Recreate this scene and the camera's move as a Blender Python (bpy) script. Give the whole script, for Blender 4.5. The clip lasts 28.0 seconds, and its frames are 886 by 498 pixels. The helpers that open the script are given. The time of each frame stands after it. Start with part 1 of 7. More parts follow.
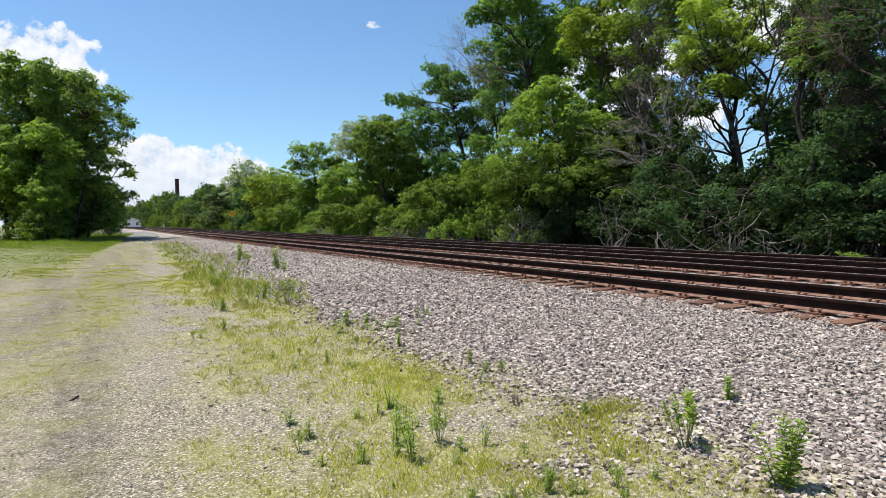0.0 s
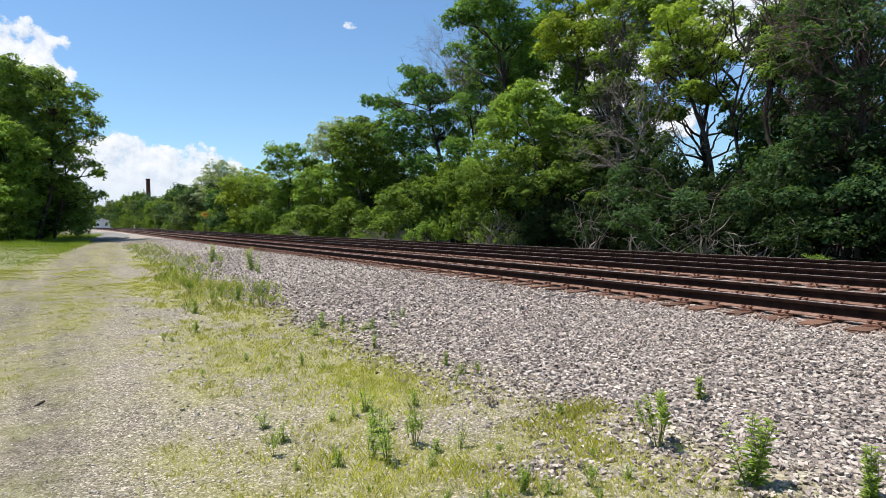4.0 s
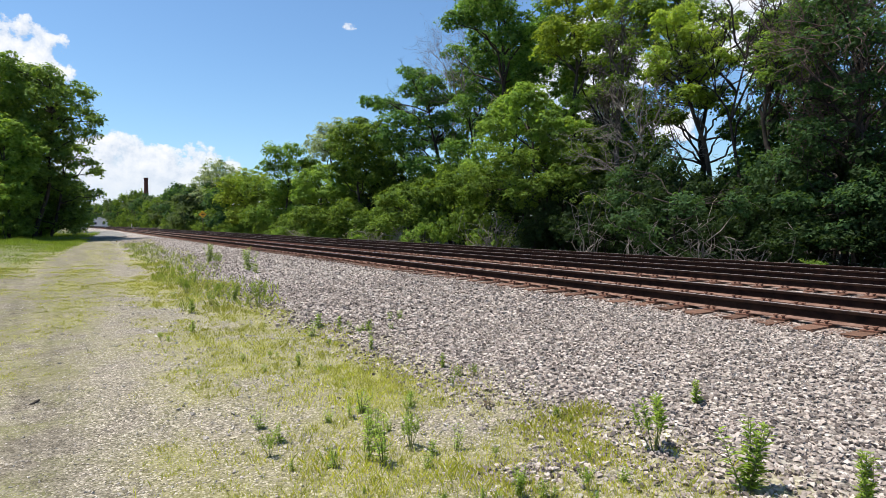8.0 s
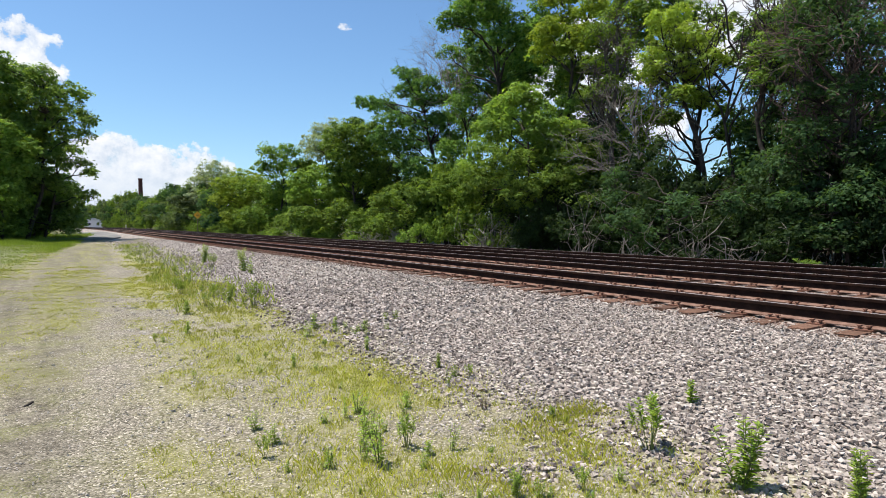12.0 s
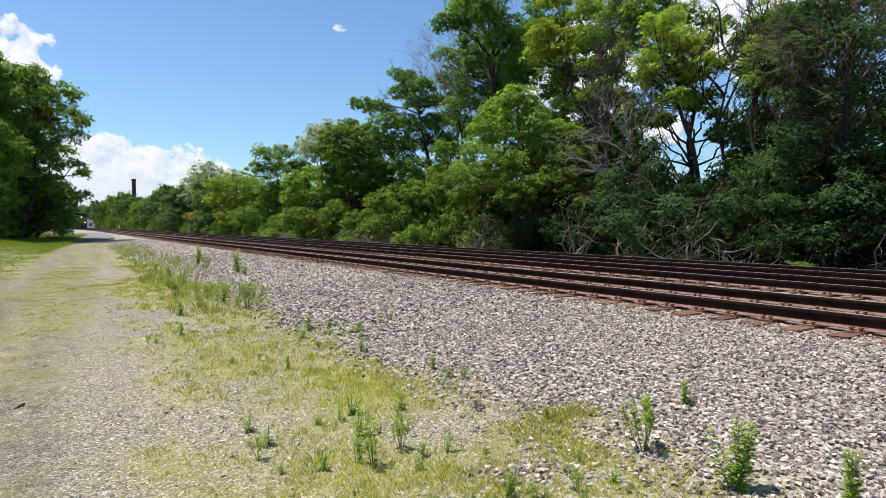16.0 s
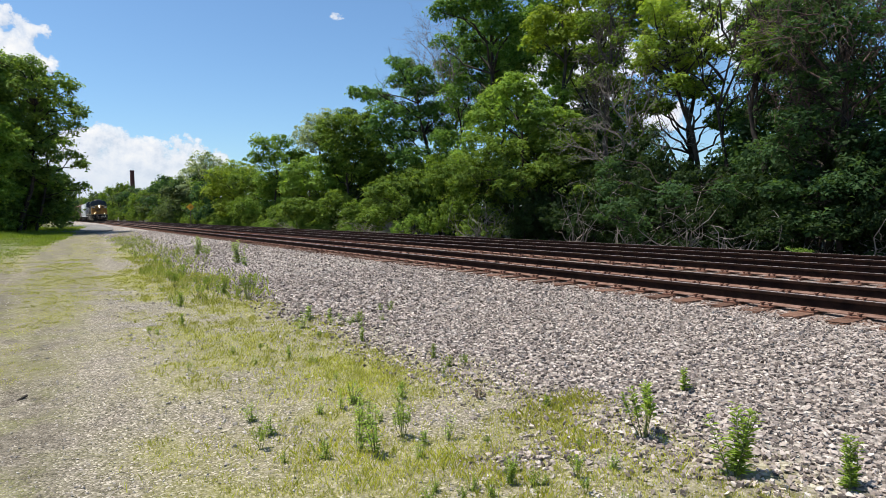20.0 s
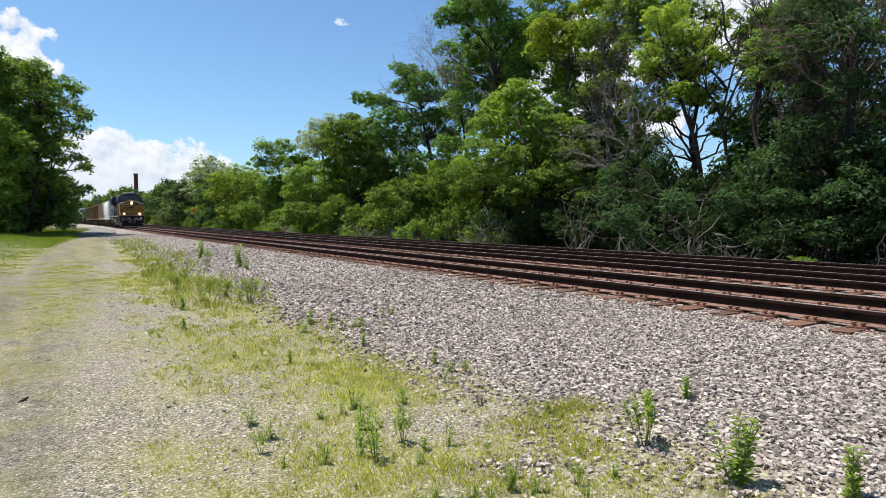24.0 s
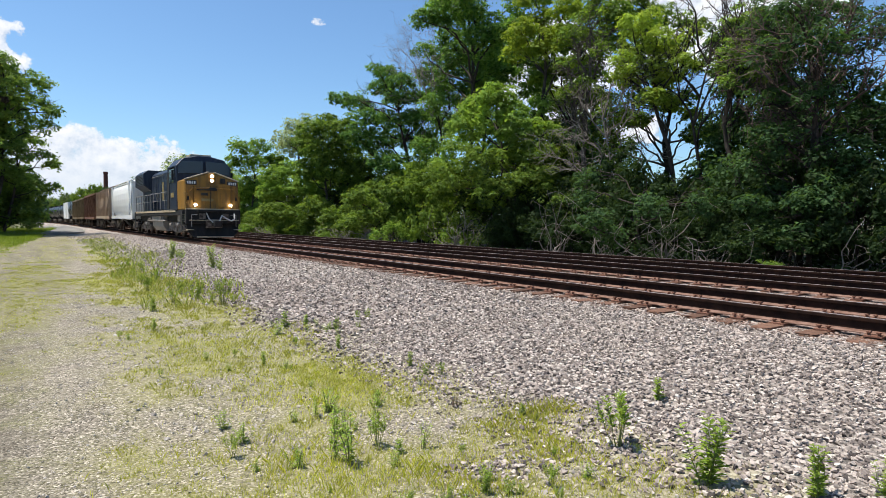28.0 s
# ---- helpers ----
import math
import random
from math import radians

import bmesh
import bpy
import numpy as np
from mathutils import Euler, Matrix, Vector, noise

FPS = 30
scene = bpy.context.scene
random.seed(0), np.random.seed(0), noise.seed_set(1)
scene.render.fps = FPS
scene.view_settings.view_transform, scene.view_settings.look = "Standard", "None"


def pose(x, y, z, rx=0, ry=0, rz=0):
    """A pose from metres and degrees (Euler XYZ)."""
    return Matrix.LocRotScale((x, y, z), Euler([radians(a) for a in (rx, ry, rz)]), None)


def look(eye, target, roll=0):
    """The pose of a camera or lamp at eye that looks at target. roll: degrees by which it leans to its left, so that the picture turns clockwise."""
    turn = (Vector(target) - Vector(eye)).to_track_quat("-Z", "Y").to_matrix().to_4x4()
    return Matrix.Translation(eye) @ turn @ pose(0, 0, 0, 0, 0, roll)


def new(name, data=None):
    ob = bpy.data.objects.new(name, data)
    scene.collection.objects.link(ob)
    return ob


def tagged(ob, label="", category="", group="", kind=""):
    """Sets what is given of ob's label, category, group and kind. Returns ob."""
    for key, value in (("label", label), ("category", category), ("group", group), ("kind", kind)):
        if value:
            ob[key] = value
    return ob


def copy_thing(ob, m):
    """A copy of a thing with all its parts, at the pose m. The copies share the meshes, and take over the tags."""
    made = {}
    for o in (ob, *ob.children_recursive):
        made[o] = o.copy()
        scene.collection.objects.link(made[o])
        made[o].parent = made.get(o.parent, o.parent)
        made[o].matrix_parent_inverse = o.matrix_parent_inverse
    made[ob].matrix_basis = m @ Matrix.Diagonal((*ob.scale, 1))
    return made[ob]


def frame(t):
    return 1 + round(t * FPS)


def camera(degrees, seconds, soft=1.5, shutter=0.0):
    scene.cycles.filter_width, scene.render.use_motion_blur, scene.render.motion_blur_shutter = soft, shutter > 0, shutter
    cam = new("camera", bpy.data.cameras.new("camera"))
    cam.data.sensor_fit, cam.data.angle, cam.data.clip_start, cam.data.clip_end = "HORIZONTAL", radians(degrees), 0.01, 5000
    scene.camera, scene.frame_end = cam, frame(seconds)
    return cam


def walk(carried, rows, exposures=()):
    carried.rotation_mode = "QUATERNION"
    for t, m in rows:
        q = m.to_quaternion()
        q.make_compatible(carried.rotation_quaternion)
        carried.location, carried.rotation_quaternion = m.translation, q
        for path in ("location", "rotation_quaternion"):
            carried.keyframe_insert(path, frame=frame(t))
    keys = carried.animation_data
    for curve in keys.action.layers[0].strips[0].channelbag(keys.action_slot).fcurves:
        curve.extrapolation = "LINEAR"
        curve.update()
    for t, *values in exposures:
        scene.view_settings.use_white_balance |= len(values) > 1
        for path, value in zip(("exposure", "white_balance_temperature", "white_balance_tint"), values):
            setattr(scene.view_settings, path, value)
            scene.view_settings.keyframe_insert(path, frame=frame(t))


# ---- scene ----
cam = camera(74.1, 28.0, soft=0.8)
EYE = (0.0, 0.0, 1.55)
# seconds, then the turn in degrees; the camera is held in place by hand
TURNS = [
    (0, 87.15, 0.83, -30.04),
    (0.5, 87.13, 0.64, -29.98),
    (1, 87.13, 0.37, -31.10),
    (1.5, 87.27, 0.39, -31.49),
    (2, 86.84, 0.40, -31.60),
    (2.5, 87.14, 0.44, -31.97),
    (3, 87.23, 0.44, -31.89),
    (3.5, 87.32, 0.71, -32.34),
    (5.5, 87.20, 0.05, -32.25),
    (6, 87.39, 0.01, -32.54),
    (6.5, 87.48, -0.01, -32.38),
    (7, 87.42, -0.01, -32.24),
    (7.5, 87.50, 0.10, -32.40),
    (8, 87.48, 0.07, -32.54),
    (8.5, 87.14, 0.18, -32.59),
    (9, 87.22, 0.18, -32.49),
    (9.5, 87.18, 0.12, -32.55),
    (10, 86.99, 0.20, -32.58),
    (10.5, 86.96, 0.17, -32.76),
    (11, 87.04, 0.14, -32.74),
    (11.5, 87.29, 0.09, -32.78),
    (12, 87.51, 0.16, -32.97),
    (12.5, 87.70, 0.12, -33.05),
    (14.5, 87.71, 0.13, -33.20),
    (15, 87.88, 0.15, -33.32),
    (15.5, 87.71, 0.14, -33.45),
    (16, 87.65, 0.04, -33.49),
    (16.5, 87.59, 0.19, -33.55),
    (17, 87.73, 0.14, -33.37),
    (17.5, 87.19, 0.49, -33.05),
    (18, 87.14, 0.91, -33.75),
    (18.5, 87.24, 0.50, -33.06),
    (19, 85.77, 0.37, -33.34),
    (19.5, 86.24, 0.77, -32.53),
    (20, 86.59, 0.48, -33.54),
    (20.5, 86.89, 0.83, -33.23),
    (21, 86.53, 0.30, -33.35),
    (21.5, 86.45, -0.01, -32.98),
    (23.5, 87.12, 0.15, -33.03),
    (24, 87.14, -0.01, -33.31),
    (24.5, 87.36, -0.04, -34.00),
    (25, 87.17, -0.22, -33.66),
    (25.5, 87.51, 0.15, -33.38),
    (26, 87.12, 0.30, -33.52),
    (26.5, 87.96, 0.12, -33.97),
    (27, 87.71, -0.15, -33.85),
    (27.5, 87.16, -0.28, -34.97),
    (28, 87.35, -0.51, -35.60),
]
walk(cam, [(t, pose(*EYE, rx, ry, rz)) for t, rx, ry, rz in TURNS],
     [(0.0, 0.5), (17.0, 0.5), (18.0, 0.41), (21.5, 0.39), (24.0, 0.5), (28.0, 0.5)])

# ---- light ----
SUN_AZ, SUN_EL = -56.0, 70.0      # degrees right of +y (minus: left), degrees up
world = bpy.data.worlds.new("sky")
scene.world = world
world.use_nodes = True
wn = world.node_tree.nodes
sky = wn.new("ShaderNodeTexSky")
sky.sky_type, sky.sun_disc = "NISHITA", False
sky.sun_elevation, sky.sun_rotation = radians(SUN_EL), radians(SUN_AZ)
sky.air_density, sky.dust_density, sky.ozone_density = 1.0, 0.6, 1.6
wn["Background"].inputs["Strength"].default_value = 0.098
tint = wn.new("ShaderNodeMix")
tint.data_type, tint.blend_type = "RGBA", "MULTIPLY"
tint.inputs[0].default_value, tint.inputs[7].default_value = 1.0, (0.83, 1.05, 1.2, 1)
world.node_tree.links.new(sky.outputs[0], tint.inputs[6])
world.node_tree.links.new(tint.outputs[2], wn["Background"].inputs["Color"])
sun = new("sun", bpy.data.lights.new("sun", "SUN"))
sun.data.energy, sun.data.angle, sun.data.color = 5.0, radians(0.5), (1.0, 0.95, 0.87)
az, el = radians(SUN_AZ), radians(SUN_EL)
SUN_DIR = Vector((math.sin(az) * math.cos(el), math.cos(az) * math.cos(el), math.sin(el)))
sun.matrix_world = look(SUN_DIR * 60, (0, 0, 0))


# ---- materials ----
class Mat:
    """A node material with short hands for the usual nodes."""

    def __init__(self, name, rough=0.8, metal=0.0, spec=0.3):
        self.m = bpy.data.materials.new(name)
        self.m.use_nodes = True
        self.nt = self.m.node_tree
        self.b = self.nt.nodes["Principled BSDF"]
        self.b.inputs["Roughness"].default_value = rough
        self.b.inputs["Metallic"].default_value = metal
        self.b.inputs["Specular IOR Level"].default_value = spec

    def n(self, kind, **inputs):
        node = self.nt.nodes.new("ShaderNode" + kind)
        for key, value in inputs.items():
            self.put(node.inputs[key.replace("_", " ")], value)
        return node

    def put(self, socket, value):
        if isinstance(value, bpy.types.NodeSocket):
            self.nt.links.new(value, socket)
        else:
            socket.default_value = value

    def at(self):
        return self.n("NewGeometry").outputs["Position"]

    def obj(self):
        return self.n("TexCoord").outputs["Object"]

    def noise(self, vector, scale, detail=3.0, rough=0.55):
        node = self.n("TexNoise", Scale=scale, Detail=detail, Roughness=rough)
        self.put(node.inputs["Vector"], vector)
        return node.outputs["Fac"]

    def ramp(self, fac, *stops):
        node = self.n("ValToRGB")
        e = node.color_ramp.elements
        while len(e) < len(stops):
            e.new(0.5)
        for k, (p, c) in enumerate(stops):
            e[k].position = p
            e[k].color = (*c, 1) if isinstance(c, tuple) else (c, c, c, 1)
        self.put(node.inputs["Fac"], fac)
        return node.outputs["Color"]

    def mix(self, fac, a, b, how="MIX"):
        node = self.n("Mix")
        node.data_type, node.blend_type = "RGBA", how
        for sock, v in ((node.inputs[0], fac), (node.inputs[6], a), (node.inputs[7], b)):
            if isinstance(v, tuple) and len(v) == 3:
                v = (*v, 1)
            self.put(sock, v)
        return node.outputs[2]

    def math(self, op, a, b=0.0, clamp=False):
        node = self.n("Math")
        node.operation, node.use_clamp = op, clamp
        self.put(node.inputs[0], a), self.put(node.inputs[1], b)
        return node.outputs[0]

    def color(self, c):
        self.put(self.b.inputs["Base Color"], (*c, 1) if isinstance(c, tuple) else c)
        return self

    def bump(self, h, strength=0.5, distance=0.02):
        node = self.n("Bump", Strength=strength, Distance=distance, Height=h)
        self.put(self.b.inputs["Normal"], node.outputs[0])
        return self


def painted(name, c, rough=0.5, metal=0.0, dirt=(0.12, 0.1, 0.08), amount=0.5, scale=1.2):
    """Weathered paint: fine mottling, dirt in streaks."""
    m = Mat(name, rough, metal)
    p = m.obj()
    streak = m.n("Mapping", Vector=p)
    streak.inputs["Scale"].default_value = (3.0, 3.0, 0.5)
    s = m.ramp(m.noise(streak.outputs[0], scale, 5.0), (0.42, 0.0), (0.78, amount))
    fine = m.ramp(m.noise(p, 14.0, 4.0), (0.25, 0.86), (0.75, 1.0))
    base = m.mix(1.0, tuple(c), fine, "MULTIPLY")
    m.color(m.mix(s, base, dirt))
    m.bump(m.noise(p, 30.0), 0.1, 0.004)
    return m.m


def rusty(name, a, b, rough=0.75, metal=0.3, scale=5.0):
    m = Mat(name, rough, metal, 0.12)
    p = m.obj()
    m.color(m.mix(m.ramp(m.noise(p, scale, 6.0, 0.65), (0.35, 0.0), (0.68, 1.0)), a, b))
    m.bump(m.noise(p, scale * 12), 0.3, 0.004)
    return m.m


def leafy(name, low, high, light=0.48):
    """Leaves: each its own shade, light coming through."""
    m = Mat(name, 0.6, 0.0, 0.1)
    g = m.n("NewGeometry")
    shade = m.mix(g.outputs["Random Per Island"], low, high)
    info = m.n("ObjectInfo")
    shade = m.mix(m.ramp(info.outputs["Random"], (0.0, 0.0), (1.0, 0.35)), shade, tuple(v * 0.8 for v in high))
    big = m.ramp(m.noise(m.at(), 0.7, 2.0), (0.3, 0.75), (0.7, 1.1))
    shade = m.mix(1.0, shade, big, "MULTIPLY")
    m.color(shade)
    t = m.n("BsdfTranslucent", Color=m.mix(1.0, shade, (1.5, 1.45, 0.6), "MULTIPLY"))
    s = m.n("MixShader", Fac=light)
    m.nt.links.new(m.b.outputs[0], s.inputs[1]), m.nt.links.new(t.outputs[0], s.inputs[2])
    m.nt.links.new(s.outputs[0], m.nt.nodes["Material Output"].inputs["Surface"])
    return m.m


LEAF_MID = leafy("leaf_mid", (0.055, 0.105, 0.018), (0.2, 0.295, 0.055))
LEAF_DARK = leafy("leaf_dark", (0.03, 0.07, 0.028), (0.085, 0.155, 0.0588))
LEAF_LIME = leafy("leaf_lime", (0.17, 0.26, 0.035), (0.34, 0.45, 0.08))
LEAF_FRESH = leafy("leaf_fresh", (0.08, 0.17, 0.03), (0.26, 0.38, 0.075))
# leaf greens darkened to stand for deep shade under the trees
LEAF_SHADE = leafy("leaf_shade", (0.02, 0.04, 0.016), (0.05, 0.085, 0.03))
LEAF_SAGE = leafy("leaf_sage", (0.07, 0.11, 0.045), (0.15, 0.2, 0.09))
LEAF_ELM = leafy("leaf_elm", (0.085, 0.155, 0.036), (0.24, 0.35, 0.085))
LEAF_BLUE = leafy("leaf_blue", (0.055, 0.13, 0.036), (0.17, 0.3, 0.08))
LEAF_GREY = leafy("leaf_grey", (0.2, 0.26, 0.15), (0.34, 0.4, 0.26))
LEAF_EMERALD = leafy("leaf_emerald", (0.055, 0.13, 0.032), (0.21, 0.345, 0.082))
LEAF_BRIGHT = leafy("leaf_bright", (0.12, 0.22, 0.035), (0.28, 0.41, 0.085))
LEAF_GOLD = leafy("leaf_gold", (0.13, 0.195, 0.025), (0.28, 0.365, 0.058))
LEAF_DRY = leafy("leaf_dry", (0.1, 0.06, 0.042), (0.2, 0.13, 0.098))
GRASS = leafy("grass_blade", (0.22, 0.235, 0.05), (0.44, 0.44, 0.125), 0.45)
GRASS_LUSH = leafy("grass_lush", (0.13, 0.2, 0.025), (0.24, 0.32, 0.05), 0.4)
WEED = leafy("weed_leaf", (0.15, 0.23, 0.035), (0.32, 0.43, 0.085), 0.45)
TALL_GRASS = leafy("tall_grass", (0.42, 0.43, 0.09), (0.64, 0.64, 0.19), 0.6)
MEADOW = leafy("meadow_grass", (0.19, 0.26, 0.05), (0.42, 0.47, 0.13), 0.5)
BARK = rusty("bark", (0.026, 0.021, 0.017), (0.075, 0.062, 0.052), 0.9, 0.0, 3.0)
TWIG_DARK = rusty("dull_twig", (0.07, 0.06, 0.05), (0.15, 0.13, 0.11), 0.9, 0.0, 4.0)
TWIG_BROWN = rusty("brown_twig", (0.07, 0.05, 0.042), (0.16, 0.115, 0.1), 0.9, 0.0, 4.0)
TWIG_GREY = rusty("grey_twig", (0.15, 0.13, 0.11), (0.3, 0.265, 0.23), 0.9, 0.0, 4.0)
# rust colours; web near black for its shade, foot paler as if lit
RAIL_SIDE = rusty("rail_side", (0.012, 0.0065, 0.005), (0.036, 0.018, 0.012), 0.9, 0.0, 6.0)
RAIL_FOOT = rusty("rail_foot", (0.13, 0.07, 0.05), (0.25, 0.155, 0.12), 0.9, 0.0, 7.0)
RAIL_TOP = rusty("rail_top", (0.3, 0.25, 0.23), (0.42, 0.37, 0.35), 0.45, 0.5, 2.0)
PLATE = rusty("tie_plate_rust", (0.12, 0.055, 0.036), (0.23, 0.12, 0.085), 0.9, 0.0, 9.0)


def tie_wood():
    m = Mat("tie_wood", 0.9, 0.0, 0.2)
    p = m.obj()
    s = m.n("Mapping", Vector=p)
    s.inputs["Scale"].default_value = (0.5, 9.0, 9.0)
    grain = m.noise(s.outputs[0], 3.0, 5.0, 0.65)
    info = m.n("ObjectInfo").outputs["Random"]
    c = m.mix(m.ramp(grain, (0.3, 0.0), (0.7, 1.0)), (0.08, 0.042, 0.028), (0.2, 0.112, 0.075))
    c = m.mix(m.ramp(m.noise(p, 3.0), (0.45, 0.0), (0.7, 0.7)), c, (0.18, 0.09, 0.055))
    c = m.mix(1.0, c, m.ramp(info, (0.0, 0.6), (1.0, 1.15)), "MULTIPLY")
    m.color(c).bump(grain, 0.6, 0.02)
    return m.m


TIE = tie_wood()


def stone_mat():
    m = Mat("ballast_stone", 0.85, 0.0, 0.2)
    r = m.n("NewGeometry").outputs["Random Per Island"]
    c = m.ramp(r, (0.0, (0.065, 0.052, 0.046)), (0.3, (0.22, 0.18, 0.155)), (0.62, (0.385, 0.32, 0.275)), (0.88, (0.5, 0.425, 0.367)), (1.0, (0.62, 0.545, 0.48)))
    c = m.mix(m.ramp(m.noise(m.at(), 30.0), (0.35, 0.0), (0.75, 0.4)), c, (0.19, 0.158, 0.138))
    x = m.n("SeparateXYZ", Vector=m.at()).outputs[0]
    for mid_x in (8.8, 12.72, 16.6):       # rust off the rails and ties
        near = m.math("MULTIPLY", m.math("SUBTRACT", 1.45, m.math("ABSOLUTE", m.math("SUBTRACT", x, mid_x))), 3.0, True)
        c = m.mix(m.math("MULTIPLY", near, m.ramp(r, (0.2, 0.85), (1.0, 0.35))), c, (0.19, 0.105, 0.07))
    m.color(c).bump(m.noise(m.at(), 60.0), 0.3, 0.01)
    return m.m


STONE = stone_mat()
GRAVEL = rusty("pale_gravel", (0.2, 0.175, 0.15), (0.58, 0.52, 0.45), 0.9, 0.0, 6.0)
ROAD_K, ROAD_C = 0.068, -1.15      # the dirt road's middle: x = C + K y


def ground_mat():
    m = Mat("ground_cover", 0.92, 0.0, 0.15)
    p = m.at()
    sep = m.n("SeparateXYZ", Vector=p)
    x, y = sep.outputs[0], sep.outputs[1]
    wob = m.math("MULTIPLY", m.math("SUBTRACT", m.noise(p, 0.8, 4.0), 0.5), 2.2)
    # gravel: a mosaic of small stones
    v = m.n("TexVoronoi", Scale=22.0)
    m.put(v.inputs["Vector"], p)
    stones = m.ramp(m.n("SeparateColor", Color=v.outputs["Color"]).outputs[0], (0.0, (0.12, 0.103, 0.09)), (0.5, (0.32, 0.275, 0.238)), (0.85, (0.46, 0.4, 0.345)), (1.0, (0.66, 0.6, 0.52)))
    # colour falls off to each stone's edge, for the shade between stones
    gap = m.ramp(v.outputs["Distance"], (0.3, 1.15), (0.75, 0.55))
    gravel = m.mix(1.0, stones, gap, "MULTIPLY")
    # sandy, trodden road with fine grit
    v2 = m.n("TexVoronoi", Scale=72.0)
    m.put(v2.inputs["Vector"], p)
    grit = m.ramp(m.n("SeparateColor", Color=v2.outputs["Color"]).outputs[0], (0.0, (0.04, 0.034, 0.026)), (0.4, (0.165, 0.146, 0.115)), (0.85, (0.31, 0.277, 0.222)), (1.0, (0.6, 0.54, 0.46)))
    sand = m.mix(m.ramp(m.noise(p, 0.9, 5.0), (0.3, 0.3), (0.7, 0.72)), grit, m.mix(m.ramp(m.noise(p, 2.3, 6.0, 0.7), (0.35, 0.0), (0.65, 1.0)), (0.135, 0.118, 0.092), (0.235, 0.21, 0.165)))
    sand = m.mix(1.0, sand, m.ramp(m.noise(p, 9.0, 6.0, 0.75), (0.34, (0.6, 0.57, 0.54)), (0.5, (1.0, 0.99, 0.98)), (0.66, (1.3, 1.3, 1.3))), "MULTIPLY")
    film = m.math("MULTIPLY", m.ramp(m.noise(p, 1.7, 5.0, 0.6), (0.42, 0.0), (0.62, 1.0)), m.ramp(m.noise(p, 55.0, 3.0, 0.7), (0.4, 0.0), (0.62, 0.75)))
    sand = m.mix(film, sand, (0.19, 0.2, 0.055))
    lanes = m.n("Mapping", Vector=p)
    lanes.inputs["Scale"].default_value = (1.3, 0.11, 1.0)
    sand = m.mix(1.0, sand, m.ramp(m.noise(lanes.outputs[0], 1.0, 5.0, 0.65), (0.32, (0.68, 0.67, 0.64)), (0.62, (1.16, 1.14, 1.1))), "MULTIPLY")
    # short dry grass over grit
    turf = m.mix(m.ramp(m.noise(p, 5.0, 6.0, 0.7), (0.3, 0.0), (0.7, 1.0)), (0.2, 0.195, 0.045), (0.34, 0.322, 0.09))
    lush = m.mix(m.ramp(m.noise(p, 3.0, 6.0, 0.7), (0.3, 0.0), (0.7, 1.0)), (0.09, 0.13, 0.02), (0.2, 0.23, 0.05))
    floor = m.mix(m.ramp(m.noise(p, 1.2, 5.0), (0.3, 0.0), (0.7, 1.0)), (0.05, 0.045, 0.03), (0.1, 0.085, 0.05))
    # across the road: distance from its middle
    off = m.math("SUBTRACT", x, m.math("MULTIPLY_ADD", y, ROAD_K))
    off.node.inputs[1].links[0].from_node.inputs[2].default_value = ROAD_C
    cov = m.n("Attribute")
    cov.attribute_name = "grass_cover"
    cov = m.math("ADD", cov.outputs["Fac"], m.math("MULTIPLY", m.math("SUBTRACT", m.noise(p, 22.0, 6.0, 0.8), 0.5), 1.7))
    cov = m.ramp(cov, (0.28, 0.0), (1.0, 0.68))
    lane = m.ramp(m.math("MULTIPLY_ADD", off, 0.2), (0.62, 0.6), (0.8, 1.0))
    lane.node.inputs[0].links[0].from_node.inputs[2].default_value = 0.5
    cov = m.math("MULTIPLY", cov, lane)
    left = m.math("MULTIPLY", m.math("SUBTRACT", -1.6, m.math("ADD", off, m.math("MULTIPLY", wob, 1.2))), 0.6, True)
    left = m.math("MULTIPLY", left, m.math("MULTIPLY", m.math("SUBTRACT", y, 19.0), 0.1, True))
    c = m.mix(cov, m.mix(m.ramp(off, (0.6, 0.0), (1.0, 0.6)), sand, m.mix(1.0, grit, (1.2, 1.17, 1.15), "MULTIPLY")), m.mix(left, turf, lush))
    on_bed = m.math("MULTIPLY", m.math("SUBTRACT", m.math("ADD", x, m.math("MULTIPLY", wob, 0.7)), 2.7), 0.9, True)
    c = m.mix(on_bed, c, gravel)
    for mid_x in (8.8, 12.72, 16.6):       # rust washed into the stones between the rails
        near = m.math("MULTIPLY", m.math("SUBTRACT", 1.25, m.math("ABSOLUTE", m.math("SUBTRACT", x, mid_x))), 2.0, True)
        c = m.mix(m.math("MULTIPLY", near, 0.6), c, (0.17, 0.1, 0.078))
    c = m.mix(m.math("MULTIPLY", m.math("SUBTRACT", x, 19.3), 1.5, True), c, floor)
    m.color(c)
    m.bump(m.math("ADD", m.math("MULTIPLY", v.outputs["Distance"], on_bed), m.math("ADD", m.math("MULTIPLY", m.noise(p, 25.0, 5.0), 0.6), m.math("MULTIPLY", v2.outputs["Distance"], -0.35))), 0.8, 0.03)
    return m.m


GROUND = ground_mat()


def asphalt_mat():
    m = Mat("worn_asphalt", 0.9, 0.0, 0.2)
    p = m.at()
    c = m.mix(m.ramp(m.noise(p, 0.5, 5.0), (0.35, 0.0), (0.65, 1.0)), (0.13, 0.125, 0.115), (0.24, 0.23, 0.21))
    c = m.mix(1.0, c, m.ramp(m.noise(p, 40.0, 3.0), (0.3, 0.75), (0.7, 1.15)), "MULTIPLY")
    m.color(c).bump(m.noise(p, 60.0), 0.4, 0.01)
    return m.m


ASPHALT = asphalt_mat()


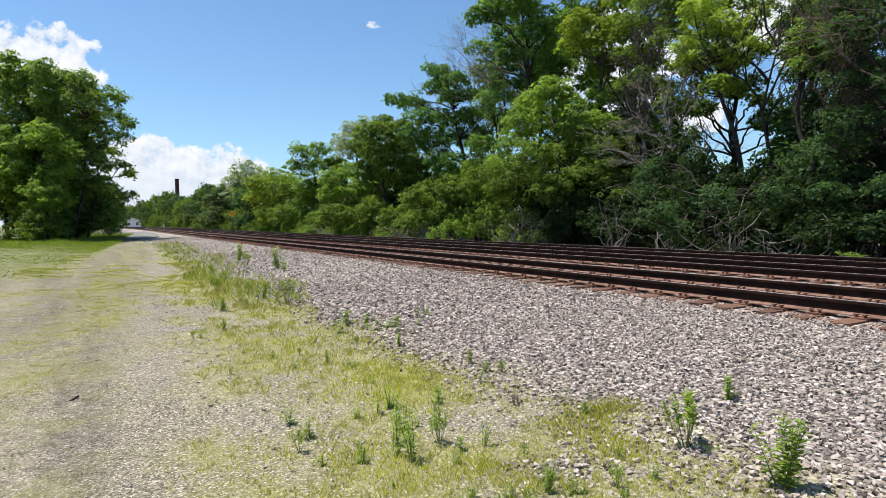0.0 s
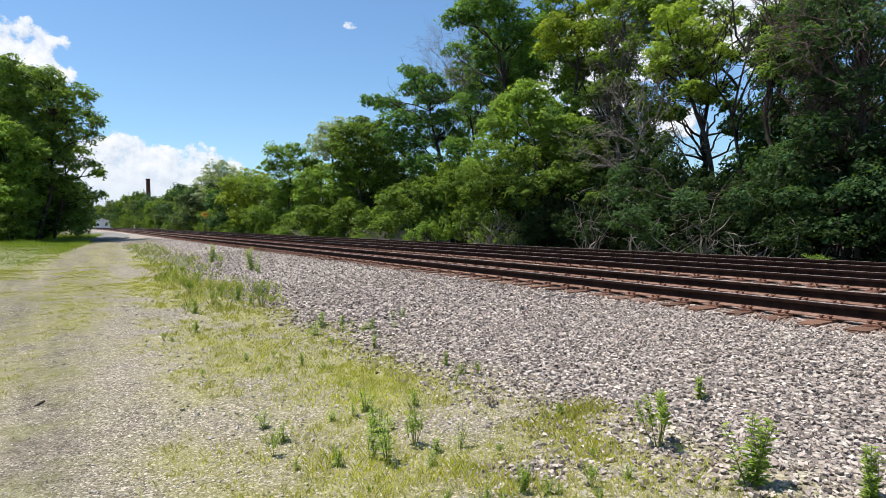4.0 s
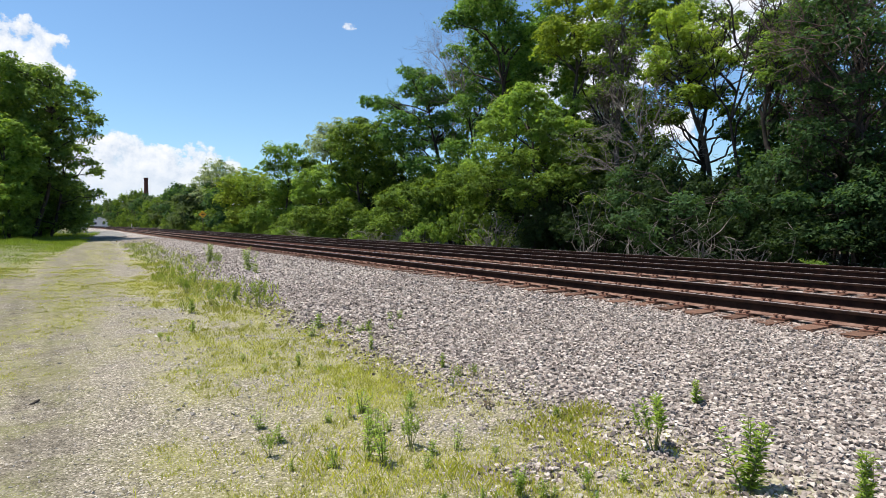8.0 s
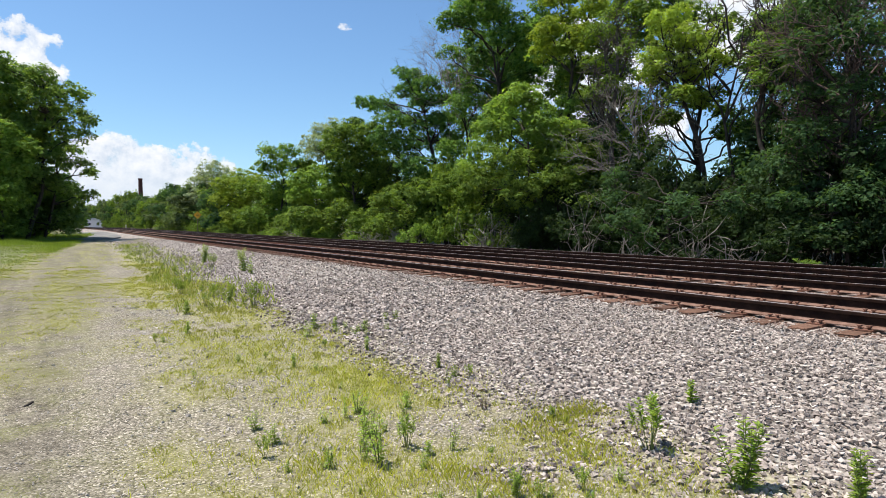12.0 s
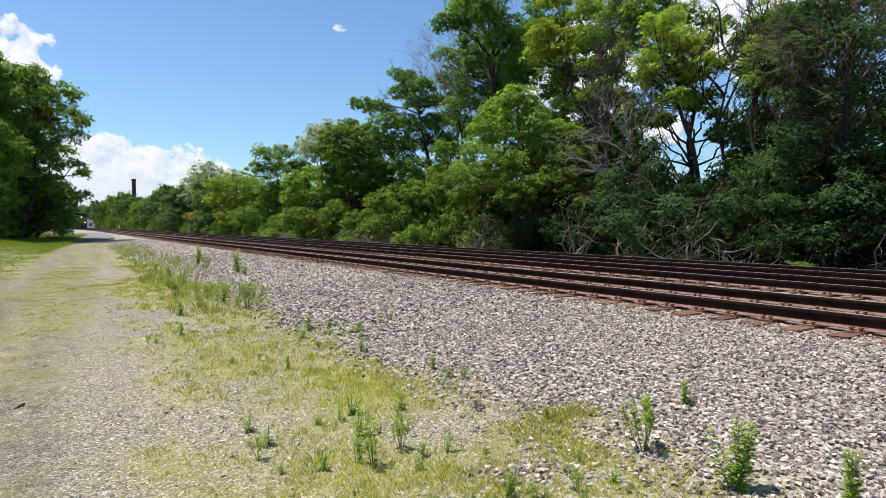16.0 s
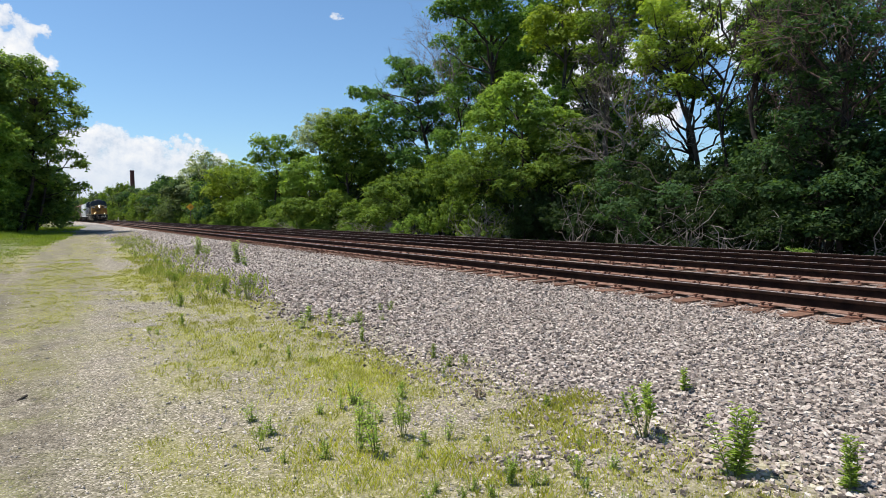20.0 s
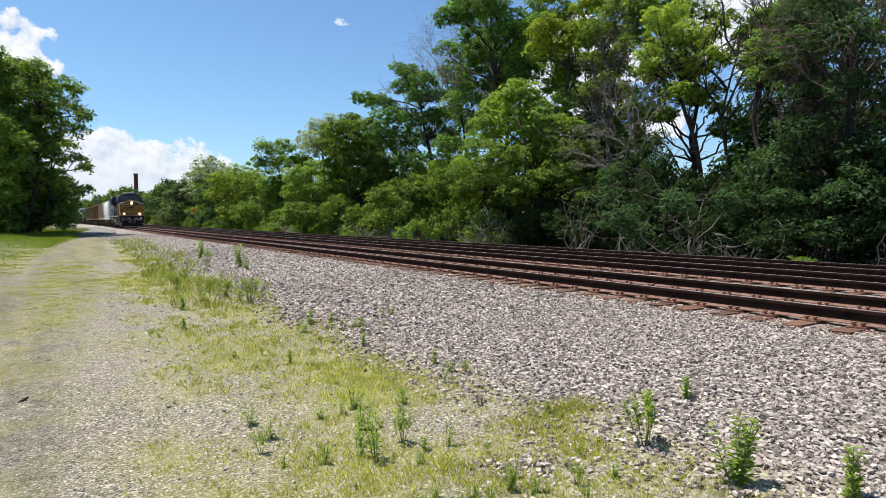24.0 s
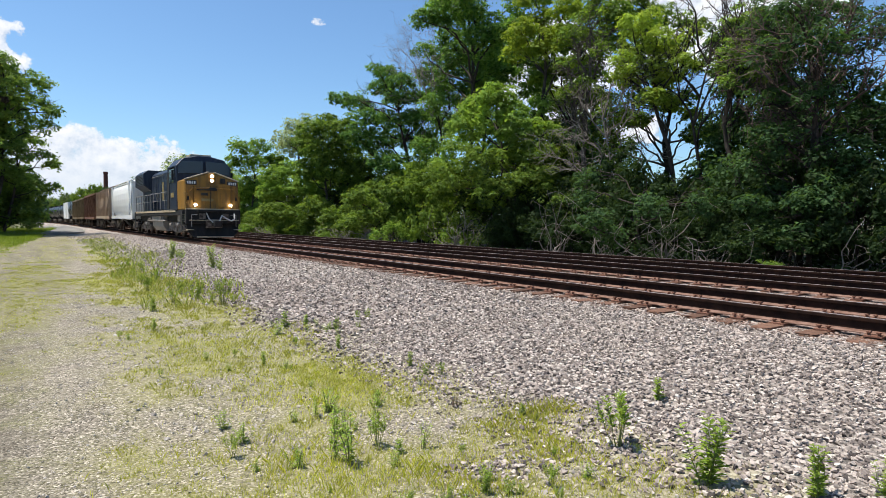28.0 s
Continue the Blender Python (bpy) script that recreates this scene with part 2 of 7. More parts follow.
# ---- building helpers ----
def mesh_of(name, verts, faces, mats=(), face_mats=None, smooth=False):
    """A mesh from arrays: faces is one array of equal polygons or a list of polygons."""
    me = bpy.data.meshes.new(name)
    if isinstance(faces, np.ndarray):
        n, k = faces.shape
        me.vertices.add(len(verts)), me.loops.add(n * k), me.polygons.add(n)
        me.vertices.foreach_set("co", np.asarray(verts, np.float32).ravel())
        me.loops.foreach_set("vertex_index", faces.astype(np.int32).ravel())
        me.polygons.foreach_set("loop_start", np.arange(0, n * k, k, dtype=np.int32))
        me.update(calc_edges=True)
    else:
        me.from_pydata([tuple(v) for v in verts], [], faces)
    for m in mats:
        me.materials.append(m)
    if face_mats is not None:
        me.polygons.foreach_set("material_index", np.asarray(face_mats, np.int32))
    me.polygons.foreach_set("use_smooth", np.full(len(me.polygons), smooth))
    me.update()
    return me


def part(name, bm, material, parent=None, label="", smooth=False, at=None):
    """Links a bmesh or a mesh as one object under a thing or a part."""
    if isinstance(bm, bmesh.types.BMesh):
        me = bpy.data.meshes.new(name)
        bm.to_mesh(me)
        bm.free()
        me.materials.append(material)
        if smooth:
            me.polygons.foreach_set("use_smooth", np.ones(len(me.polygons), bool))
    else:
        me = bm
        if material is not None and not me.materials:
            me.materials.append(material)
    ob = new(name, me)
    if parent is not None:
        ob.parent = parent
    if at is not None:
        ob.matrix_basis = at
    return tagged(ob, label)


def box(bm, lo, hi, bevel=0.0):
    """Adds a box between two corners, its edges rounded by bevel."""
    lo, hi = Vector(lo), Vector(hi)
    r = bmesh.ops.create_cube(bm, size=1.0, matrix=Matrix.LocRotScale((lo + hi) / 2, None, hi - lo))
    if bevel:
        edges = list({e for v in r["verts"] for e in v.link_edges})
        bmesh.ops.bevel(bm, geom=edges, offset=bevel, segments=2, affect="EDGES", profile=0.6)
    return bm


def boxed(lo, hi, bevel=0.0):
    return box(bmesh.new(), lo, hi, bevel)


def rod(bm, a, b, r1, r2=None, sides=8):
    """Adds a tapered round bar from a to b."""
    a, b = Vector(a), Vector(b)
    d = b - a
    m = Matrix.Translation((a + b) / 2) @ d.to_track_quat("Z", "Y").to_matrix().to_4x4()
    bmesh.ops.create_cone(bm, cap_ends=True, segments=sides, radius1=r1, radius2=r1 if r2 is None else r2, depth=d.length, matrix=m)
    return bm


def rods(*bars, sides=8):
    bm = bmesh.new()
    for a, b, r in bars:
        rod(bm, a, b, r, sides=sides)
    return bm


def prism(bm, outline, axis, lo, hi, bevel=0.0):
    """Adds an outline of (p, q) drawn out along axis from lo to hi: axis y takes (x, z), axis x takes (y, z), axis z takes (x, y)."""
    def place(p, q, d):
        return {"y": (p, d, q), "x": (d, p, q), "z": (p, q, d)}[axis]
    a = [bm.verts.new(place(p, q, lo)) for p, q in outline]
    b = [bm.verts.new(place(p, q, hi)) for p, q in outline]
    fs = [bm.faces.new(a), bm.faces.new(b[::-1])]
    n = len(a)
    for i in range(n):
        fs.append(bm.faces.new((a[i], b[i], b[(i + 1) % n], a[(i + 1) % n])))
    bmesh.ops.recalc_face_normals(bm, faces=fs)
    if bevel:
        bmesh.ops.bevel(bm, geom=list({e for f in fs for e in f.edges}), offset=bevel, segments=1, affect="EDGES")
    return bm


# ---- the lie of the land ----
CURVE_FROM, CURVE_R = 120.0, 1984.0
TRACKS = ((8.80, 0.47), (12.72, 0.45), (16.60, 0.40))     # middle at the straight, height of the rail heads


def bend(y):
    """How far the line has swung to the left at y."""
    return -np.maximum(0.0, np.asarray(y, float) - CURVE_FROM) ** 2 / (2 * CURVE_R)


def land(x, y):
    """Height of the ground."""
    u = np.asarray(x, float) - bend(y)
    v = np.asarray(y, float)
    h = np.interp(u, (-400, -12, -4, -1, 2.6, 4.2, 6.2, 6.9, 7.4, 7.6, 10.2, 11.4, 14.0, 15.3, 18.0, 18.6, 20.3, 24, 60, 900),
                  (0.4, 0.4, 0.12, 0.0, 0.0, 0.05, 0.15, 0.2, 0.222, 0.246, 0.246, 0.228, 0.226, 0.178, 0.178, 0.15, -0.25, -0.3, -0.2, -0.2))
    rough = 0.03 * np.sin(0.9 * v + 1.3 * u) * np.sin(0.37 * v - 0.8 * u) + 0.02 * np.sin(2.3 * v + 0.4) * np.sin(1.9 * u)
    return h + rough * ((u < 3.0) | (u > 19.5))


def vnoise(x, y, seed):
    """Smooth value noise, 0 to 1."""
    r = np.random.default_rng(seed).uniform(0, 1, (64, 64))
    i, j = np.floor(x).astype(int), np.floor(y).astype(int)
    u, v = x - i, y - j
    u, v = u * u * (3 - 2 * u), v * v * (3 - 2 * v)
    a, b, c, d = (r[(i + p) % 64, (j + q) % 64] for p, q in ((0, 0), (1, 0), (0, 1), (1, 1)))
    return (a * (1 - u) + b * u) * (1 - v) + (c * (1 - u) + d * u) * v


def cover(x, y):
    """How much of the ground the grass covers, 0 to 1: little on the road's two wheel tracks, patches on the verge, all of it to the left."""
    x, y = np.asarray(x, float), np.asarray(y, float)
    n = 0.45 * vnoise(0.8 * x + 9, 0.55 * y, 1) + 0.35 * vnoise(2.1 * x, 1.6 * y + 5, 2) + 0.2 * vnoise(5.3 * x, 4.7 * y, 3)
    off = x - (ROAD_C + ROAD_K * y)
    zone = np.interp(off, (-6, -2.4, -1.6, -1.1, -0.5, 0.1, 0.55, 1.1, 1.7, 2.6, 8), (0.75, 0.5, 0.0, -0.3, -0.2, -0.04, -0.14, -0.22, 0.05, 0.16, 0.16))
    zone = np.where(off < -1.3, zone * np.clip((y - 19) / 8, 0, 1) - 0.3 * np.clip((25 - y) / 8, 0, 1), zone)
    zone = zone - 0.32 * np.clip((8.5 - y) / 3, 0, 1) * np.clip((1.3 - off) / 0.5, 0, 1)
    return np.clip(0.57 + 1.35 * (n - 0.5) + zone, 0, 1)


def height(x, y):
    return float(land(x, y))


def ground():
    xs = np.concatenate([np.linspace(-2600, -60, 14), np.linspace(-50, -6, 24), np.linspace(-5.6, 7.6, 112), np.linspace(8.4, 22, 16), np.linspace(23, 60, 8), np.linspace(70, 2600, 14)])
    ys = np.concatenate([np.linspace(-1500, -30, 12), np.linspace(-24, 0, 24), np.linspace(0.15, 16, 110), np.linspace(16.4, 60, 70), np.linspace(61, 200, 50), np.linspace(206, 700, 40), np.linspace(730, 3500, 24)])
    gx, gy = np.meshgrid(xs, ys)
    bx = gx + bend(np.minimum(gy, 900)) * (np.abs(gx) < 70)
    verts = np.stack([bx, gy, land(bx, np.minimum(gy, 900))], -1).reshape(-1, 3)
    i, j = np.meshgrid(np.arange(len(xs) - 1), np.arange(len(ys) - 1))
    a = (j * len(xs) + i).ravel()
    faces = np.stack([a, a + 1, a + 1 + len(xs), a + len(xs)], -1)
    me = mesh_of("ground", verts, faces, smooth=True)
    me.attributes.new("grass_cover", "FLOAT", "POINT").data.foreach_set("value", cover(verts[:, 0], verts[:, 1]).astype(np.float32))
    ob = part("ground", me, GROUND)
    tagged(ob, "dirt track, dry grass verge and grey stone ballast", "ground", kind="structure")


ground()


def paved_road():
    """The end of an asphalt road beyond the dirt track: a slab with a rounded near edge that bends away along the line."""
    near = [(-9.0, 66.5), (-1.0, 66.0), (2.6, 65.7), (4.3, 67.2), (5.3, 72.0), (6.0, 82.0), (6.4, 96.0), (6.4, 120.0)]
    far_side = [(2.2, 120.0), (2.2, 96.0), (1.6, 84.0), (0.0, 76.0), (-3.5, 73.2), (-9.0, 72.6)]
    bm = bmesh.new()
    prism(bm, near + far_side, "z", -0.1, 0.2)
    bmesh.ops.triangulate(bm, faces=[f for f in bm.faces if len(f.verts) > 4])
    ob = part("paved_road", bm, ASPHALT)
    tagged(ob, "grey worn asphalt road end with a raised edge", "road", kind="structure")


paved_road()


# ---- railway tracks ----
def rail_mesh(x0, top, y0, y1):
    """One rail of the usual flat-bottomed section."""
    half = [(0.0, 0.0), (0.030, 0.0), (0.0375, -0.008), (0.036, -0.040), (0.010, -0.052), (0.009, -0.145), (0.020, -0.158), (0.075, -0.170), (0.075, -0.180), (0.0, -0.180)]
    sec = half[1:-1] + [(-p, q) for p, q in half[-2:0:-1]]
    ys = np.concatenate([np.arange(y0, CURVE_FROM, 20.0), np.arange(CURVE_FROM, y1, 8.0)])
    rows = np.array([[(x0 + p + bend(y), y, top + q) for p, q in sec] for y in ys])
    n = len(sec)
    faces, mats = [], []
    for k in range(len(ys) - 1):
        for i in range(n):
            a, b = k * n + i, k * n + (i + 1) % n
            faces.append((a, b, b + n, a + n))
            # 0 the shade-dark sides, 1 the running top, 2 the lit-looking foot
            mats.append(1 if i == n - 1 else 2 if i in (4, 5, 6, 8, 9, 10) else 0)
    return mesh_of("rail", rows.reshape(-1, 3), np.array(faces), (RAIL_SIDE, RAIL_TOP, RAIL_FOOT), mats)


def tie_mesh(seed):
    rng = random.Random(seed)
    bm = boxed((-1.3, -0.112, -0.17), (1.3, 0.112, 0.0), 0.012)
    for v in bm.verts:
        v.co += Vector((rng.uniform(-0.03, 0.03), rng.uniform(-0.008, 0.008), rng.uniform(-0.006, 0.006)))
    me = bpy.data.meshes.new("tie")
    bm.to_mesh(me)
    bm.free()
    me.materials.append(TIE)
    return me


def plate_mesh():
    bm = boxed((-0.17, -0.095, 0.0), (0.17, 0.095, 0.022), 0.004)
    for x in (-0.12, 0.12):
        for y in (-0.05, 0.05):
            rod(bm, (x, y, 0.01), (x, y, 0.06), 0.014, 0.02, 6)
            box(bm, (x - 0.03, y - 0.02, 0.05), (x + 0.03, y + 0.02, 0.066))
    me = bpy.data.meshes.new("tie_plate")
    bm.to_mesh(me)
    bm.free()
    me.materials.append(PLATE)
    return me


TIE_MESHES = [tie_mesh(k) for k in range(5)]
PLATE_MESH = plate_mesh()
SLAB = bpy.data.meshes.new("slab")
_b = boxed((-1.3, -0.112, -0.17), (1.3, 0.112, 0.0))
_b.to_mesh(SLAB), _b.free()


def joined(meshes, poses):
    """Many copies of small meshes in one mesh, with mixed polygons triangulated."""
    vs, fs, base = [], [], 0
    cache = {}
    for k, m in poses:
        if k not in cache:
            me = meshes[k]
            me.calc_loop_triangles()
            co = np.empty(len(me.vertices) * 3, np.float32)
            me.vertices.foreach_get("co", co)
            tri = np.empty(len(me.loop_triangles) * 3, np.int32)
            me.loop_triangles.foreach_get("vertices", tri)
            cache[k] = co.reshape(-1, 3), tri.reshape(-1, 3)
        co, tri = cache[k]
        a = np.array(m)
        vs.append(co @ a[:3, :3].T + a[:3, 3])
        fs.append(tri + base)
        base += len(co)
    return np.concatenate(vs), np.concatenate(fs)


def heading(y):
    return math.degrees(math.atan(max(0.0, y - CURVE_FROM) / CURVE_R))


def track(k, centre, top, split):
    root = tagged(new("railway_track"), "rusty steel rails spiked to weathered wooden ties", "railway track", "three parallel tracks", "structure")
    for side in (-0.755, 0.755):
        part("rail", rail_mesh(centre + side, top, -14.0, 640.0), None, root)
    rng = random.Random(50 + k)
    far_ties, far_plates = [], []
    y = -13.0
    while y < 420:
        y += 0.5 + rng.uniform(-0.03, 0.03)
        x = centre + float(bend(y)) + rng.uniform(-0.04, 0.04)
        m = pose(x, y, top - 0.202 + rng.uniform(-0.008, 0.004), 0, rng.uniform(-0.4, 0.4), heading(y) + rng.uniform(-1.2, 1.2))
        pm = [pose(centre + float(bend(y)) + s, y, top - 0.203, 0, 0, heading(y)) for s in (-0.755, 0.755)]
        if split[0] < y < split[1]:
            part("tie", TIE_MESHES[rng.randrange(5)], None, root, at=m)
            for q in pm:
                part("tie_plate", PLATE_MESH, None, root, at=q)
        else:
            far_ties.append((rng.randrange(5), m))
            far_plates += [(0, q) for q in pm] if y < 60 else []
    v, f = joined([SLAB], [(0, m) for _, m in far_ties])
    tagged(part("far_tie", mesh_of("far_tie", v, f, (TIE,)), None, root), "weathered ties further along the line", kind="stuff")
    v, f = joined([SLAB], [(0, m @ Matrix.Diagonal((0.13, 0.85, 0.5, 1)) @ pose(0, 0, 0.13)) for _, m in far_plates])
    tagged(part("far_tie_plate", mesh_of("far_tie_plate", v, f, (PLATE,)), None, root), "rusty tie plates further along", kind="stuff")


# ---- ballast stones ----
def stone_meshes(n, seed):
    rng = random.Random(seed)
    out = []
    for k in range(n):
        bm = bmesh.new()
        for _ in range(8):
            d = Vector((rng.gauss(0, 1), rng.gauss(0, 1), rng.gauss(0, 1))).normalized()
            bm.verts.new((d.x * rng.uniform(0.9, 1.25), d.y * rng.uniform(0.75, 1.05), d.z * rng.uniform(0.6, 0.9)))
        r = bmesh.ops.convex_hull(bm, input=bm.verts)
        bmesh.ops.delete(bm, geom=[v for v in bm.verts if not v.link_faces], context="VERTS")
        me = bpy.data.meshes.new("stone")
        bm.to_mesh(me)
        bm.free()
        out.append(me)
    return out


def scatter(name, meshes, pts, sizes, rng, flat=0.5):
    """Copies of small meshes, turned at random, joined into one array pair."""
    vs, fs, base = [], [], 0
    pick = rng.integers(0, len(meshes), len(pts))
    for k, me in enumerate(meshes):
        me.calc_loop_triangles()
        co = np.empty(len(me.vertices) * 3, np.float32)
        me.vertices.foreach_get("co", co)
        co = co.reshape(-1, 3)
        tri = np.empty(len(me.loop_triangles) * 3, np.int32)
        me.loop_triangles.foreach_get("vertices", tri)
        tri = tri.reshape(-1, 3)
        sel = pick == k
        n = int(sel.sum())
        if not n:
            continue
        a = rng.uniform(0, 2 * np.pi, n)
        b = rng.normal(0, flat, n)
        ca, sa, cb, sb = np.cos(a), np.sin(a), np.cos(b), np.sin(b)
        z, o = np.zeros(n), np.ones(n)
        rz = np.stack([np.stack([ca, -sa, z], -1), np.stack([sa, ca, z], -1), np.stack([z, z, o], -1)], 1)
        rx = np.stack([np.stack([o, z, z], -1), np.stack([z, cb, -sb], -1), np.stack([z, sb, cb], -1)], 1)
        m = rz @ rx
        v = np.einsum("nij,vj->nvi", m, co) * sizes[sel][:, None, None] + pts[sel][:, None, :]
        f = tri[None] + (np.arange(n) * len(co))[:, None, None] + base
        vs.append(v.reshape(-1, 3)), fs.append(f.reshape(-1, 3))
        base += n * len(co)
    return np.concatenate(vs), np.concatenate(fs)


def wobble(x, y, s=0.8):
    return np.sin(s * 1.7 * x + 0.6 * y) * np.cos(s * 1.3 * y - 0.9 * x) + 0.6 * np.sin(s * 4.1 * x + 1.0) * np.sin(s * 3.7 * y)


def ballast():
    rng = np.random.default_rng(4)
    meshes = stone_meshes(12, 8)

    def field(n, x0, x1, y0, y1, s0, s1, power=1.0):
        x = rng.uniform(x0, x1, n)
        y = y0 + (y1 - y0) * rng.uniform(0, 1, n) ** power
        return x, y, rng.uniform(s0, s1, n)
    xs, ys, ss = [np.concatenate(c) for c in zip(
        field(28500, 2.6, 7.5, 1.0, 7.0, 0.011, 0.027), field(2000, 2.6, 7.5, -5.0, 1.0, 0.03, 0.055), field(400, 7.3, 11.0, -5.0, 1.5, 0.025, 0.045), field(16000, 2.6, 7.5, 7.0, 14.0, 0.017, 0.038),
        field(10000, 2.6, 7.5, 14.0, 30.0, 0.02, 0.038), field(3500, 2.9, 7.5, 30.0, 60.0, 0.026, 0.045),
        field(4500, 7.35, 8.1, 1.0, 26.0, 0.016, 0.034, 1.3), field(7500, 8.0, 11.0, 1.5, 24.0, 0.022, 0.042, 1.4), field(4000, 10.0, 11.6, 2.0, 34.0, 0.028, 0.05, 1.4), field(2500, 11.6, 18.6, 4.0, 40.0, 0.03, 0.05, 1.3))]
    # a bare heap of stones out on the verge
    hx, hy = 2.4 + rng.normal(0, 0.16, 260), 2.75 + rng.normal(0, 0.13, 260)
    xs, ys, ss = np.concatenate([xs, hx]), np.concatenate([ys, hy]), np.concatenate([ss, rng.uniform(0.012, 0.027, 260)])
    edge = 3.22 + 0.2 * wobble(xs, ys)
    keep = (xs > edge - 0.15 + 0.3 * rng.normal(0, 1, len(xs))) | (rng.uniform(0, 1, len(xs)) < 0.06) | (np.arange(len(xs)) >= len(xs) - 260)
    for c, top in TRACKS:       # none on top of the ties or rails
            keep &= np.abs(np.abs(xs - c) - 0.755) > 0.1
    xs, ys, ss = xs[keep], ys[keep], ss[keep]
    z = land(xs, ys) + ss * rng.uniform(-0.1, 0.75, len(xs))
    for c, top in TRACKS:
        z = np.where(np.abs(xs - c) < 1.3, np.minimum(z, top - 0.222), z)
    v, f = scatter("stone", meshes, np.stack([xs, ys, z], -1), ss, rng, 0.6)
    tagged(part("ballast", mesh_of("ballast", v, f, (STONE,)), None), "loose crushed grey and white stone ballast", "ballast", kind="stuff")
    # stray stones over the verge and the dirt road
    n = 30000
    x = rng.uniform(-2.6, 3.6, n)
    y = 1.4 + 13 * rng.uniform(0, 1, n) ** 1.7
    s = rng.uniform(0.0035, 0.0095, n) * (1 + 1.1 * (rng.uniform(0, 1, n) > 0.8) * (x > 0.7)) * (1 + y / 16)
    keep = (cover(x, y) < rng.uniform(0.25, 0.9, n)) & (rng.uniform(-1.5, 2.2, n) < x)
    x, y, s = x[keep], y[keep], s[keep]
    v, f = scatter("stone", meshes, np.stack([x, y, land(x, y) + 0.2 * s], -1), s, rng, 0.5)
    tagged(part("loose_gravel", mesh_of("loose_gravel", v, f, (GRAVEL,)), None), "scattered pale gravel on the verge", "gravel", kind="stuff")


ballast()


# ---- trees ----
def tube(path, radii, sides=5):
    """Verts and quads of a tapered tube along a path."""
    path = np.asarray(path, float)
    d = np.gradient(path, axis=0)
    d /= np.linalg.norm(d, axis=1, keepdims=True) + 1e-9
    ref = np.where(np.abs(d[:, 2:3]) > 0.9, np.array([[1.0, 0, 0]]), np.array([[0, 0, 1.0]]))
    u = np.cross(d, ref)
    u /= np.linalg.norm(u, axis=1, keepdims=True) + 1e-9
    w = np.cross(d, u)
    a = np.linspace(0, 2 * np.pi, sides, endpoint=False)
    ring = path[:, None] + np.asarray(radii)[:, None, None] * (np.cos(a)[None, :, None] * u[:, None] + np.sin(a)[None, :, None] * w[:, None])
    n = len(path)
    i = np.arange(sides)
    f = [np.stack([k * sides + i, k * sides + (i + 1) % sides, (k + 1) * sides + (i + 1) % sides, (k + 1) * sides + i], -1) for k in range(n - 1)]
    return ring.reshape(-1, 3), np.concatenate(f)


class Limbs:
    def __init__(self):
        self.v, self.f, self.n = [], [], 0

    def add(self, path, radii, sides=5):
        v, f = tube(path, radii, sides)
        self.v.append(v), self.f.append(f + self.n)
        self.n += len(v)

    def mesh(self, name, mat):
        return mesh_of(name, np.concatenate(self.v), np.concatenate(self.f), (mat,), smooth=True)


def crooked(a, b, rng, sag=0.12, n=5):
    """A path from a to b that wanders."""
    a, b = np.asarray(a, float), np.asarray(b, float)
    t = np.linspace(0, 1, n)[:, None]
    w = rng.normal(0, sag * np.linalg.norm(b - a) / n, (n, 3))
    w[0] = w[-1] = 0
    return a + (b - a) * t + np.cumsum(w, 0) * np.sin(np.pi * t)


def leaf_quads(centres, radii, per, size, rng, droop=0.3, flat=0.75):
    """Leaves as bent diamonds in clumps round the centres."""
    c = np.repeat(centres, per, 0)
    r = np.repeat(radii, per)
    d = rng.normal(0, 1, (len(c), 3))
    d /= np.linalg.norm(d, axis=1, keepdims=True)
    rad = r * rng.uniform(0, 1, len(c)) ** 0.35
    p = c + d * rad[:, None] * np.array([1, 1, flat])
    nrm = d * 1.0 + rng.normal(0, 0.32, d.shape) + np.array([0, 0, 0.65])
    nrm /= np.linalg.norm(nrm, axis=1, keepdims=True)
    along = np.cross(nrm, rng.normal(0, 1, d.shape))
    along[:, 2] -= droop
    along /= np.linalg.norm(along, axis=1, keepdims=True)
    side = np.cross(nrm, along)
    s = size * rng.uniform(0.6, 1.35, len(c))[:, None]
    w = 0.42 * rng.uniform(0.7, 1.2, len(c))[:, None]
    v = np.stack([p - along * s * 0.4 + side * s * w, p - along * s * 0.4 - side * s * w, p + along * s * 0.6], 1)
    f = np.arange(len(c) * 3).reshape(-1, 3)
    return v.reshape(-1, 3), f


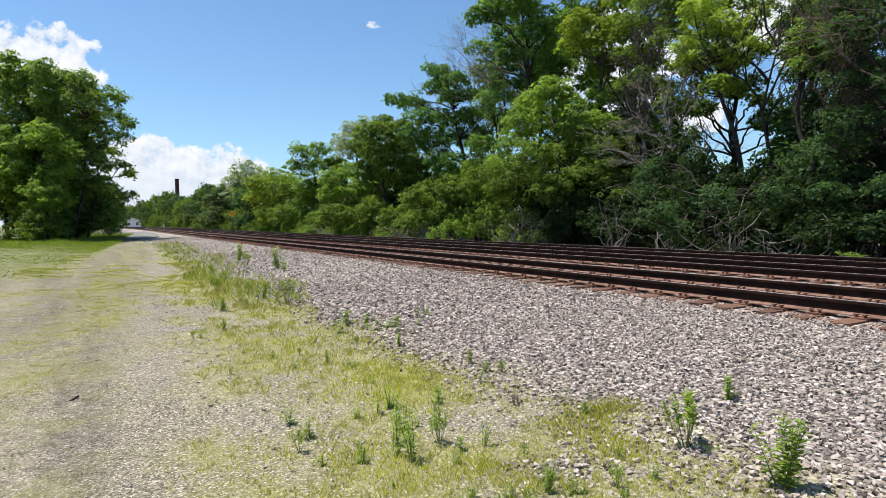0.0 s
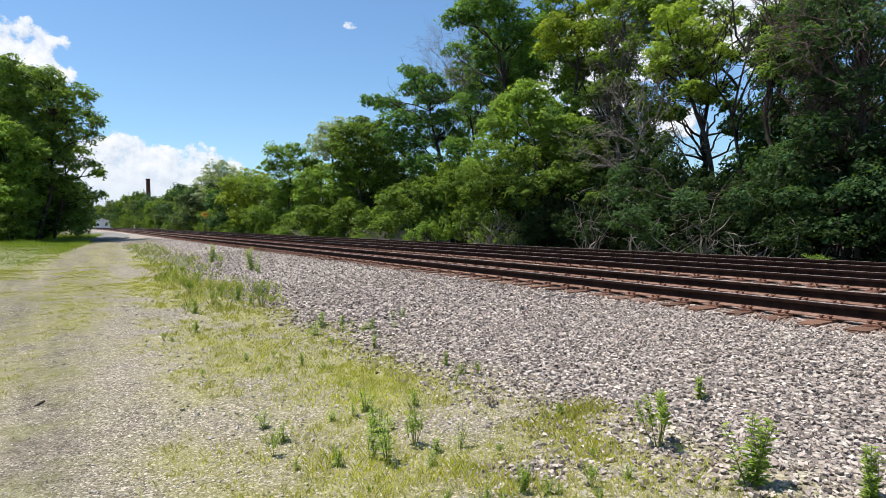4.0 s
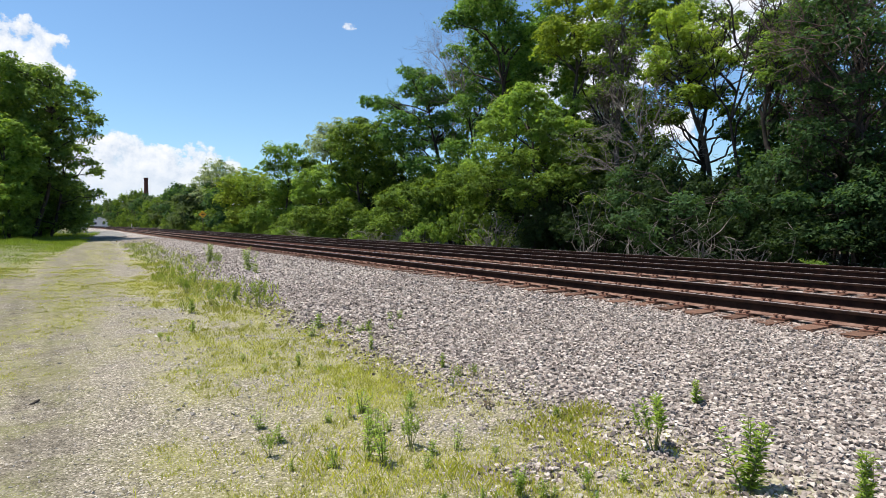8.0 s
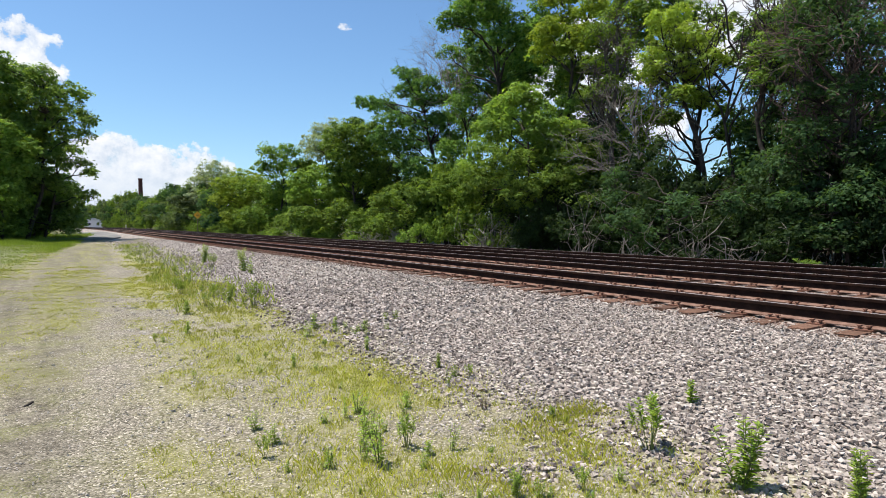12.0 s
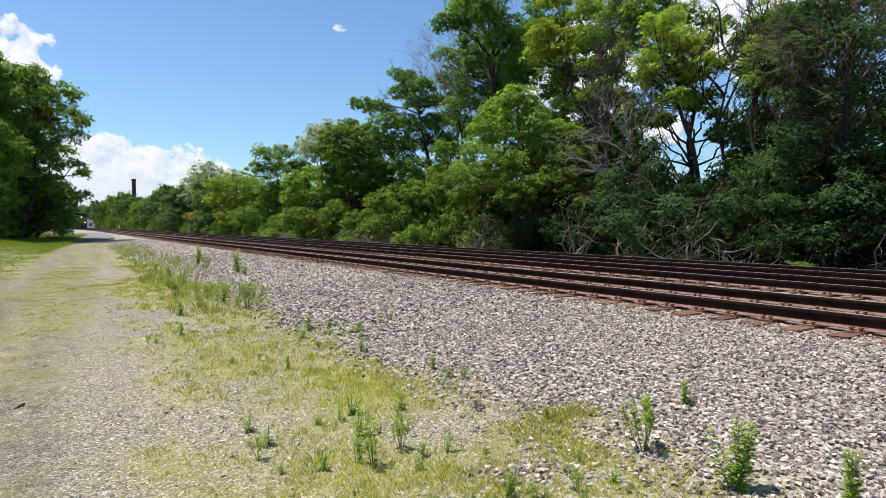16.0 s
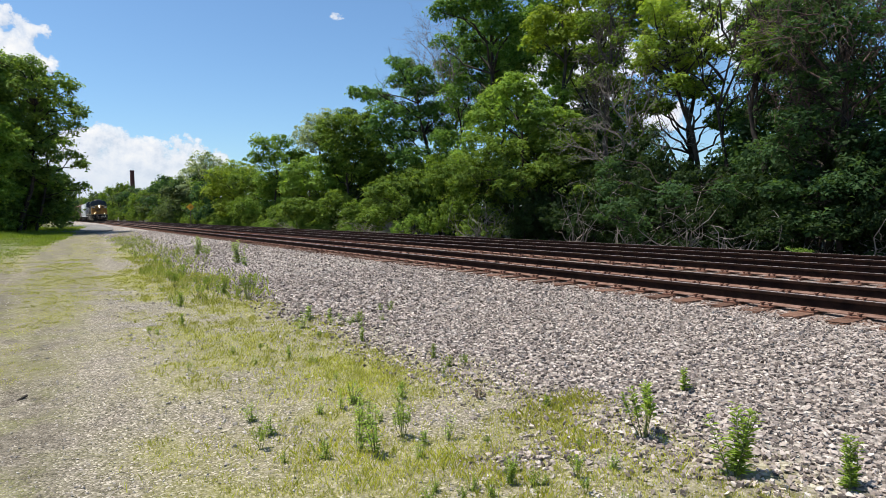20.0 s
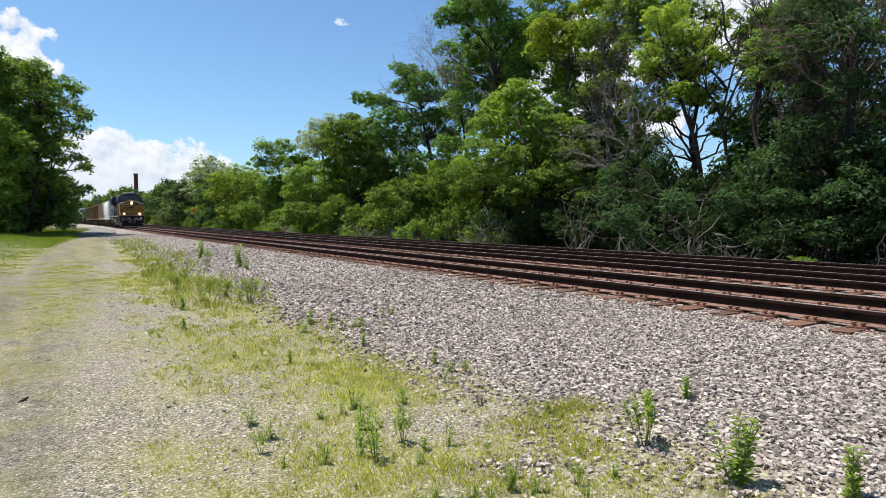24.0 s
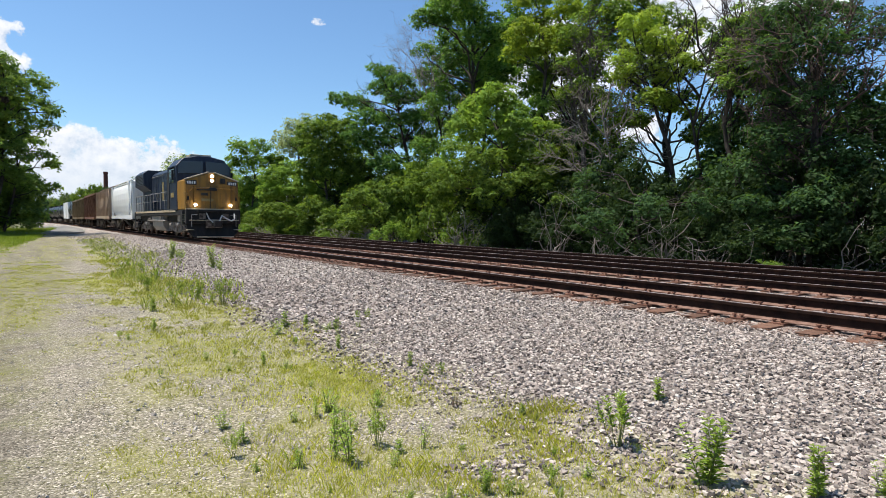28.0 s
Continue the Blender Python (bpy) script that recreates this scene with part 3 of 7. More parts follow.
def grow(seed, h, spread, low, clumps, per, leaf, clump_r, shape="round", lean=(0, 0), bare=0, trunk_r=None, lumpy=3):
    """Limbs mesh and crown arrays of a tree standing at the origin. low: height at which the crown starts."""
    rng = np.random.default_rng(seed)
    limbs = Limbs()
    tr = trunk_r or 0.014 * h + 0.05
    top = np.array([lean[0], lean[1], h * 0.82])
    trunk = crooked((0, 0, -0.4), top, rng, 0.14, 9)
    limbs.add(trunk, np.linspace(tr * 1.15, tr * 0.25, 9), 8)
    mids = [trunk[2:]]
    k = 9 if shape != "open" else 7
    for i in range(k):
        t = rng.uniform(0.22, 0.85)
        a = trunk[int(t * 8)]
        ang = i * 2.4 + rng.uniform(-0.4, 0.4)
        z = low + (h - low) * rng.uniform(0.25, 0.9)
        reach = spread * (0.75 if shape != "tall" else 0.6) * (1 - 0.4 * max(0, (z - low) / (h - low) - 0.5))
        b = np.array([math.cos(ang) * reach + lean[0] * z / h, math.sin(ang) * reach + lean[1] * z / h, max(z, a[2] + 0.4)])
        p = crooked(a, b, rng, 0.3, 7)
        limbs.add(p, np.linspace(tr * 0.42, tr * 0.08, 7), 6)
        mids.append(p[1:])
    nodes = np.concatenate(mids)
    # clumps fill a lumpy envelope, thicker towards its outside
    cs = []
    lumps = rng.normal(0, 1, (9, 3))
    lumps /= np.linalg.norm(lumps, axis=1, keepdims=True)
    while len(cs) < clumps // lumpy:
        d = rng.normal(0, 1, 3)
        d /= np.linalg.norm(d)
        e = 0.78 + 0.34 * max(0.0, (lumps @ d).max() - 0.55) / 0.45
        r = e * rng.uniform(0.25, 1.0) ** (0.5 if shape != "open" else 0.75)
        t = d * r
        z = low + (h - low) * (0.5 + 0.5 * t[2])
        wide = spread * (1.0 if shape != "tall" else 0.8) * (1.0 - 0.35 * max(0, t[2]) ** 2)
        c = np.array([t[0] * wide + lean[0] * z / h, t[1] * wide + lean[1] * z / h, z])
        cs.append(c)
    # each bough end carries a flattened billow of several clumps
    cs = np.repeat(np.array(cs), lumpy, 0)
    cs = cs + np.clip(rng.normal(0, 0.85, cs.shape), -1.6, 1.6) * clump_r * np.array([1, 1, 0.55])
    cs[:, 2] = np.maximum(cs[:, 2], 0.3 * clump_r)
    for c in cs[::2]:
        j = np.argmin(((nodes - c) ** 2).sum(1) + 2.0 * np.maximum(0, nodes[:, 2] - c[2]))
        limbs.add(crooked(nodes[j], c, rng, 0.25, 3), np.linspace(tr * 0.11, 0.012, 3), 3)
    for _ in range(bare):
        j = rng.integers(0, len(nodes))
        d = rng.normal(0, 1, 3) + np.array([0, 0, 0.4])
        e = nodes[j] + d / np.linalg.norm(d) * rng.uniform(1.2, 3.0)
        p = crooked(nodes[j], e, rng, 0.4, 4)
        limbs.add(p, np.linspace(0.03, 0.008, 4), 3)
        for q in p[1:]:
            limbs.add(crooked(q, q + rng.normal(0, 0.45, 3) + np.array([0, 0, 0.2]), rng, 0.4, 2), np.linspace(0.011, 0.004, 2), 3)
    radii = clump_r * rng.uniform(0.6, 1.3, len(cs))
    return limbs, leaf_quads(cs, radii, per, leaf, rng)


def tree(name, label, group, leafmat, at, barkmat=None, **how):
    """One tree: a trunk with its limbs, and a crown of leaves."""
    root = tagged(new(name), label, "tree" if "tree" in name else "bush", group)
    limbs, (v, f) = grow(**how)
    part("trunk", limbs.mesh("trunk", barkmat or BARK), None, root)
    if len(v):
        part("crown", mesh_of("crown", v, f, (leafmat,)), None, root)
    root.matrix_basis = at
    return root


def stand(x, y, turn=0, scale=1.0, tall=1.0):
    """A pose on the ground, scaled."""
    return pose(x + float(bend(y)), y, height(x + float(bend(y)), y), 0, 0, turn) @ Matrix.Diagonal((scale, scale, scale * tall, 1))


OTHER_LEAVES = {}


def copy_tree(ob, m, leafmat=None):
    c = copy_thing(ob, m)
    c.matrix_basis = m
    for o in c.children:
        if leafmat and o.name.startswith("crown"):
            key = (o.data.name, leafmat.name)
            if key not in OTHER_LEAVES:
                OTHER_LEAVES[key] = o.data.copy()
                OTHER_LEAVES[key].materials[0] = leafmat
            o.data = OTHER_LEAVES[key]
    return c


LINE = "trees along the far side of the line"
def leaf_spray(centres, radii, outward, per, size, rng, flat=0.6):
    """Leaves on the outer and upper side of billows, each a bent-off triangle facing out and up."""
    c, r, o = np.repeat(centres, per, 0), np.repeat(radii, per), np.repeat(outward, per, 0)
    d = rng.normal(0, 1, c.shape) + 0.55 * o + np.array([0, 0, 0.45])
    d /= np.linalg.norm(d, axis=1, keepdims=True)
    p = c + d * (r * rng.uniform(0.3, 1.0, len(c)) ** 0.6 * np.where(rng.uniform(0, 1, len(c)) < 0.09, 1.4, 1.0))[:, None] * np.array([1, 1, flat])
    nrm = 0.65 * d + rng.normal(0, 0.27, d.shape) + np.array([0, 0, 0.7])
    nrm /= np.linalg.norm(nrm, axis=1, keepdims=True)
    along = np.cross(nrm, rng.normal(0, 1, d.shape))
    along[:, 2] -= 0.3
    along /= np.linalg.norm(along, axis=1, keepdims=True)
    side = np.cross(nrm, along)
    s = size * rng.uniform(0.6, 1.4, len(c))[:, None]
    w = 0.42 * rng.uniform(0.7, 1.2, len(c))[:, None]
    v = np.stack([p - along * s * 0.4 + side * s * w, p - along * s * 0.4 - side * s * w, p + along * s * 0.6], 1)
    return v.reshape(-1, 3)


def twigs(limbs, a, way, length, r, level, rng, droop):
    """A bare bough that forks into finer and finer crooked twigs."""
    way = way / (np.linalg.norm(way) + 1e-9)
    b = a + way * length + np.array([0, 0, -droop * length])
    p = crooked(a, b, rng, 0.45, 5)
    limbs.add(p, np.linspace(r, r * 0.45, 5), 3)
    if level:
        for q in p[2:]:
            for _ in range(2 if level > 1 else 1):
                twigs(limbs, q, way + rng.normal(0, 0.6, 3), length * rng.uniform(0.4, 0.7), max(0.009, r * 0.5), level - 1, rng, droop)


def crowned(name, label, group, leafmat, at, barkmat=None, lobes=(), billow=0.5, leaf=0.15, per=90, twiggy=0, seed=None):
    """A tree whose crown is a set of rounded boughs. lobes: the middle of each from the tree's foot, its radius, and its height over its width."""
    rng = np.random.default_rng(int(abs(at[0] * 31 + at[1] * 17)) if seed is None else seed)
    L = np.array(lobes, float)
    top = L[:, 2].max()
    limbs = Limbs()
    tr = 0.008 * top + 0.05
    heart = L[:, :2].mean(0)
    trunk = crooked((0, 0, -0.5), (heart[0] * 0.8, heart[1] * 0.8, top * 0.86), rng, 0.16, 10)
    limbs.add(trunk, np.linspace(tr * 1.2, tr * 0.3, 10), 8)
    cs, rs, outs, inner = [], [], [], []
    for k, (x, y, z, r, flat) in enumerate(L):
        c = np.array([x, y, z])
        j = int(np.clip(np.searchsorted(trunk[:, 2], z - 0.25 * top * rng.uniform(0.5, 1.0)), 1, 8))
        bough = crooked(trunk[j], c, rng, 0.3, 7)
        limbs.add(bough, np.linspace(tr * 0.42, 0.025, 7), 6)
        n = max(6, int(6.2 * (r / billow) ** 2 * (0.45 + 0.55 * flat)))
        i = np.arange(n) + 0.5
        th, ph = np.arccos(1 - 2 * i / n), np.pi * (1 + 5 ** 0.5) * i + rng.uniform(0, 6.3)
        d = np.stack([np.cos(ph) * np.sin(th), np.sin(ph) * np.sin(th), np.cos(th)], -1) + rng.normal(0, 0.16, (n, 3))
        d /= np.linalg.norm(d, axis=1, keepdims=True)
        p = c + d * (r * rng.uniform(0.55, 1.1, n))[:, None] * np.array([1, 1, flat])
        keep = rng.uniform(0, 1, n) > np.where(d[:, 2] < -0.35, 0.6, 0.1)
        for m, (ox, oy, oz, orr, of) in enumerate(L):
            if m != k:
                keep &= np.linalg.norm((p - (ox, oy, oz)) / np.array([1, 1, of]), axis=1) > 0.72 * orr
        p, d = p[keep], d[keep]
        for q in p[::3]:
            limbs.add(crooked(bough[rng.integers(3, 7)], q, rng, 0.3, 3), np.linspace(0.022, 0.007, 3), 3)
        cs.append(p), outs.append(d), rs.append(billow * rng.uniform(0.55, 1.3, len(p)))
        m = max(3, len(p) // 2)
        g = rng.normal(0, 0.36, (m, 3)) * r
        inner.append(c + g * np.array([1, 1, flat]))
        for _ in range(int(round(twiggy / len(L)))):
            q = bough[rng.integers(2, 7)]
            twigs(limbs, q, rng.normal(0, 1, 3) + np.array([-0.3, 0, 0.15]), rng.uniform(0.6, 1.3) * max(0.8, r), 0.03, 2 if twiggy < 100 else 1, rng, 0.12)
    inner = np.concatenate(inner)
    cs, outs, rs = np.concatenate(cs), np.concatenate(outs), np.concatenate(rs)
    v = np.concatenate([leaf_spray(cs, rs, outs, per, leaf, rng), leaf_spray(inner, np.full(len(inner), billow * 1.5), inner * 0, per // 2, leaf * 1.25, rng)])
    v[:, 2] = np.maximum(v[:, 2], 0.06)
    root = tagged(new(name), label, "tree", group)
    part("trunk", limbs.mesh("trunk", barkmat or BARK), None, root)
    part("crown", mesh_of("crown", v, np.arange(len(v)).reshape(-1, 3), (leafmat,)), None, root)
    root.matrix_basis = pose(*at, height(*at))
    return root


def bare_tree(label, x, y, h, spread, boughs, seed, barkmat, lean=0.0, start=0.35, fork=3):
    """A leafless tree: a trunk and boughs that fork into fine upright twigs."""
    rng = np.random.default_rng(seed)
    limbs = Limbs()
    trunk = crooked((0, 0, -0.4), (lean, 0.3 * lean, h * 0.8), rng, 0.12, 9)
    limbs.add(trunk, np.linspace(0.012 * h ** 0.8 + 0.02, 0.025, 9), 7)
    crown = Limbs()
    for k in range(boughs):
        j = int(8 * (start + (0.98 - start) * k / boughs))
        ang = 2.4 * k
        way = np.array([math.cos(ang) * spread, math.sin(ang) * spread, 1.0])
        twigs(crown, trunk[j], way, h * rng.uniform(0.16, 0.3), 0.06, fork, rng, -0.05)
    root = tagged(new("bare_tree"), label, "tree", LINE)
    part("trunk", limbs.mesh("trunk", barkmat), None, root)
    part("branchwork", crown.mesh("branchwork", barkmat), None, root, "bare forking twigs")
    root.matrix_basis = pose(x, y, height(x, y))
    return root


willow = crowned("grey_willow", "grey-green willow rising over the tree line", LINE, LEAF_GREY, (25.9, 127.7), lobes=((-0.1, -2.1, 12.1, 3.0, 0.8), (-1.4, 2.9, 10.4, 2.6, 0.8), (2.5, -2.6, 10.8, 2.8, 0.8), (1.3, 2.7, 8.3, 3.6, 0.8), (-2.9, -2.0, 6.9, 2.7, 0.8)), billow=1.0, leaf=0.332, per=46)
crowned("willow_tree", "dull grey-green willow at the wood's edge", LINE, LEAF_SAGE, (22.5, 130.4), lobes=((-0.7, -1.9, 7.5, 2.7, 0.8), (3.5, 1.1, 6.8, 3.1, 0.8), (-3.3, -2.8, 6.1, 2.2, 0.8), (0.5, 2.5, 3.9, 3.4, 0.8), (3.5, -2.7, 2.7, 3.0, 0.8), (-2.8, 4.0, 2.4, 2.6, 0.8)), billow=0.9, leaf=0.312, per=46)
yellow = crowned("yellow_tree", "yellow-green tree lit by the sun at the wood's edge", LINE, LEAF_GOLD, (22.9, 90.8), lobes=((-2.7, -1.1, 7.3, 1.8, 0.8), (0.7, 2.6, 8.5, 2.1, 0.8), (1.7, -2.1, 7.8, 1.8, 0.8), (-0.5, 2.5, 5.6, 2.3, 0.8), (1.2, -1.6, 5.5, 2.0, 0.8), (-2.8, 2.4, 5.6, 1.4, 0.8), (-1.7, -2.4, 2.9, 2.0, 0.8), (2.1, 1.4, 2.7, 1.9, 0.8)), billow=0.75, leaf=0.264, per=57)
upright = crowned("poplar_tree", "upright fresh green tree above its neighbours", LINE, LEAF_FRESH, (23.4, 74.4), lobes=((-1.5, -1.4, 10.6, 1.3, 0.8), (1.7, 1.3, 11.4, 1.3, 0.8), (-0.2, -1.0, 8.9, 1.8, 0.8), (2.8, 0.7, 9.4, 1.2, 0.8), (-2.3, -0.5, 8.8, 1.0, 0.8), (0.2, 1.3, 6.2, 2.1, 0.8), (1.3, -1.3, 5.6, 1.7, 0.8), (-0.4, 2.2, 3.1, 2.1, 0.8), (0.7, -1.8, 2.4, 1.8, 0.8)), billow=0.65, leaf=0.224, per=65)
crowned("silver_willow", "pale silvery willow behind the green trees", LINE, LEAF_GREY, (27.9, 71.3), lobes=((-1.6, -0.8, 11.8, 1.4, 0.8), (0.8, 1.6, 13.7, 1.4, 0.8), (0.9, -1.9, 14.0, 1.1, 0.8), (0.5, 1.8, 11.0, 1.9, 0.8), (1.0, -1.6, 11.6, 1.5, 0.8)), billow=0.7, leaf=0.234, per=46)
domed = crowned("domed_tree", "broad domed mid-green tree", LINE, LEAF_MID, (24.0, 51.9), lobes=((-2.4, -1.1, 10.0, 1.3, 0.8), (0.6, 1.8, 11.2, 1.2, 0.8), (0.0, -3.0, 10.2, 1.1, 0.8), (-1.4, 2.7, 9.1, 1.3, 0.8), (-0.9, -1.0, 8.7, 1.7, 0.8), (2.1, 0.5, 8.9, 1.6, 0.8), (-0.3, -1.5, 6.9, 1.8, 0.8), (-0.7, 2.9, 7.1, 1.6, 0.8), (1.6, -2.6, 6.8, 1.5, 0.8), (1.7, 1.6, 5.0, 2.1, 0.8), (2.1, -2.5, 4.5, 1.7, 0.8)), billow=0.6, leaf=0.215, per=73)
front = crowned("bright_tree", "low bright green tree at the wood's edge", LINE, LEAF_BRIGHT, (22.2, 57.4), lobes=((-2.1, -0.6, 6.2, 1.1, 0.8), (0.5, 1.5, 6.9, 1.3, 0.8), (1.1, -1.9, 6.6, 1.1, 0.8), (-0.4, 2.0, 4.9, 1.4, 0.8), (0.2, -2.0, 4.9, 1.5, 0.8), (3.2, 0.6, 5.1, 1.3, 0.8), (-2.5, -0.4, 4.4, 0.9, 0.8)), billow=0.55, leaf=0.205, per=73)
lowmix = crowned("mixed_tree", "mid-green low tree in the dense tree line", LINE, LEAF_MID, (21.8, 54.3), lobes=((-3.0, -1.2, 2.4, 1.5, 0.8), (0.7, 2.8, 2.7, 1.6, 0.8), (0.3, -3.4, 2.8, 1.5, 0.8), (4.1, 0.3, 2.5, 1.7, 0.8), (-0.1, -1.7, 1.3, 1.3, 0.8), (-0.6, 3.0, 1.0, 1.1, 0.8), (1.4, -3.5, 1.1, 1.0, 0.8)), billow=0.55, leaf=0.195, per=69)
crowned("mixed_tree", "mid-green low tree in the dense tree line", LINE, LEAF_MID, (22.2, 39.2), lobes=((-2.2, -0.5, 3.3, 1.1, 0.8), (0.4, 1.5, 4.0, 1.3, 0.8), (0.1, -2.0, 4.1, 1.2, 0.8), (-0.7, 1.5, 1.8, 1.2, 0.8), (-0.6, -1.8, 2.2, 1.3, 0.8), (2.5, -0.1, 2.5, 1.2, 0.8), (1.2, -1.8, 4.3, 0.8, 0.8)), billow=0.5, leaf=0.176, per=69)
locust = crowned("locust_tree", "locust tree with open layered feathery crown", LINE, LEAF_BLUE, (27.7, 42.0), lobes=((-6.2, 2.7, 11.8, 0.8, 0.62), (-3.6, 4.9, 12.2, 1.2, 0.62), (-4.7, -0.9, 13.7, 0.6, 0.62), (-1.7, 2.6, 14.5, 1.0, 0.62), (-2.8, -1.4, 13.0, 0.9, 0.62), (-1.8, 3.4, 13.4, 1.2, 0.62), (-2.3, -0.4, 11.9, 1.2, 0.62), (0.5, 1.4, 12.6, 1.0, 0.62), (-5.2, 0.1, 9.9, 1.3, 0.62), (-0.9, 3.9, 10.8, 1.4, 0.62), (-1.4, -0.6, 10.2, 1.3, 0.62), (1.3, 0.9, 11.0, 1.0, 0.62), (-3.9, 0.7, 8.3, 1.6, 0.62), (0.0, 2.8, 9.0, 1.3, 0.62), (-5.3, 1.2, 8.7, 1.1, 0.62), (1.3, 1.6, 9.1, 1.2, 0.62), (-4.0, -1.3, 6.4, 1.5, 0.62), (0.6, 1.7, 6.8, 1.1, 0.62)), billow=0.5, leaf=0.185, per=62, twiggy=40)
tallest = crowned("tall_tree", "tall dense broadleaf tree with dark green leaves", LINE, LEAF_EMERALD, (28.1, 36.3), lobes=((-3.7, 0.6, 16.7, 0.8, 0.8), (-2.0, 3.1, 15.5, 0.7, 0.8), (-2.4, 0.3, 17.4, 1.2, 0.8), (0.5, 2.8, 16.6, 1.2, 0.8), (-0.9, -1.2, 17.0, 1.4, 0.8), (0.7, 1.8, 14.9, 1.5, 0.8), (-0.4, -2.7, 15.0, 1.4, 0.8), (0.4, 2.8, 13.7, 1.1, 0.8), (0.8, -2.9, 13.0, 1.4, 0.8), (1.6, 0.7, 13.0, 1.4, 0.8), (0.0, -4.1, 15.5, 1.4, 0.8), (4.6, -1.6, 15.1, 1.3, 0.8), (-2.7, -2.1, 19.0, 1.7, 0.8), (3.8, 1.2, 21.8, 2.2, 0.8), (3.0, -4.3, 11.9, 1.2, 0.8), (4.4, -0.9, 17.7, 1.3, 0.8), (1.7, -4.1, 18.0, 1.2, 0.8), (5.2, -1.9, 16.1, 1.2, 0.8)), billow=0.6, leaf=0.185, per=81)
bright = crowned("round_tree", "round full tree with light green leaves", LINE, LEAF_BRIGHT, (23.9, 26.9), lobes=((-1.8, -1.2, 8.8, 1.1, 0.8), (-0.2, 2.7, 9.1, 1.0, 0.8), (-1.0, -1.8, 8.1, 1.0, 0.8), (2.9, 0.1, 9.1, 0.8, 0.8), (-2.9, 0.2, 7.3, 1.1, 0.8), (0.6, 1.8, 7.8, 1.4, 0.8), (-0.7, -2.2, 6.9, 1.2, 0.8), (-1.7, 2.9, 6.5, 0.9, 0.8), (1.3, -2.3, 7.2, 0.7, 0.8), (-2.0, 3.7, 5.3, 0.8, 0.8)), billow=0.45, leaf=0.146, per=88)
# lower part of the round tree, its shade put into darker leaves
under = crowned("elder_tree", "green tree in darker leaves for the shade below a brighter crown", LINE, LEAF_MID, (23.2, 25.6), lobes=((-2.5, -0.2, 5.3, 1.1, 0.8), (1.3, 1.5, 5.6, 1.4, 0.8), (0.4, -1.7, 5.5, 1.2, 0.8), (2.8, -1.0, 5.9, 0.9, 0.8), (-0.4, -2.2, 4.1, 1.1, 0.8), (-2.0, 2.8, 4.6, 1.0, 0.8), (-2.1, -0.9, 3.7, 1.1, 0.8), (3.1, -1.0, 4.5, 0.9, 0.8)), billow=0.45, leaf=0.146, per=77)
crowned("maple_tree", "tall maple with yellow-green upper leaves", LINE, LEAF_GOLD, (26.9, 27.1), lobes=((-1.2, 0.5, 13.7, 0.9, 0.8), (0.8, 0.9, 14.8, 1.0, 0.8), (0.1, -1.4, 13.4, 0.9, 0.8), (-0.3, 1.6, 12.9, 0.9, 0.8), (-0.5, -0.9, 12.4, 0.8, 0.8), (0.5, 1.2, 16.5, 1.2, 0.8), (0.3, -1.7, 14.8, 0.9, 0.8)), billow=0.5, leaf=0.166, per=69)
crowned("ash_tree", "sparse green ash with many bare grey twigs", LINE, LEAF_MID, (26.1, 21.8), TWIG_DARK, lobes=((-1.3, 0.8, 12.2, 0.7, 0.8), (0.1, 0.8, 13.2, 0.8, 0.8), (-0.8, -0.8, 11.0, 0.5, 0.8), (-0.3, 1.9, 11.0, 0.6, 0.8), (-1.1, 0.2, 9.4, 0.4, 0.8), (1.1, -0.3, 13.3, 0.7, 0.8), (-1.6, 0.9, 8.9, 0.4, 0.8), (0.8, 0.3, 14.6, 1.0, 0.8)), billow=0.42, leaf=0.137, per=46, twiggy=220)
maple = crowned("maple_tree", "maple with bright yellow-green leaves", LINE, LEAF_LIME, (25.7, 16.3), lobes=((-2.1, 2.0, 9.7, 0.5, 0.8), (-0.6, 2.3, 10.6, 0.7, 0.8), (-1.5, 0.5, 10.3, 0.7, 0.8), (0.5, 1.2, 10.1, 0.8, 0.8), (-1.7, 1.0, 9.0, 0.7, 0.8), (0.3, 1.2, 9.0, 0.7, 0.8), (-0.9, -0.5, 9.1, 0.5, 0.8), (0.4, 0.0, 10.8, 0.4, 0.8), (-1.7, 0.5, 7.7, 0.6, 0.8), (0.7, 1.1, 7.9, 0.5, 0.8), (-2.1, 1.9, 8.8, 0.4, 0.8), (-0.3, 1.9, 11.8, 0.7, 0.8), (-2.3, 1.3, 11.1, 0.6, 0.8)), billow=0.4, leaf=0.122, per=84, twiggy=20)
crowned("box_elder_tree", "fresh green tree with drooping sprays", LINE, LEAF_FRESH, (25.0, 12.8), lobes=((-0.8, 0.6, 9.0, 0.5, 0.8), (0.3, 0.5, 9.6, 0.6, 0.8), (-0.5, -0.5, 8.8, 0.5, 0.8), (-0.0, 1.2, 8.6, 0.4, 0.8), (-0.6, 0.1, 8.5, 0.5, 0.8), (0.4, 0.5, 10.5, 0.7, 0.8), (-0.3, -0.6, 8.0, 0.4, 0.8), (0.9, -0.3, 9.6, 0.5, 0.8), (-0.8, 0.3, 7.7, 0.4, 0.8), (0.5, 0.9, 10.2, 0.5, 0.8)), billow=0.38, leaf=0.117, per=77, twiggy=20)
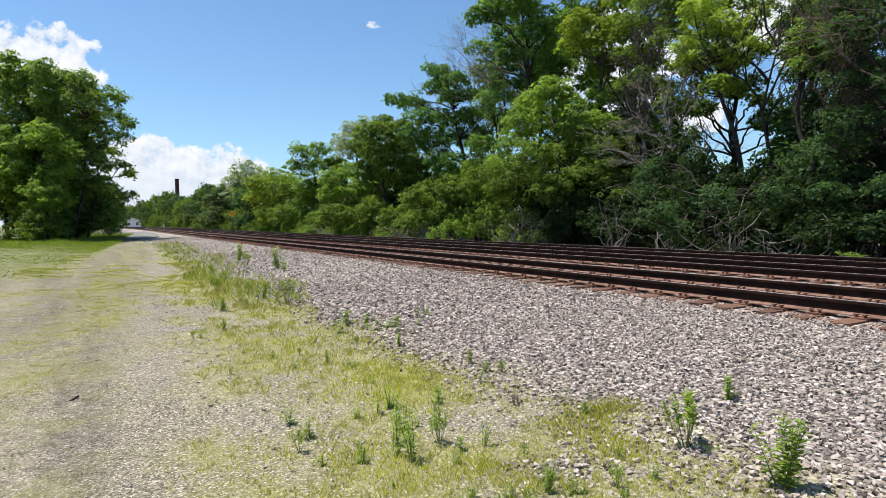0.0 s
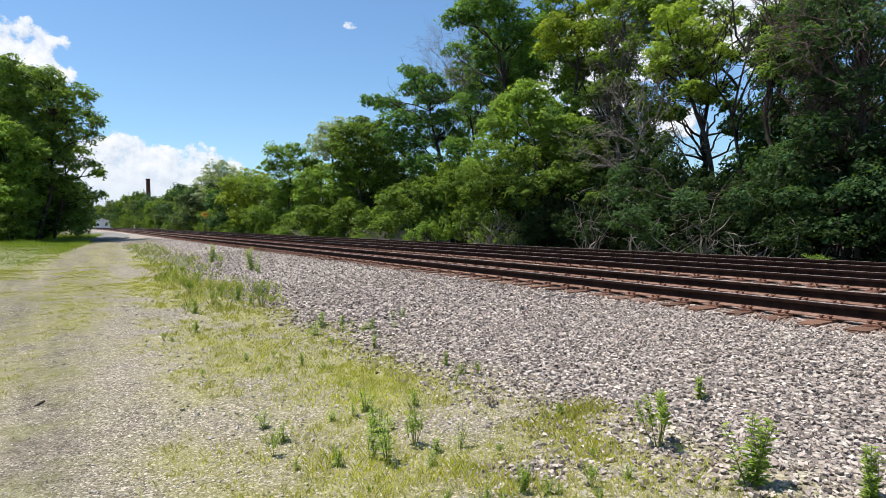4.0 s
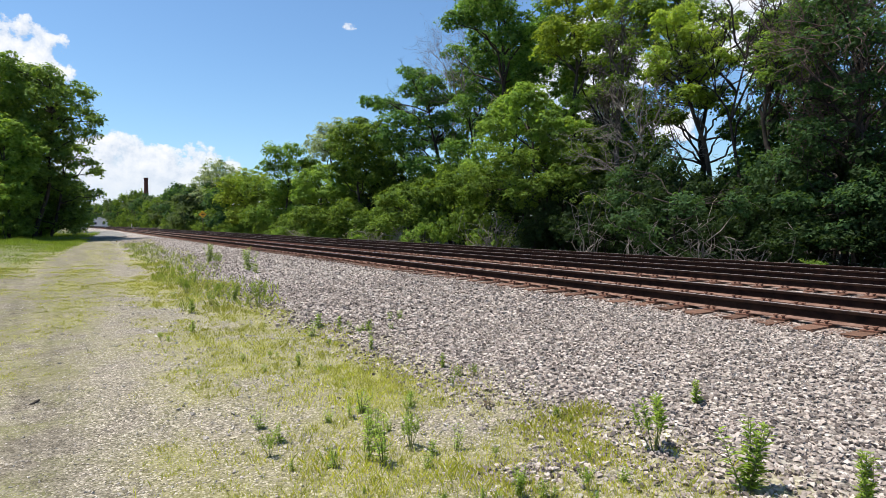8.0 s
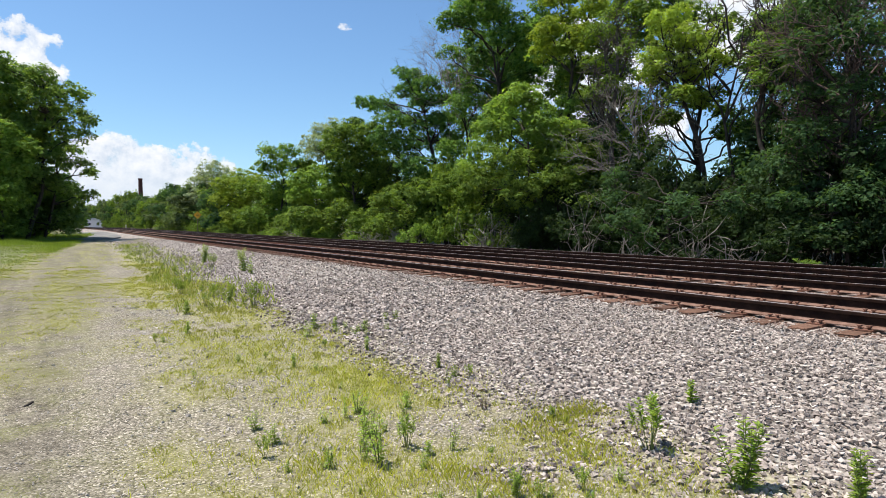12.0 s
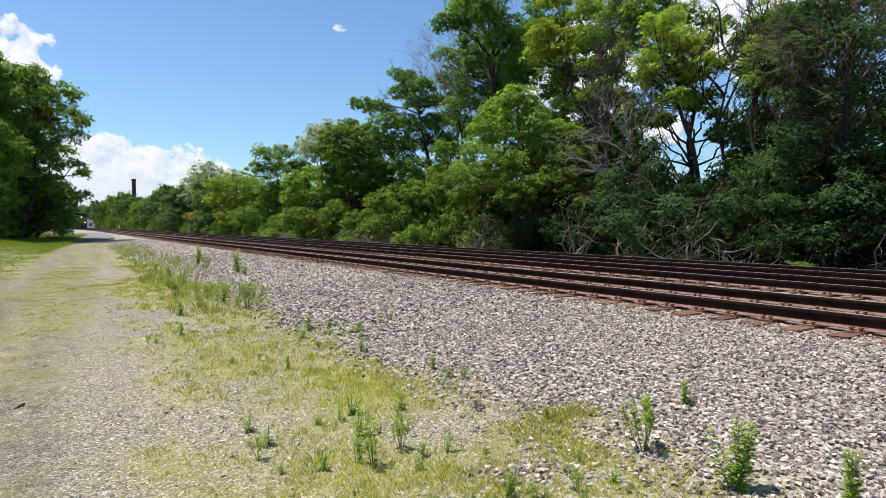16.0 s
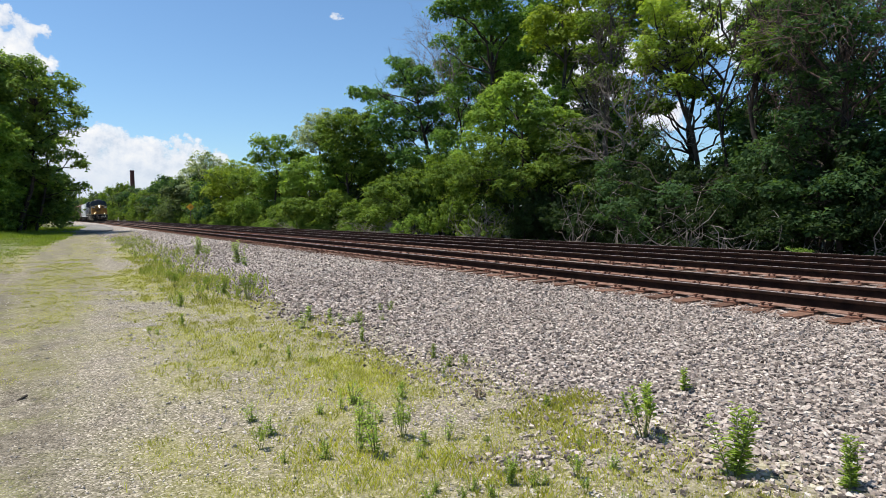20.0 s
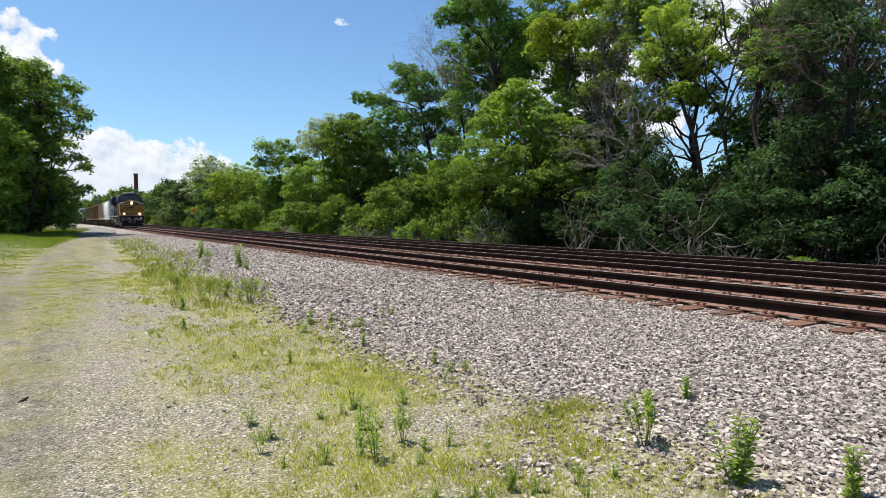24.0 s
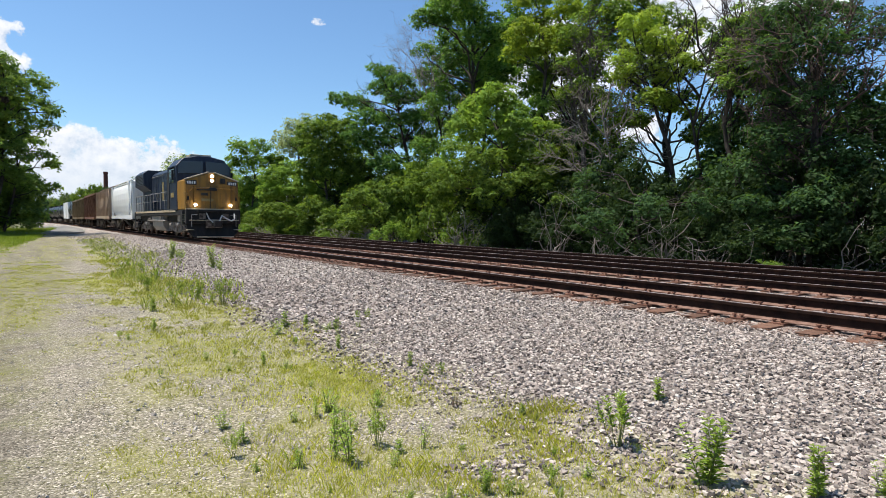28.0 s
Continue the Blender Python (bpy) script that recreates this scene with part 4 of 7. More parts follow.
# vine tree and elders: dark leaf colour stands in for the wood's deep shade
darkright = crowned("vine_tree", "dark tree hung with vines and dry brown twigs", LINE, LEAF_DARK, (23.8, 10.1), lobes=((-1.3, 0.9, 6.4, 0.6, 0.8), (1.0, 1.1, 8.4, 0.7, 0.8), (-1.7, -1.0, 8.0, 0.8, 0.8), (2.5, -0.5, 7.2, 1.0, 0.8), (-1.6, 0.5, 5.0, 0.8, 0.8), (1.1, 0.6, 5.4, 0.7, 0.8), (-0.7, -1.4, 4.3, 0.8, 0.8), (2.1, -1.4, 5.4, 1.2, 0.8), (-1.3, 1.4, 4.2, 0.7, 0.8), (1.6, 1.4, 4.0, 0.9, 0.8), (-1.8, -1.4, 2.8, 0.8, 0.8), (1.6, -0.9, 9.0, 1.1, 0.8), (-1.4, -0.0, 9.4, 0.8, 0.8), (2.3, -1.7, 2.9, 1.1, 0.8), (-1.9, 0.5, 8.0, 0.6, 0.8), (1.6, 1.4, 7.0, 0.7, 0.8), (-1.2, -0.9, 6.2, 0.7, 0.8), (0.3, 1.7, 9.9, 0.8, 0.8)), billow=0.42, leaf=0.122, per=57, twiggy=160)
crowned("elder_tree", "broad-leaved elder in dark leaves for the shade under the trees", LINE, LEAF_DARK, (22.3, 10.5), lobes=((-0.7, 0.3, 2.6, 0.6, 0.45), (1.1, 0.4, 3.2, 0.6, 0.4), (-0.4, -1.0, 2.5, 0.5, 0.45), (0.6, 0.5, 1.9, 0.5, 0.45), (-0.5, -1.3, 1.6, 0.5, 0.45), (1.4, -1.3, 2.3, 0.6, 0.45), (-0.7, -0.7, 1.3, 0.5, 0.5), (1.6, -1.4, 1.1, 0.6, 0.5)), billow=0.34, leaf=0.137, per=38)
crowned("elder_tree", "leafy sapling at the foot of the trees", LINE, LEAF_DARK, (22.3, 16.0), lobes=((-1.7, 0.3, 1.3, 0.7, 0.8), (0.6, 1.0, 2.2, 0.7, 0.8), (-2.0, -1.8, 2.4, 0.6, 0.8), (2.7, 0.5, 1.9, 0.7, 0.8), (-2.7, 0.5, 1.8, 0.7, 0.8), (-0.7, 2.8, 2.9, 0.7, 0.8), (-0.5, -3.1, 2.6, 0.6, 0.8), (3.1, -1.9, 3.7, 0.7, 0.8), (0.8, -2.9, 1.6, 0.6, 0.8), (-0.2, 2.9, 3.9, 0.6, 0.8)), billow=0.36, leaf=0.122, per=42)
crowned("back_tree", "shaded green tree inside the wood", LINE, LEAF_MID, (30.3, 27.8), lobes=((-2.3, -0.1, 11.4, 1.2, 0.8), (1.5, 1.5, 14.6, 1.3, 0.8), (-0.4, -2.5, 13.4, 1.0, 0.8), (0.5, 1.6, 10.4, 1.3, 0.8), (-2.0, 0.5, 8.1, 1.1, 0.8), (2.0, -0.1, 8.7, 1.1, 0.8), (-1.0, -0.6, 7.1, 1.2, 0.8), (2.7, 0.0, 6.8, 1.2, 0.8), (1.3, -3.4, 8.2, 0.9, 0.8), (3.7, -1.1, 6.4, 1.1, 0.8), (1.0, -2.8, 9.8, 0.6, 0.8), (3.9, -1.8, 14.9, 0.8, 0.8), (-0.8, -2.5, 4.7, 1.1, 0.8), (1.2, 2.2, 5.2, 1.2, 0.8), (1.2, -4.0, 4.4, 1.0, 0.8), (2.3, 1.3, 17.0, 1.3, 0.8), (-0.8, -2.2, 13.2, 0.7, 0.8), (2.3, -1.0, 14.9, 0.7, 0.8), (-0.8, -2.6, 11.7, 0.5, 0.8), (2.2, -0.5, 10.7, 0.7, 0.8), (-1.4, -0.7, 11.7, 1.0, 0.8), (2.2, 0.8, 13.0, 0.9, 0.8), (-2.0, -0.1, 13.6, 0.9, 0.8), (2.7, -0.4, 12.2, 0.5, 0.8)), billow=0.5, leaf=0.183, per=58, twiggy=30)
crowned("back_tree", "shaded green tree inside the wood", LINE, LEAF_EMERALD, (26.7, 38.2), lobes=((-1.3, -1.3, 10.7, 1.0, 0.8), (1.4, 0.8, 9.6, 1.3, 0.8), (-1.2, -0.5, 7.4, 1.2, 0.8), (1.3, 0.4, 12.0, 1.1, 0.8), (-0.8, -1.6, 5.8, 1.3, 0.8), (-0.5, 1.7, 5.2, 1.3, 0.8), (0.6, -2.2, 4.6, 1.4, 0.8), (1.4, 0.4, 3.4, 1.4, 0.8), (-1.5, 0.1, 3.3, 1.1, 0.8)), billow=0.5, leaf=0.183, per=55)
crowned("back_tree", "shaded green tree inside the wood", LINE, LEAF_MID, (25.6, 80.3), lobes=((-4.1, -1.2, 6.2, 1.9, 0.8), (-0.3, 4.0, 4.9, 2.1, 0.8), (1.6, -2.7, 6.3, 2.0, 0.8), (5.5, 1.2, 4.9, 2.3, 0.8), (1.8, -4.5, 9.2, 1.6, 0.8), (-3.2, 3.8, 2.9, 1.9, 0.8), (-1.2, -3.8, 2.0, 1.9, 0.8), (4.9, -0.2, 2.1, 2.1, 0.8)), billow=0.7, leaf=0.281, per=49)
crowned("back_tree", "dark leafy tree deep in the wood", LINE, LEAF_DARK, (28.6, 14.0), lobes=((-2.1, -0.3, 7.9, 0.7, 0.8), (2.5, 0.9, 9.8, 0.9, 0.8), (-0.7, -1.5, 7.8, 0.8, 0.8), (2.3, -1.6, 8.7, 1.0, 0.8), (-1.6, -0.2, 6.2, 0.8, 0.8), (2.1, 0.4, 7.0, 0.9, 0.8), (-1.0, -2.4, 4.6, 0.9, 0.8), (1.1, 1.7, 5.1, 0.8, 0.8), (-2.2, -1.2, 4.1, 0.8, 0.8), (2.1, -2.6, 6.7, 1.1, 0.8), (0.6, -3.4, 3.9, 1.0, 0.8), (1.8, -0.6, 11.1, 1.0, 0.8), (-0.1, -2.7, 11.1, 1.0, 0.8), (0.3, 1.8, 4.3, 0.7, 0.8), (-2.3, 0.9, 5.6, 0.4, 0.8), (0.3, 2.6, 3.8, 0.7, 0.8), (-1.0, -1.1, 3.0, 0.8, 0.8), (1.4, 1.5, 10.6, 0.8, 0.8), (-1.6, -0.5, 10.8, 0.8, 0.8), (0.7, 1.8, 8.7, 0.5, 0.8), (-1.8, 0.4, 6.8, 0.5, 0.8), (2.7, -0.5, 6.9, 0.9, 0.8), (-1.7, -1.5, 9.7, 0.8, 0.8)), billow=0.5, leaf=0.171, per=58)
crowned("back_tree", "leafy tree deep in the wood", LINE, LEAF_MID, (29.3, 19.3), lobes=((-2.3, 0.6, 8.6, 0.6, 0.8), (0.2, 2.1, 3.8, 0.8, 0.8), (-1.6, -0.6, 3.6, 0.8, 0.8), (1.6, -0.3, 3.8, 0.8, 0.8), (-1.9, -0.8, 8.1, 0.7, 0.8), (2.2, 0.6, 9.2, 0.6, 0.8), (-1.9, -0.3, 10.0, 0.6, 0.8), (1.1, 0.6, 12.1, 0.5, 0.8), (-2.6, 1.9, 11.6, 0.7, 0.8), (-0.7, 3.3, 8.4, 0.8, 0.8), (-3.0, 2.2, 6.4, 0.8, 0.8), (0.2, 3.3, 6.5, 0.7, 0.8), (-2.5, 0.8, 7.5, 0.5, 0.8), (0.0, 3.5, 10.4, 0.6, 0.8), (-1.1, -1.8, 7.5, 0.4, 0.8), (2.2, -1.1, 6.9, 0.5, 0.8), (-0.0, -2.2, 5.0, 0.5, 0.8), (1.3, 1.5, 13.9, 0.8, 0.8), (-3.1, 1.5, 13.3, 0.8, 0.8), (0.3, 2.6, 14.8, 0.9, 0.8), (-2.9, 0.5, 9.2, 0.5, 0.8), (0.9, 2.0, 12.2, 0.7, 0.8), (-1.3, -0.8, 9.4, 0.5, 0.8), (1.8, 0.8, 13.6, 0.6, 0.8), (-2.3, -0.7, 8.6, 0.5, 0.8), (0.1, 2.0, 13.1, 0.7, 0.8), (0.6, -2.4, 11.5, 0.4, 0.8), (2.1, -1.6, 10.2, 0.4, 0.8), (-1.3, -2.1, 9.9, 0.3, 0.8), (2.6, -0.0, 13.2, 0.4, 0.8), (-2.5, 0.8, 10.4, 0.5, 0.8), (2.5, -1.4, 7.3, 0.5, 0.8), (-1.5, -1.9, 2.8, 0.7, 0.8), (0.6, 1.8, 2.8, 0.8, 0.8), (-0.8, -1.7, 6.5, 0.4, 0.8), (1.9, -1.2, 5.6, 0.5, 0.8), (-2.8, -0.1, 7.3, 0.4, 0.8), (2.4, -0.5, 4.8, 0.4, 0.8)), billow=0.45, leaf=0.171, per=55, twiggy=16)
# behind the first row, and past the ends of it
for x, y, turn, s, tall in ((28.5, 60, 80, 0.9, 0.85), (27.5, 82, 190, 0.8, 0.8), (26.5, 100, 20, 0.75, 0.62), (28.5, 49, 130, 0.85, 0.75), (27.5, 112, 250, 0.8, 0.6)):
    copy_tree(domed, stand(x, y, turn, s, tall))
for x, y, turn, s, tall in ((34.0, 41.0, 150, 0.95, 1.0), (27.0, -1.0, 60, 0.7, 0.8), (30.0, 3.5, 200, 0.75, 0.8)):
    copy_tree(tallest, stand(x, y, turn, s, tall))
for x, y, turn, s, tall in ((24.6, 3.0, 140, 1.0, 1.0), (24.2, -3.5, 250, 0.95, 1.0), (34.5, 31.5, 60, 1.3, 1.05), (33.0, 16.6, 200, 1.15, 1.1)):
    copy_tree(darkright, stand(x, y, turn, s, tall))
for x, y, turn, s, tall in ((24.0, 67.0, 60, 0.8, 1.0), (24.8, 83.0, 170, 0.8, 0.9), (26.0, 104.0, 280, 0.8, 0.85), (23.6, 46.0, 40, 0.8, 1.0)):
    copy_tree(lowmix, stand(x, y, turn, s, tall))
copy_tree(under, stand(24.6, 33.0, 90, 0.9, 0.9)), copy_tree(under, stand(25.6, 21.5, 200, 0.8, 0.62))
bare_tree("bare grey tree with fine upright twigs", 29.5, 41.6, 17.6, 0.55, 12, 28, TWIG_GREY, -1.0, 0.5)
bare_tree("half-dead tree with drooping grey twigs", 24.6, 20.6, 10.5, 0.9, 11, 61, TWIG_GREY, 0.5, 0.35)
bare_tree("dead tree with tangled dry brown twigs", 23.4, 9.6, 11.5, 0.9, 10, 63, TWIG_BROWN, 0.3, 0.4)
bare_tree("thin dark tree with a bare forked crown", 25.4, 14.9, 13.4, 0.35, 7, 51, BARK, 0.4, 0.62, 2)
bare_tree("thin dark tree with a bare forked crown", 25.8, 14.2, 12.6, 0.25, 5, 53, BARK, 0.1, 0.7, 2)
shrub = tree("shade_shrub", "shrub in leaves darkened for the shade under the trees", "undergrowth beside the line", LEAF_SHADE, stand(24.2, 21), seed=35, h=4.2, spread=2.2, low=0.05, clumps=80, per=50, leaf=0.16, clump_r=0.45, trunk_r=0.05)
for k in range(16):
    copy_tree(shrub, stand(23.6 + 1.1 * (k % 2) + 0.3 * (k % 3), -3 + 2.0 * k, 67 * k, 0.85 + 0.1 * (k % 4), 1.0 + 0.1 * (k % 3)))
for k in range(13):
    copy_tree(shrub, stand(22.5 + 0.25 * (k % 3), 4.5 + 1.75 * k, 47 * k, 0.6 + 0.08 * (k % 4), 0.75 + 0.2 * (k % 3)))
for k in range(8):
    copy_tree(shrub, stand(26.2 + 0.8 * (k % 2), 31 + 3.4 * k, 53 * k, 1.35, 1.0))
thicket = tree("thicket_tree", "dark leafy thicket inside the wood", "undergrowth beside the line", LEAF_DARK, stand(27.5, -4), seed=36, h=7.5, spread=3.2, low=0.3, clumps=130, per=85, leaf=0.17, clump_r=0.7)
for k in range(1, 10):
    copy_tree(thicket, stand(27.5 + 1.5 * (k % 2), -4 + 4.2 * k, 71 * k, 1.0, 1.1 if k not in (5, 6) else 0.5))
prng = random.Random(5)
far = tree("far_tree", "distant dark green tree beside the line", LINE, LEAF_DARK, stand(23.5, 128), seed=22, h=11.5, spread=4.6, low=0.3, clumps=105, per=30, leaf=0.5, clump_r=1.0)
for k in range(38):
    y = 108 + k * 8.5 + prng.uniform(-2, 2) + (k > 15) * (k - 15) * 3
    beyond = 16.0 if y > 300 else 0.0
    copy_tree(far, stand(23.4 + prng.uniform(-0.8, 1.2) + (k % 2) * 3 + beyond, y, prng.uniform(0, 360), prng.uniform(0.8, 1.15), prng.uniform(0.9, 1.15) * (1.35 if k > 14 else 0.72 if k < 4 else 1.0)), (None, LEAF_MID, LEAF_SAGE)[k % 3])
# undergrowth along the far ditch
bush = tree("undergrowth_bush", "leafy bush at the foot of the trees", "undergrowth beside the line", LEAF_MID, stand(21.4, 28), seed=31, h=2.6, spread=1.6, low=0.05, clumps=70, per=36, leaf=0.15, clump_r=0.34, trunk_r=0.04)
pale = tree("pale_bush", "pale fresh green bush in the sun", "undergrowth beside the line", LEAF_FRESH, stand(20.7, 35), seed=33, h=1.9, spread=1.5, low=0.05, clumps=60, per=44, leaf=0.12, clump_r=0.32, trunk_r=0.03)
for k in range(50):
    y = -2 + k * 1.9 * (1 + k / 60) + prng.uniform(-0.7, 0.7)
    if y < 34 or k % 5 in (1, 3):
        continue
    copy_tree(bush, stand(21.7 + prng.uniform(-0.4, 1.2), y, prng.uniform(0, 360), prng.uniform(0.55, 1.2), prng.uniform(0.6, 1.3)))
for k in range(14):
    copy_tree(bush, stand(21.8 + 0.6 * (k % 2), 112 + 13 * k, 77 * k, 1.5 + 0.2 * (k % 3), 1.1))
copy_tree(bush, stand(23.6, 35.4, 40, 1.4, 1.3)), copy_tree(bush, stand(25.0, 37.6, 150, 1.6, 1.6)), copy_tree(bush, stand(23.0, 33.0, 250, 1.2, 1.2))
for k, y in enumerate((46, 52, 60, 66, 74, 84, 92)):
    copy_tree(pale, stand(20.7 + 0.3 * (k % 3), y, k * 70, 0.55 + 0.12 * (k % 4), 0.9))
copy_tree(pale, stand(20.4, 9.6, 20, 0.38, 0.85)), copy_tree(pale, stand(20.8, 17.5, 200, 0.3, 0.8))
# left of the dirt road
ELM = "trees beside the dirt road"
crowned("elm_tree", "broad green tree with overhanging branches", ELM, LEAF_ELM, (-2.8, 66.0), lobes=((-1.3, -2.1, 15.2, 1.3, 0.8), (-0.1, 2.7, 15.6, 1.4, 0.8), (1.5, -2.6, 14.8, 0.9, 0.8), (1.8, 2.8, 14.7, 1.2, 0.8), (0.5, -2.4, 12.6, 1.4, 0.8), (2.7, 1.5, 13.7, 0.9, 0.8), (3.7, -2.0, 13.6, 0.9, 0.8), (4.7, 1.0, 13.9, 0.7, 0.8), (3.2, -1.4, 12.1, 1.1, 0.8), (4.6, 2.0, 12.2, 0.8, 0.8), (5.2, -0.4, 11.2, 0.5, 0.8), (2.0, 1.5, 11.3, 1.3, 0.8), (3.5, -1.2, 10.1, 0.8, 0.8), (4.8, 1.9, 10.2, 0.7, 0.8), (-0.8, -1.4, 12.6, 1.8, 0.8), (0.6, 1.4, 9.0, 1.6, 0.8)), billow=0.62, leaf=0.234, per=57, twiggy=30)
crowned("elm_tree", "low-branched tree with ragged dark green boughs", ELM, LEAF_ELM, (-1.5, 68.0), lobes=((0.7, -3.0, 7.8, 1.0, 0.8), (2.6, 1.4, 8.7, 0.7, 0.8), (3.2, -2.0, 7.3, 0.6, 0.8), (4.0, 1.3, 6.7, 0.4, 0.8), (1.6, -2.8, 7.0, 0.8, 0.8), (3.0, 2.5, 4.3, 0.8, 0.8), (3.9, -0.9, 4.3, 0.4, 0.8), (2.0, 2.7, 5.0, 0.9, 0.8), (1.1, -1.4, 5.4, 1.0, 0.8), (2.4, 2.4, 3.1, 0.9, 0.8), (-1.1, -2.2, 5.8, 2.0, 0.8), (0.5, 2.8, 2.8, 1.7, 0.8), (-2.1, -1.3, 2.5, 2.0, 0.8), (2.9, 2.2, 2.0, 0.7, 0.8), (-0.9, -3.0, 10.1, 1.7, 0.8)), billow=0.62, leaf=0.234, per=57, twiggy=16)
roadside = crowned("linden_tree", "sunlit yellow-green tree beside the dirt road", ELM, LEAF_BRIGHT, (-4.3, 63.1), lobes=((0.4, -1.1, 9.1, 1.6, 0.8), (-1.4, 1.6, 8.6, 2.1, 0.8), (1.5, -1.4, 7.7, 1.3, 0.8), (-0.8, 2.5, 6.7, 2.0, 0.8), (1.0, -1.2, 6.0, 1.4, 0.8), (-2.6, 1.1, 6.0, 2.3, 0.8), (0.2, -1.5, 3.8, 1.8, 0.8)), billow=0.6, leaf=0.234, per=62)
elmleft = crowned("elm_tree", "tall green tree behind the roadside trees", ELM, LEAF_ELM, (-8.1, 70.1), lobes=((1.6, -2.5, 15.4, 2.2, 0.8), (-1.1, 2.9, 14.6, 2.9, 0.8), (1.0, -2.1, 10.9, 2.8, 0.8), (-2.0, 1.8, 9.6, 3.4, 0.8), (1.2, -2.1, 4.8, 2.8, 0.8), (-1.7, 1.9, 4.4, 3.4, 0.8), (2.7, -1.5, 14.2, 2.0, 0.8)), billow=0.75, leaf=0.293, per=53)
crowned("elm_tree", "dense dark green tree among the roadside trees", ELM, LEAF_ELM, (-2.5, 71.0), lobes=((-1.4, -1.6, 11.9, 2.4, 0.8), (1.3, 2.5, 12.5, 1.6, 0.8), (-0.1, -3.5, 8.5, 2.4, 0.8), (2.3, 2.1, 9.8, 1.3, 0.8), (-1.9, -2.8, 4.9, 2.7, 0.8), (0.7, 1.8, 5.2, 2.6, 0.8), (2.6, -2.2, 3.8, 1.4, 0.8), (-0.5, 3.0, 1.6, 2.4, 0.8), (2.0, -2.4, 1.6, 1.6, 0.8), (3.4, 1.6, 1.6, 1.0, 0.8), (0.1, -2.5, 14.6, 1.5, 0.8), (-2.6, 2.2, 9.0, 2.4, 0.8)), billow=0.7, leaf=0.281, per=55)
copy_tree(elmleft, stand(-20, 74, 120, 1.0, 1.0)), copy_tree(elmleft, stand(-27, 64, 220, 1.0, 0.9)), copy_tree(elmleft, stand(-9.5, 88, 300, 0.9, 0.85))
copy_tree(roadside, stand(-14.0, 60.5, 140, 1.0, 0.9))
for k in range(16):
    y = 108 + k * 13 + prng.uniform(-3, 3)
    copy_tree(far, stand(-2.8 + prng.uniform(-2, 1) - 3 * (k % 2), y, prng.uniform(0, 360), prng.uniform(0.8, 1.1), 0.9))
for k in range(20):
    y = 61 + k * 2.6 + prng.uniform(-1, 1)
    copy_tree(bush, stand(-3.2 + prng.uniform(-3.4, 0.6), y, prng.uniform(0, 360), prng.uniform(0.8, 1.5), prng.uniform(0.7, 1.0)))


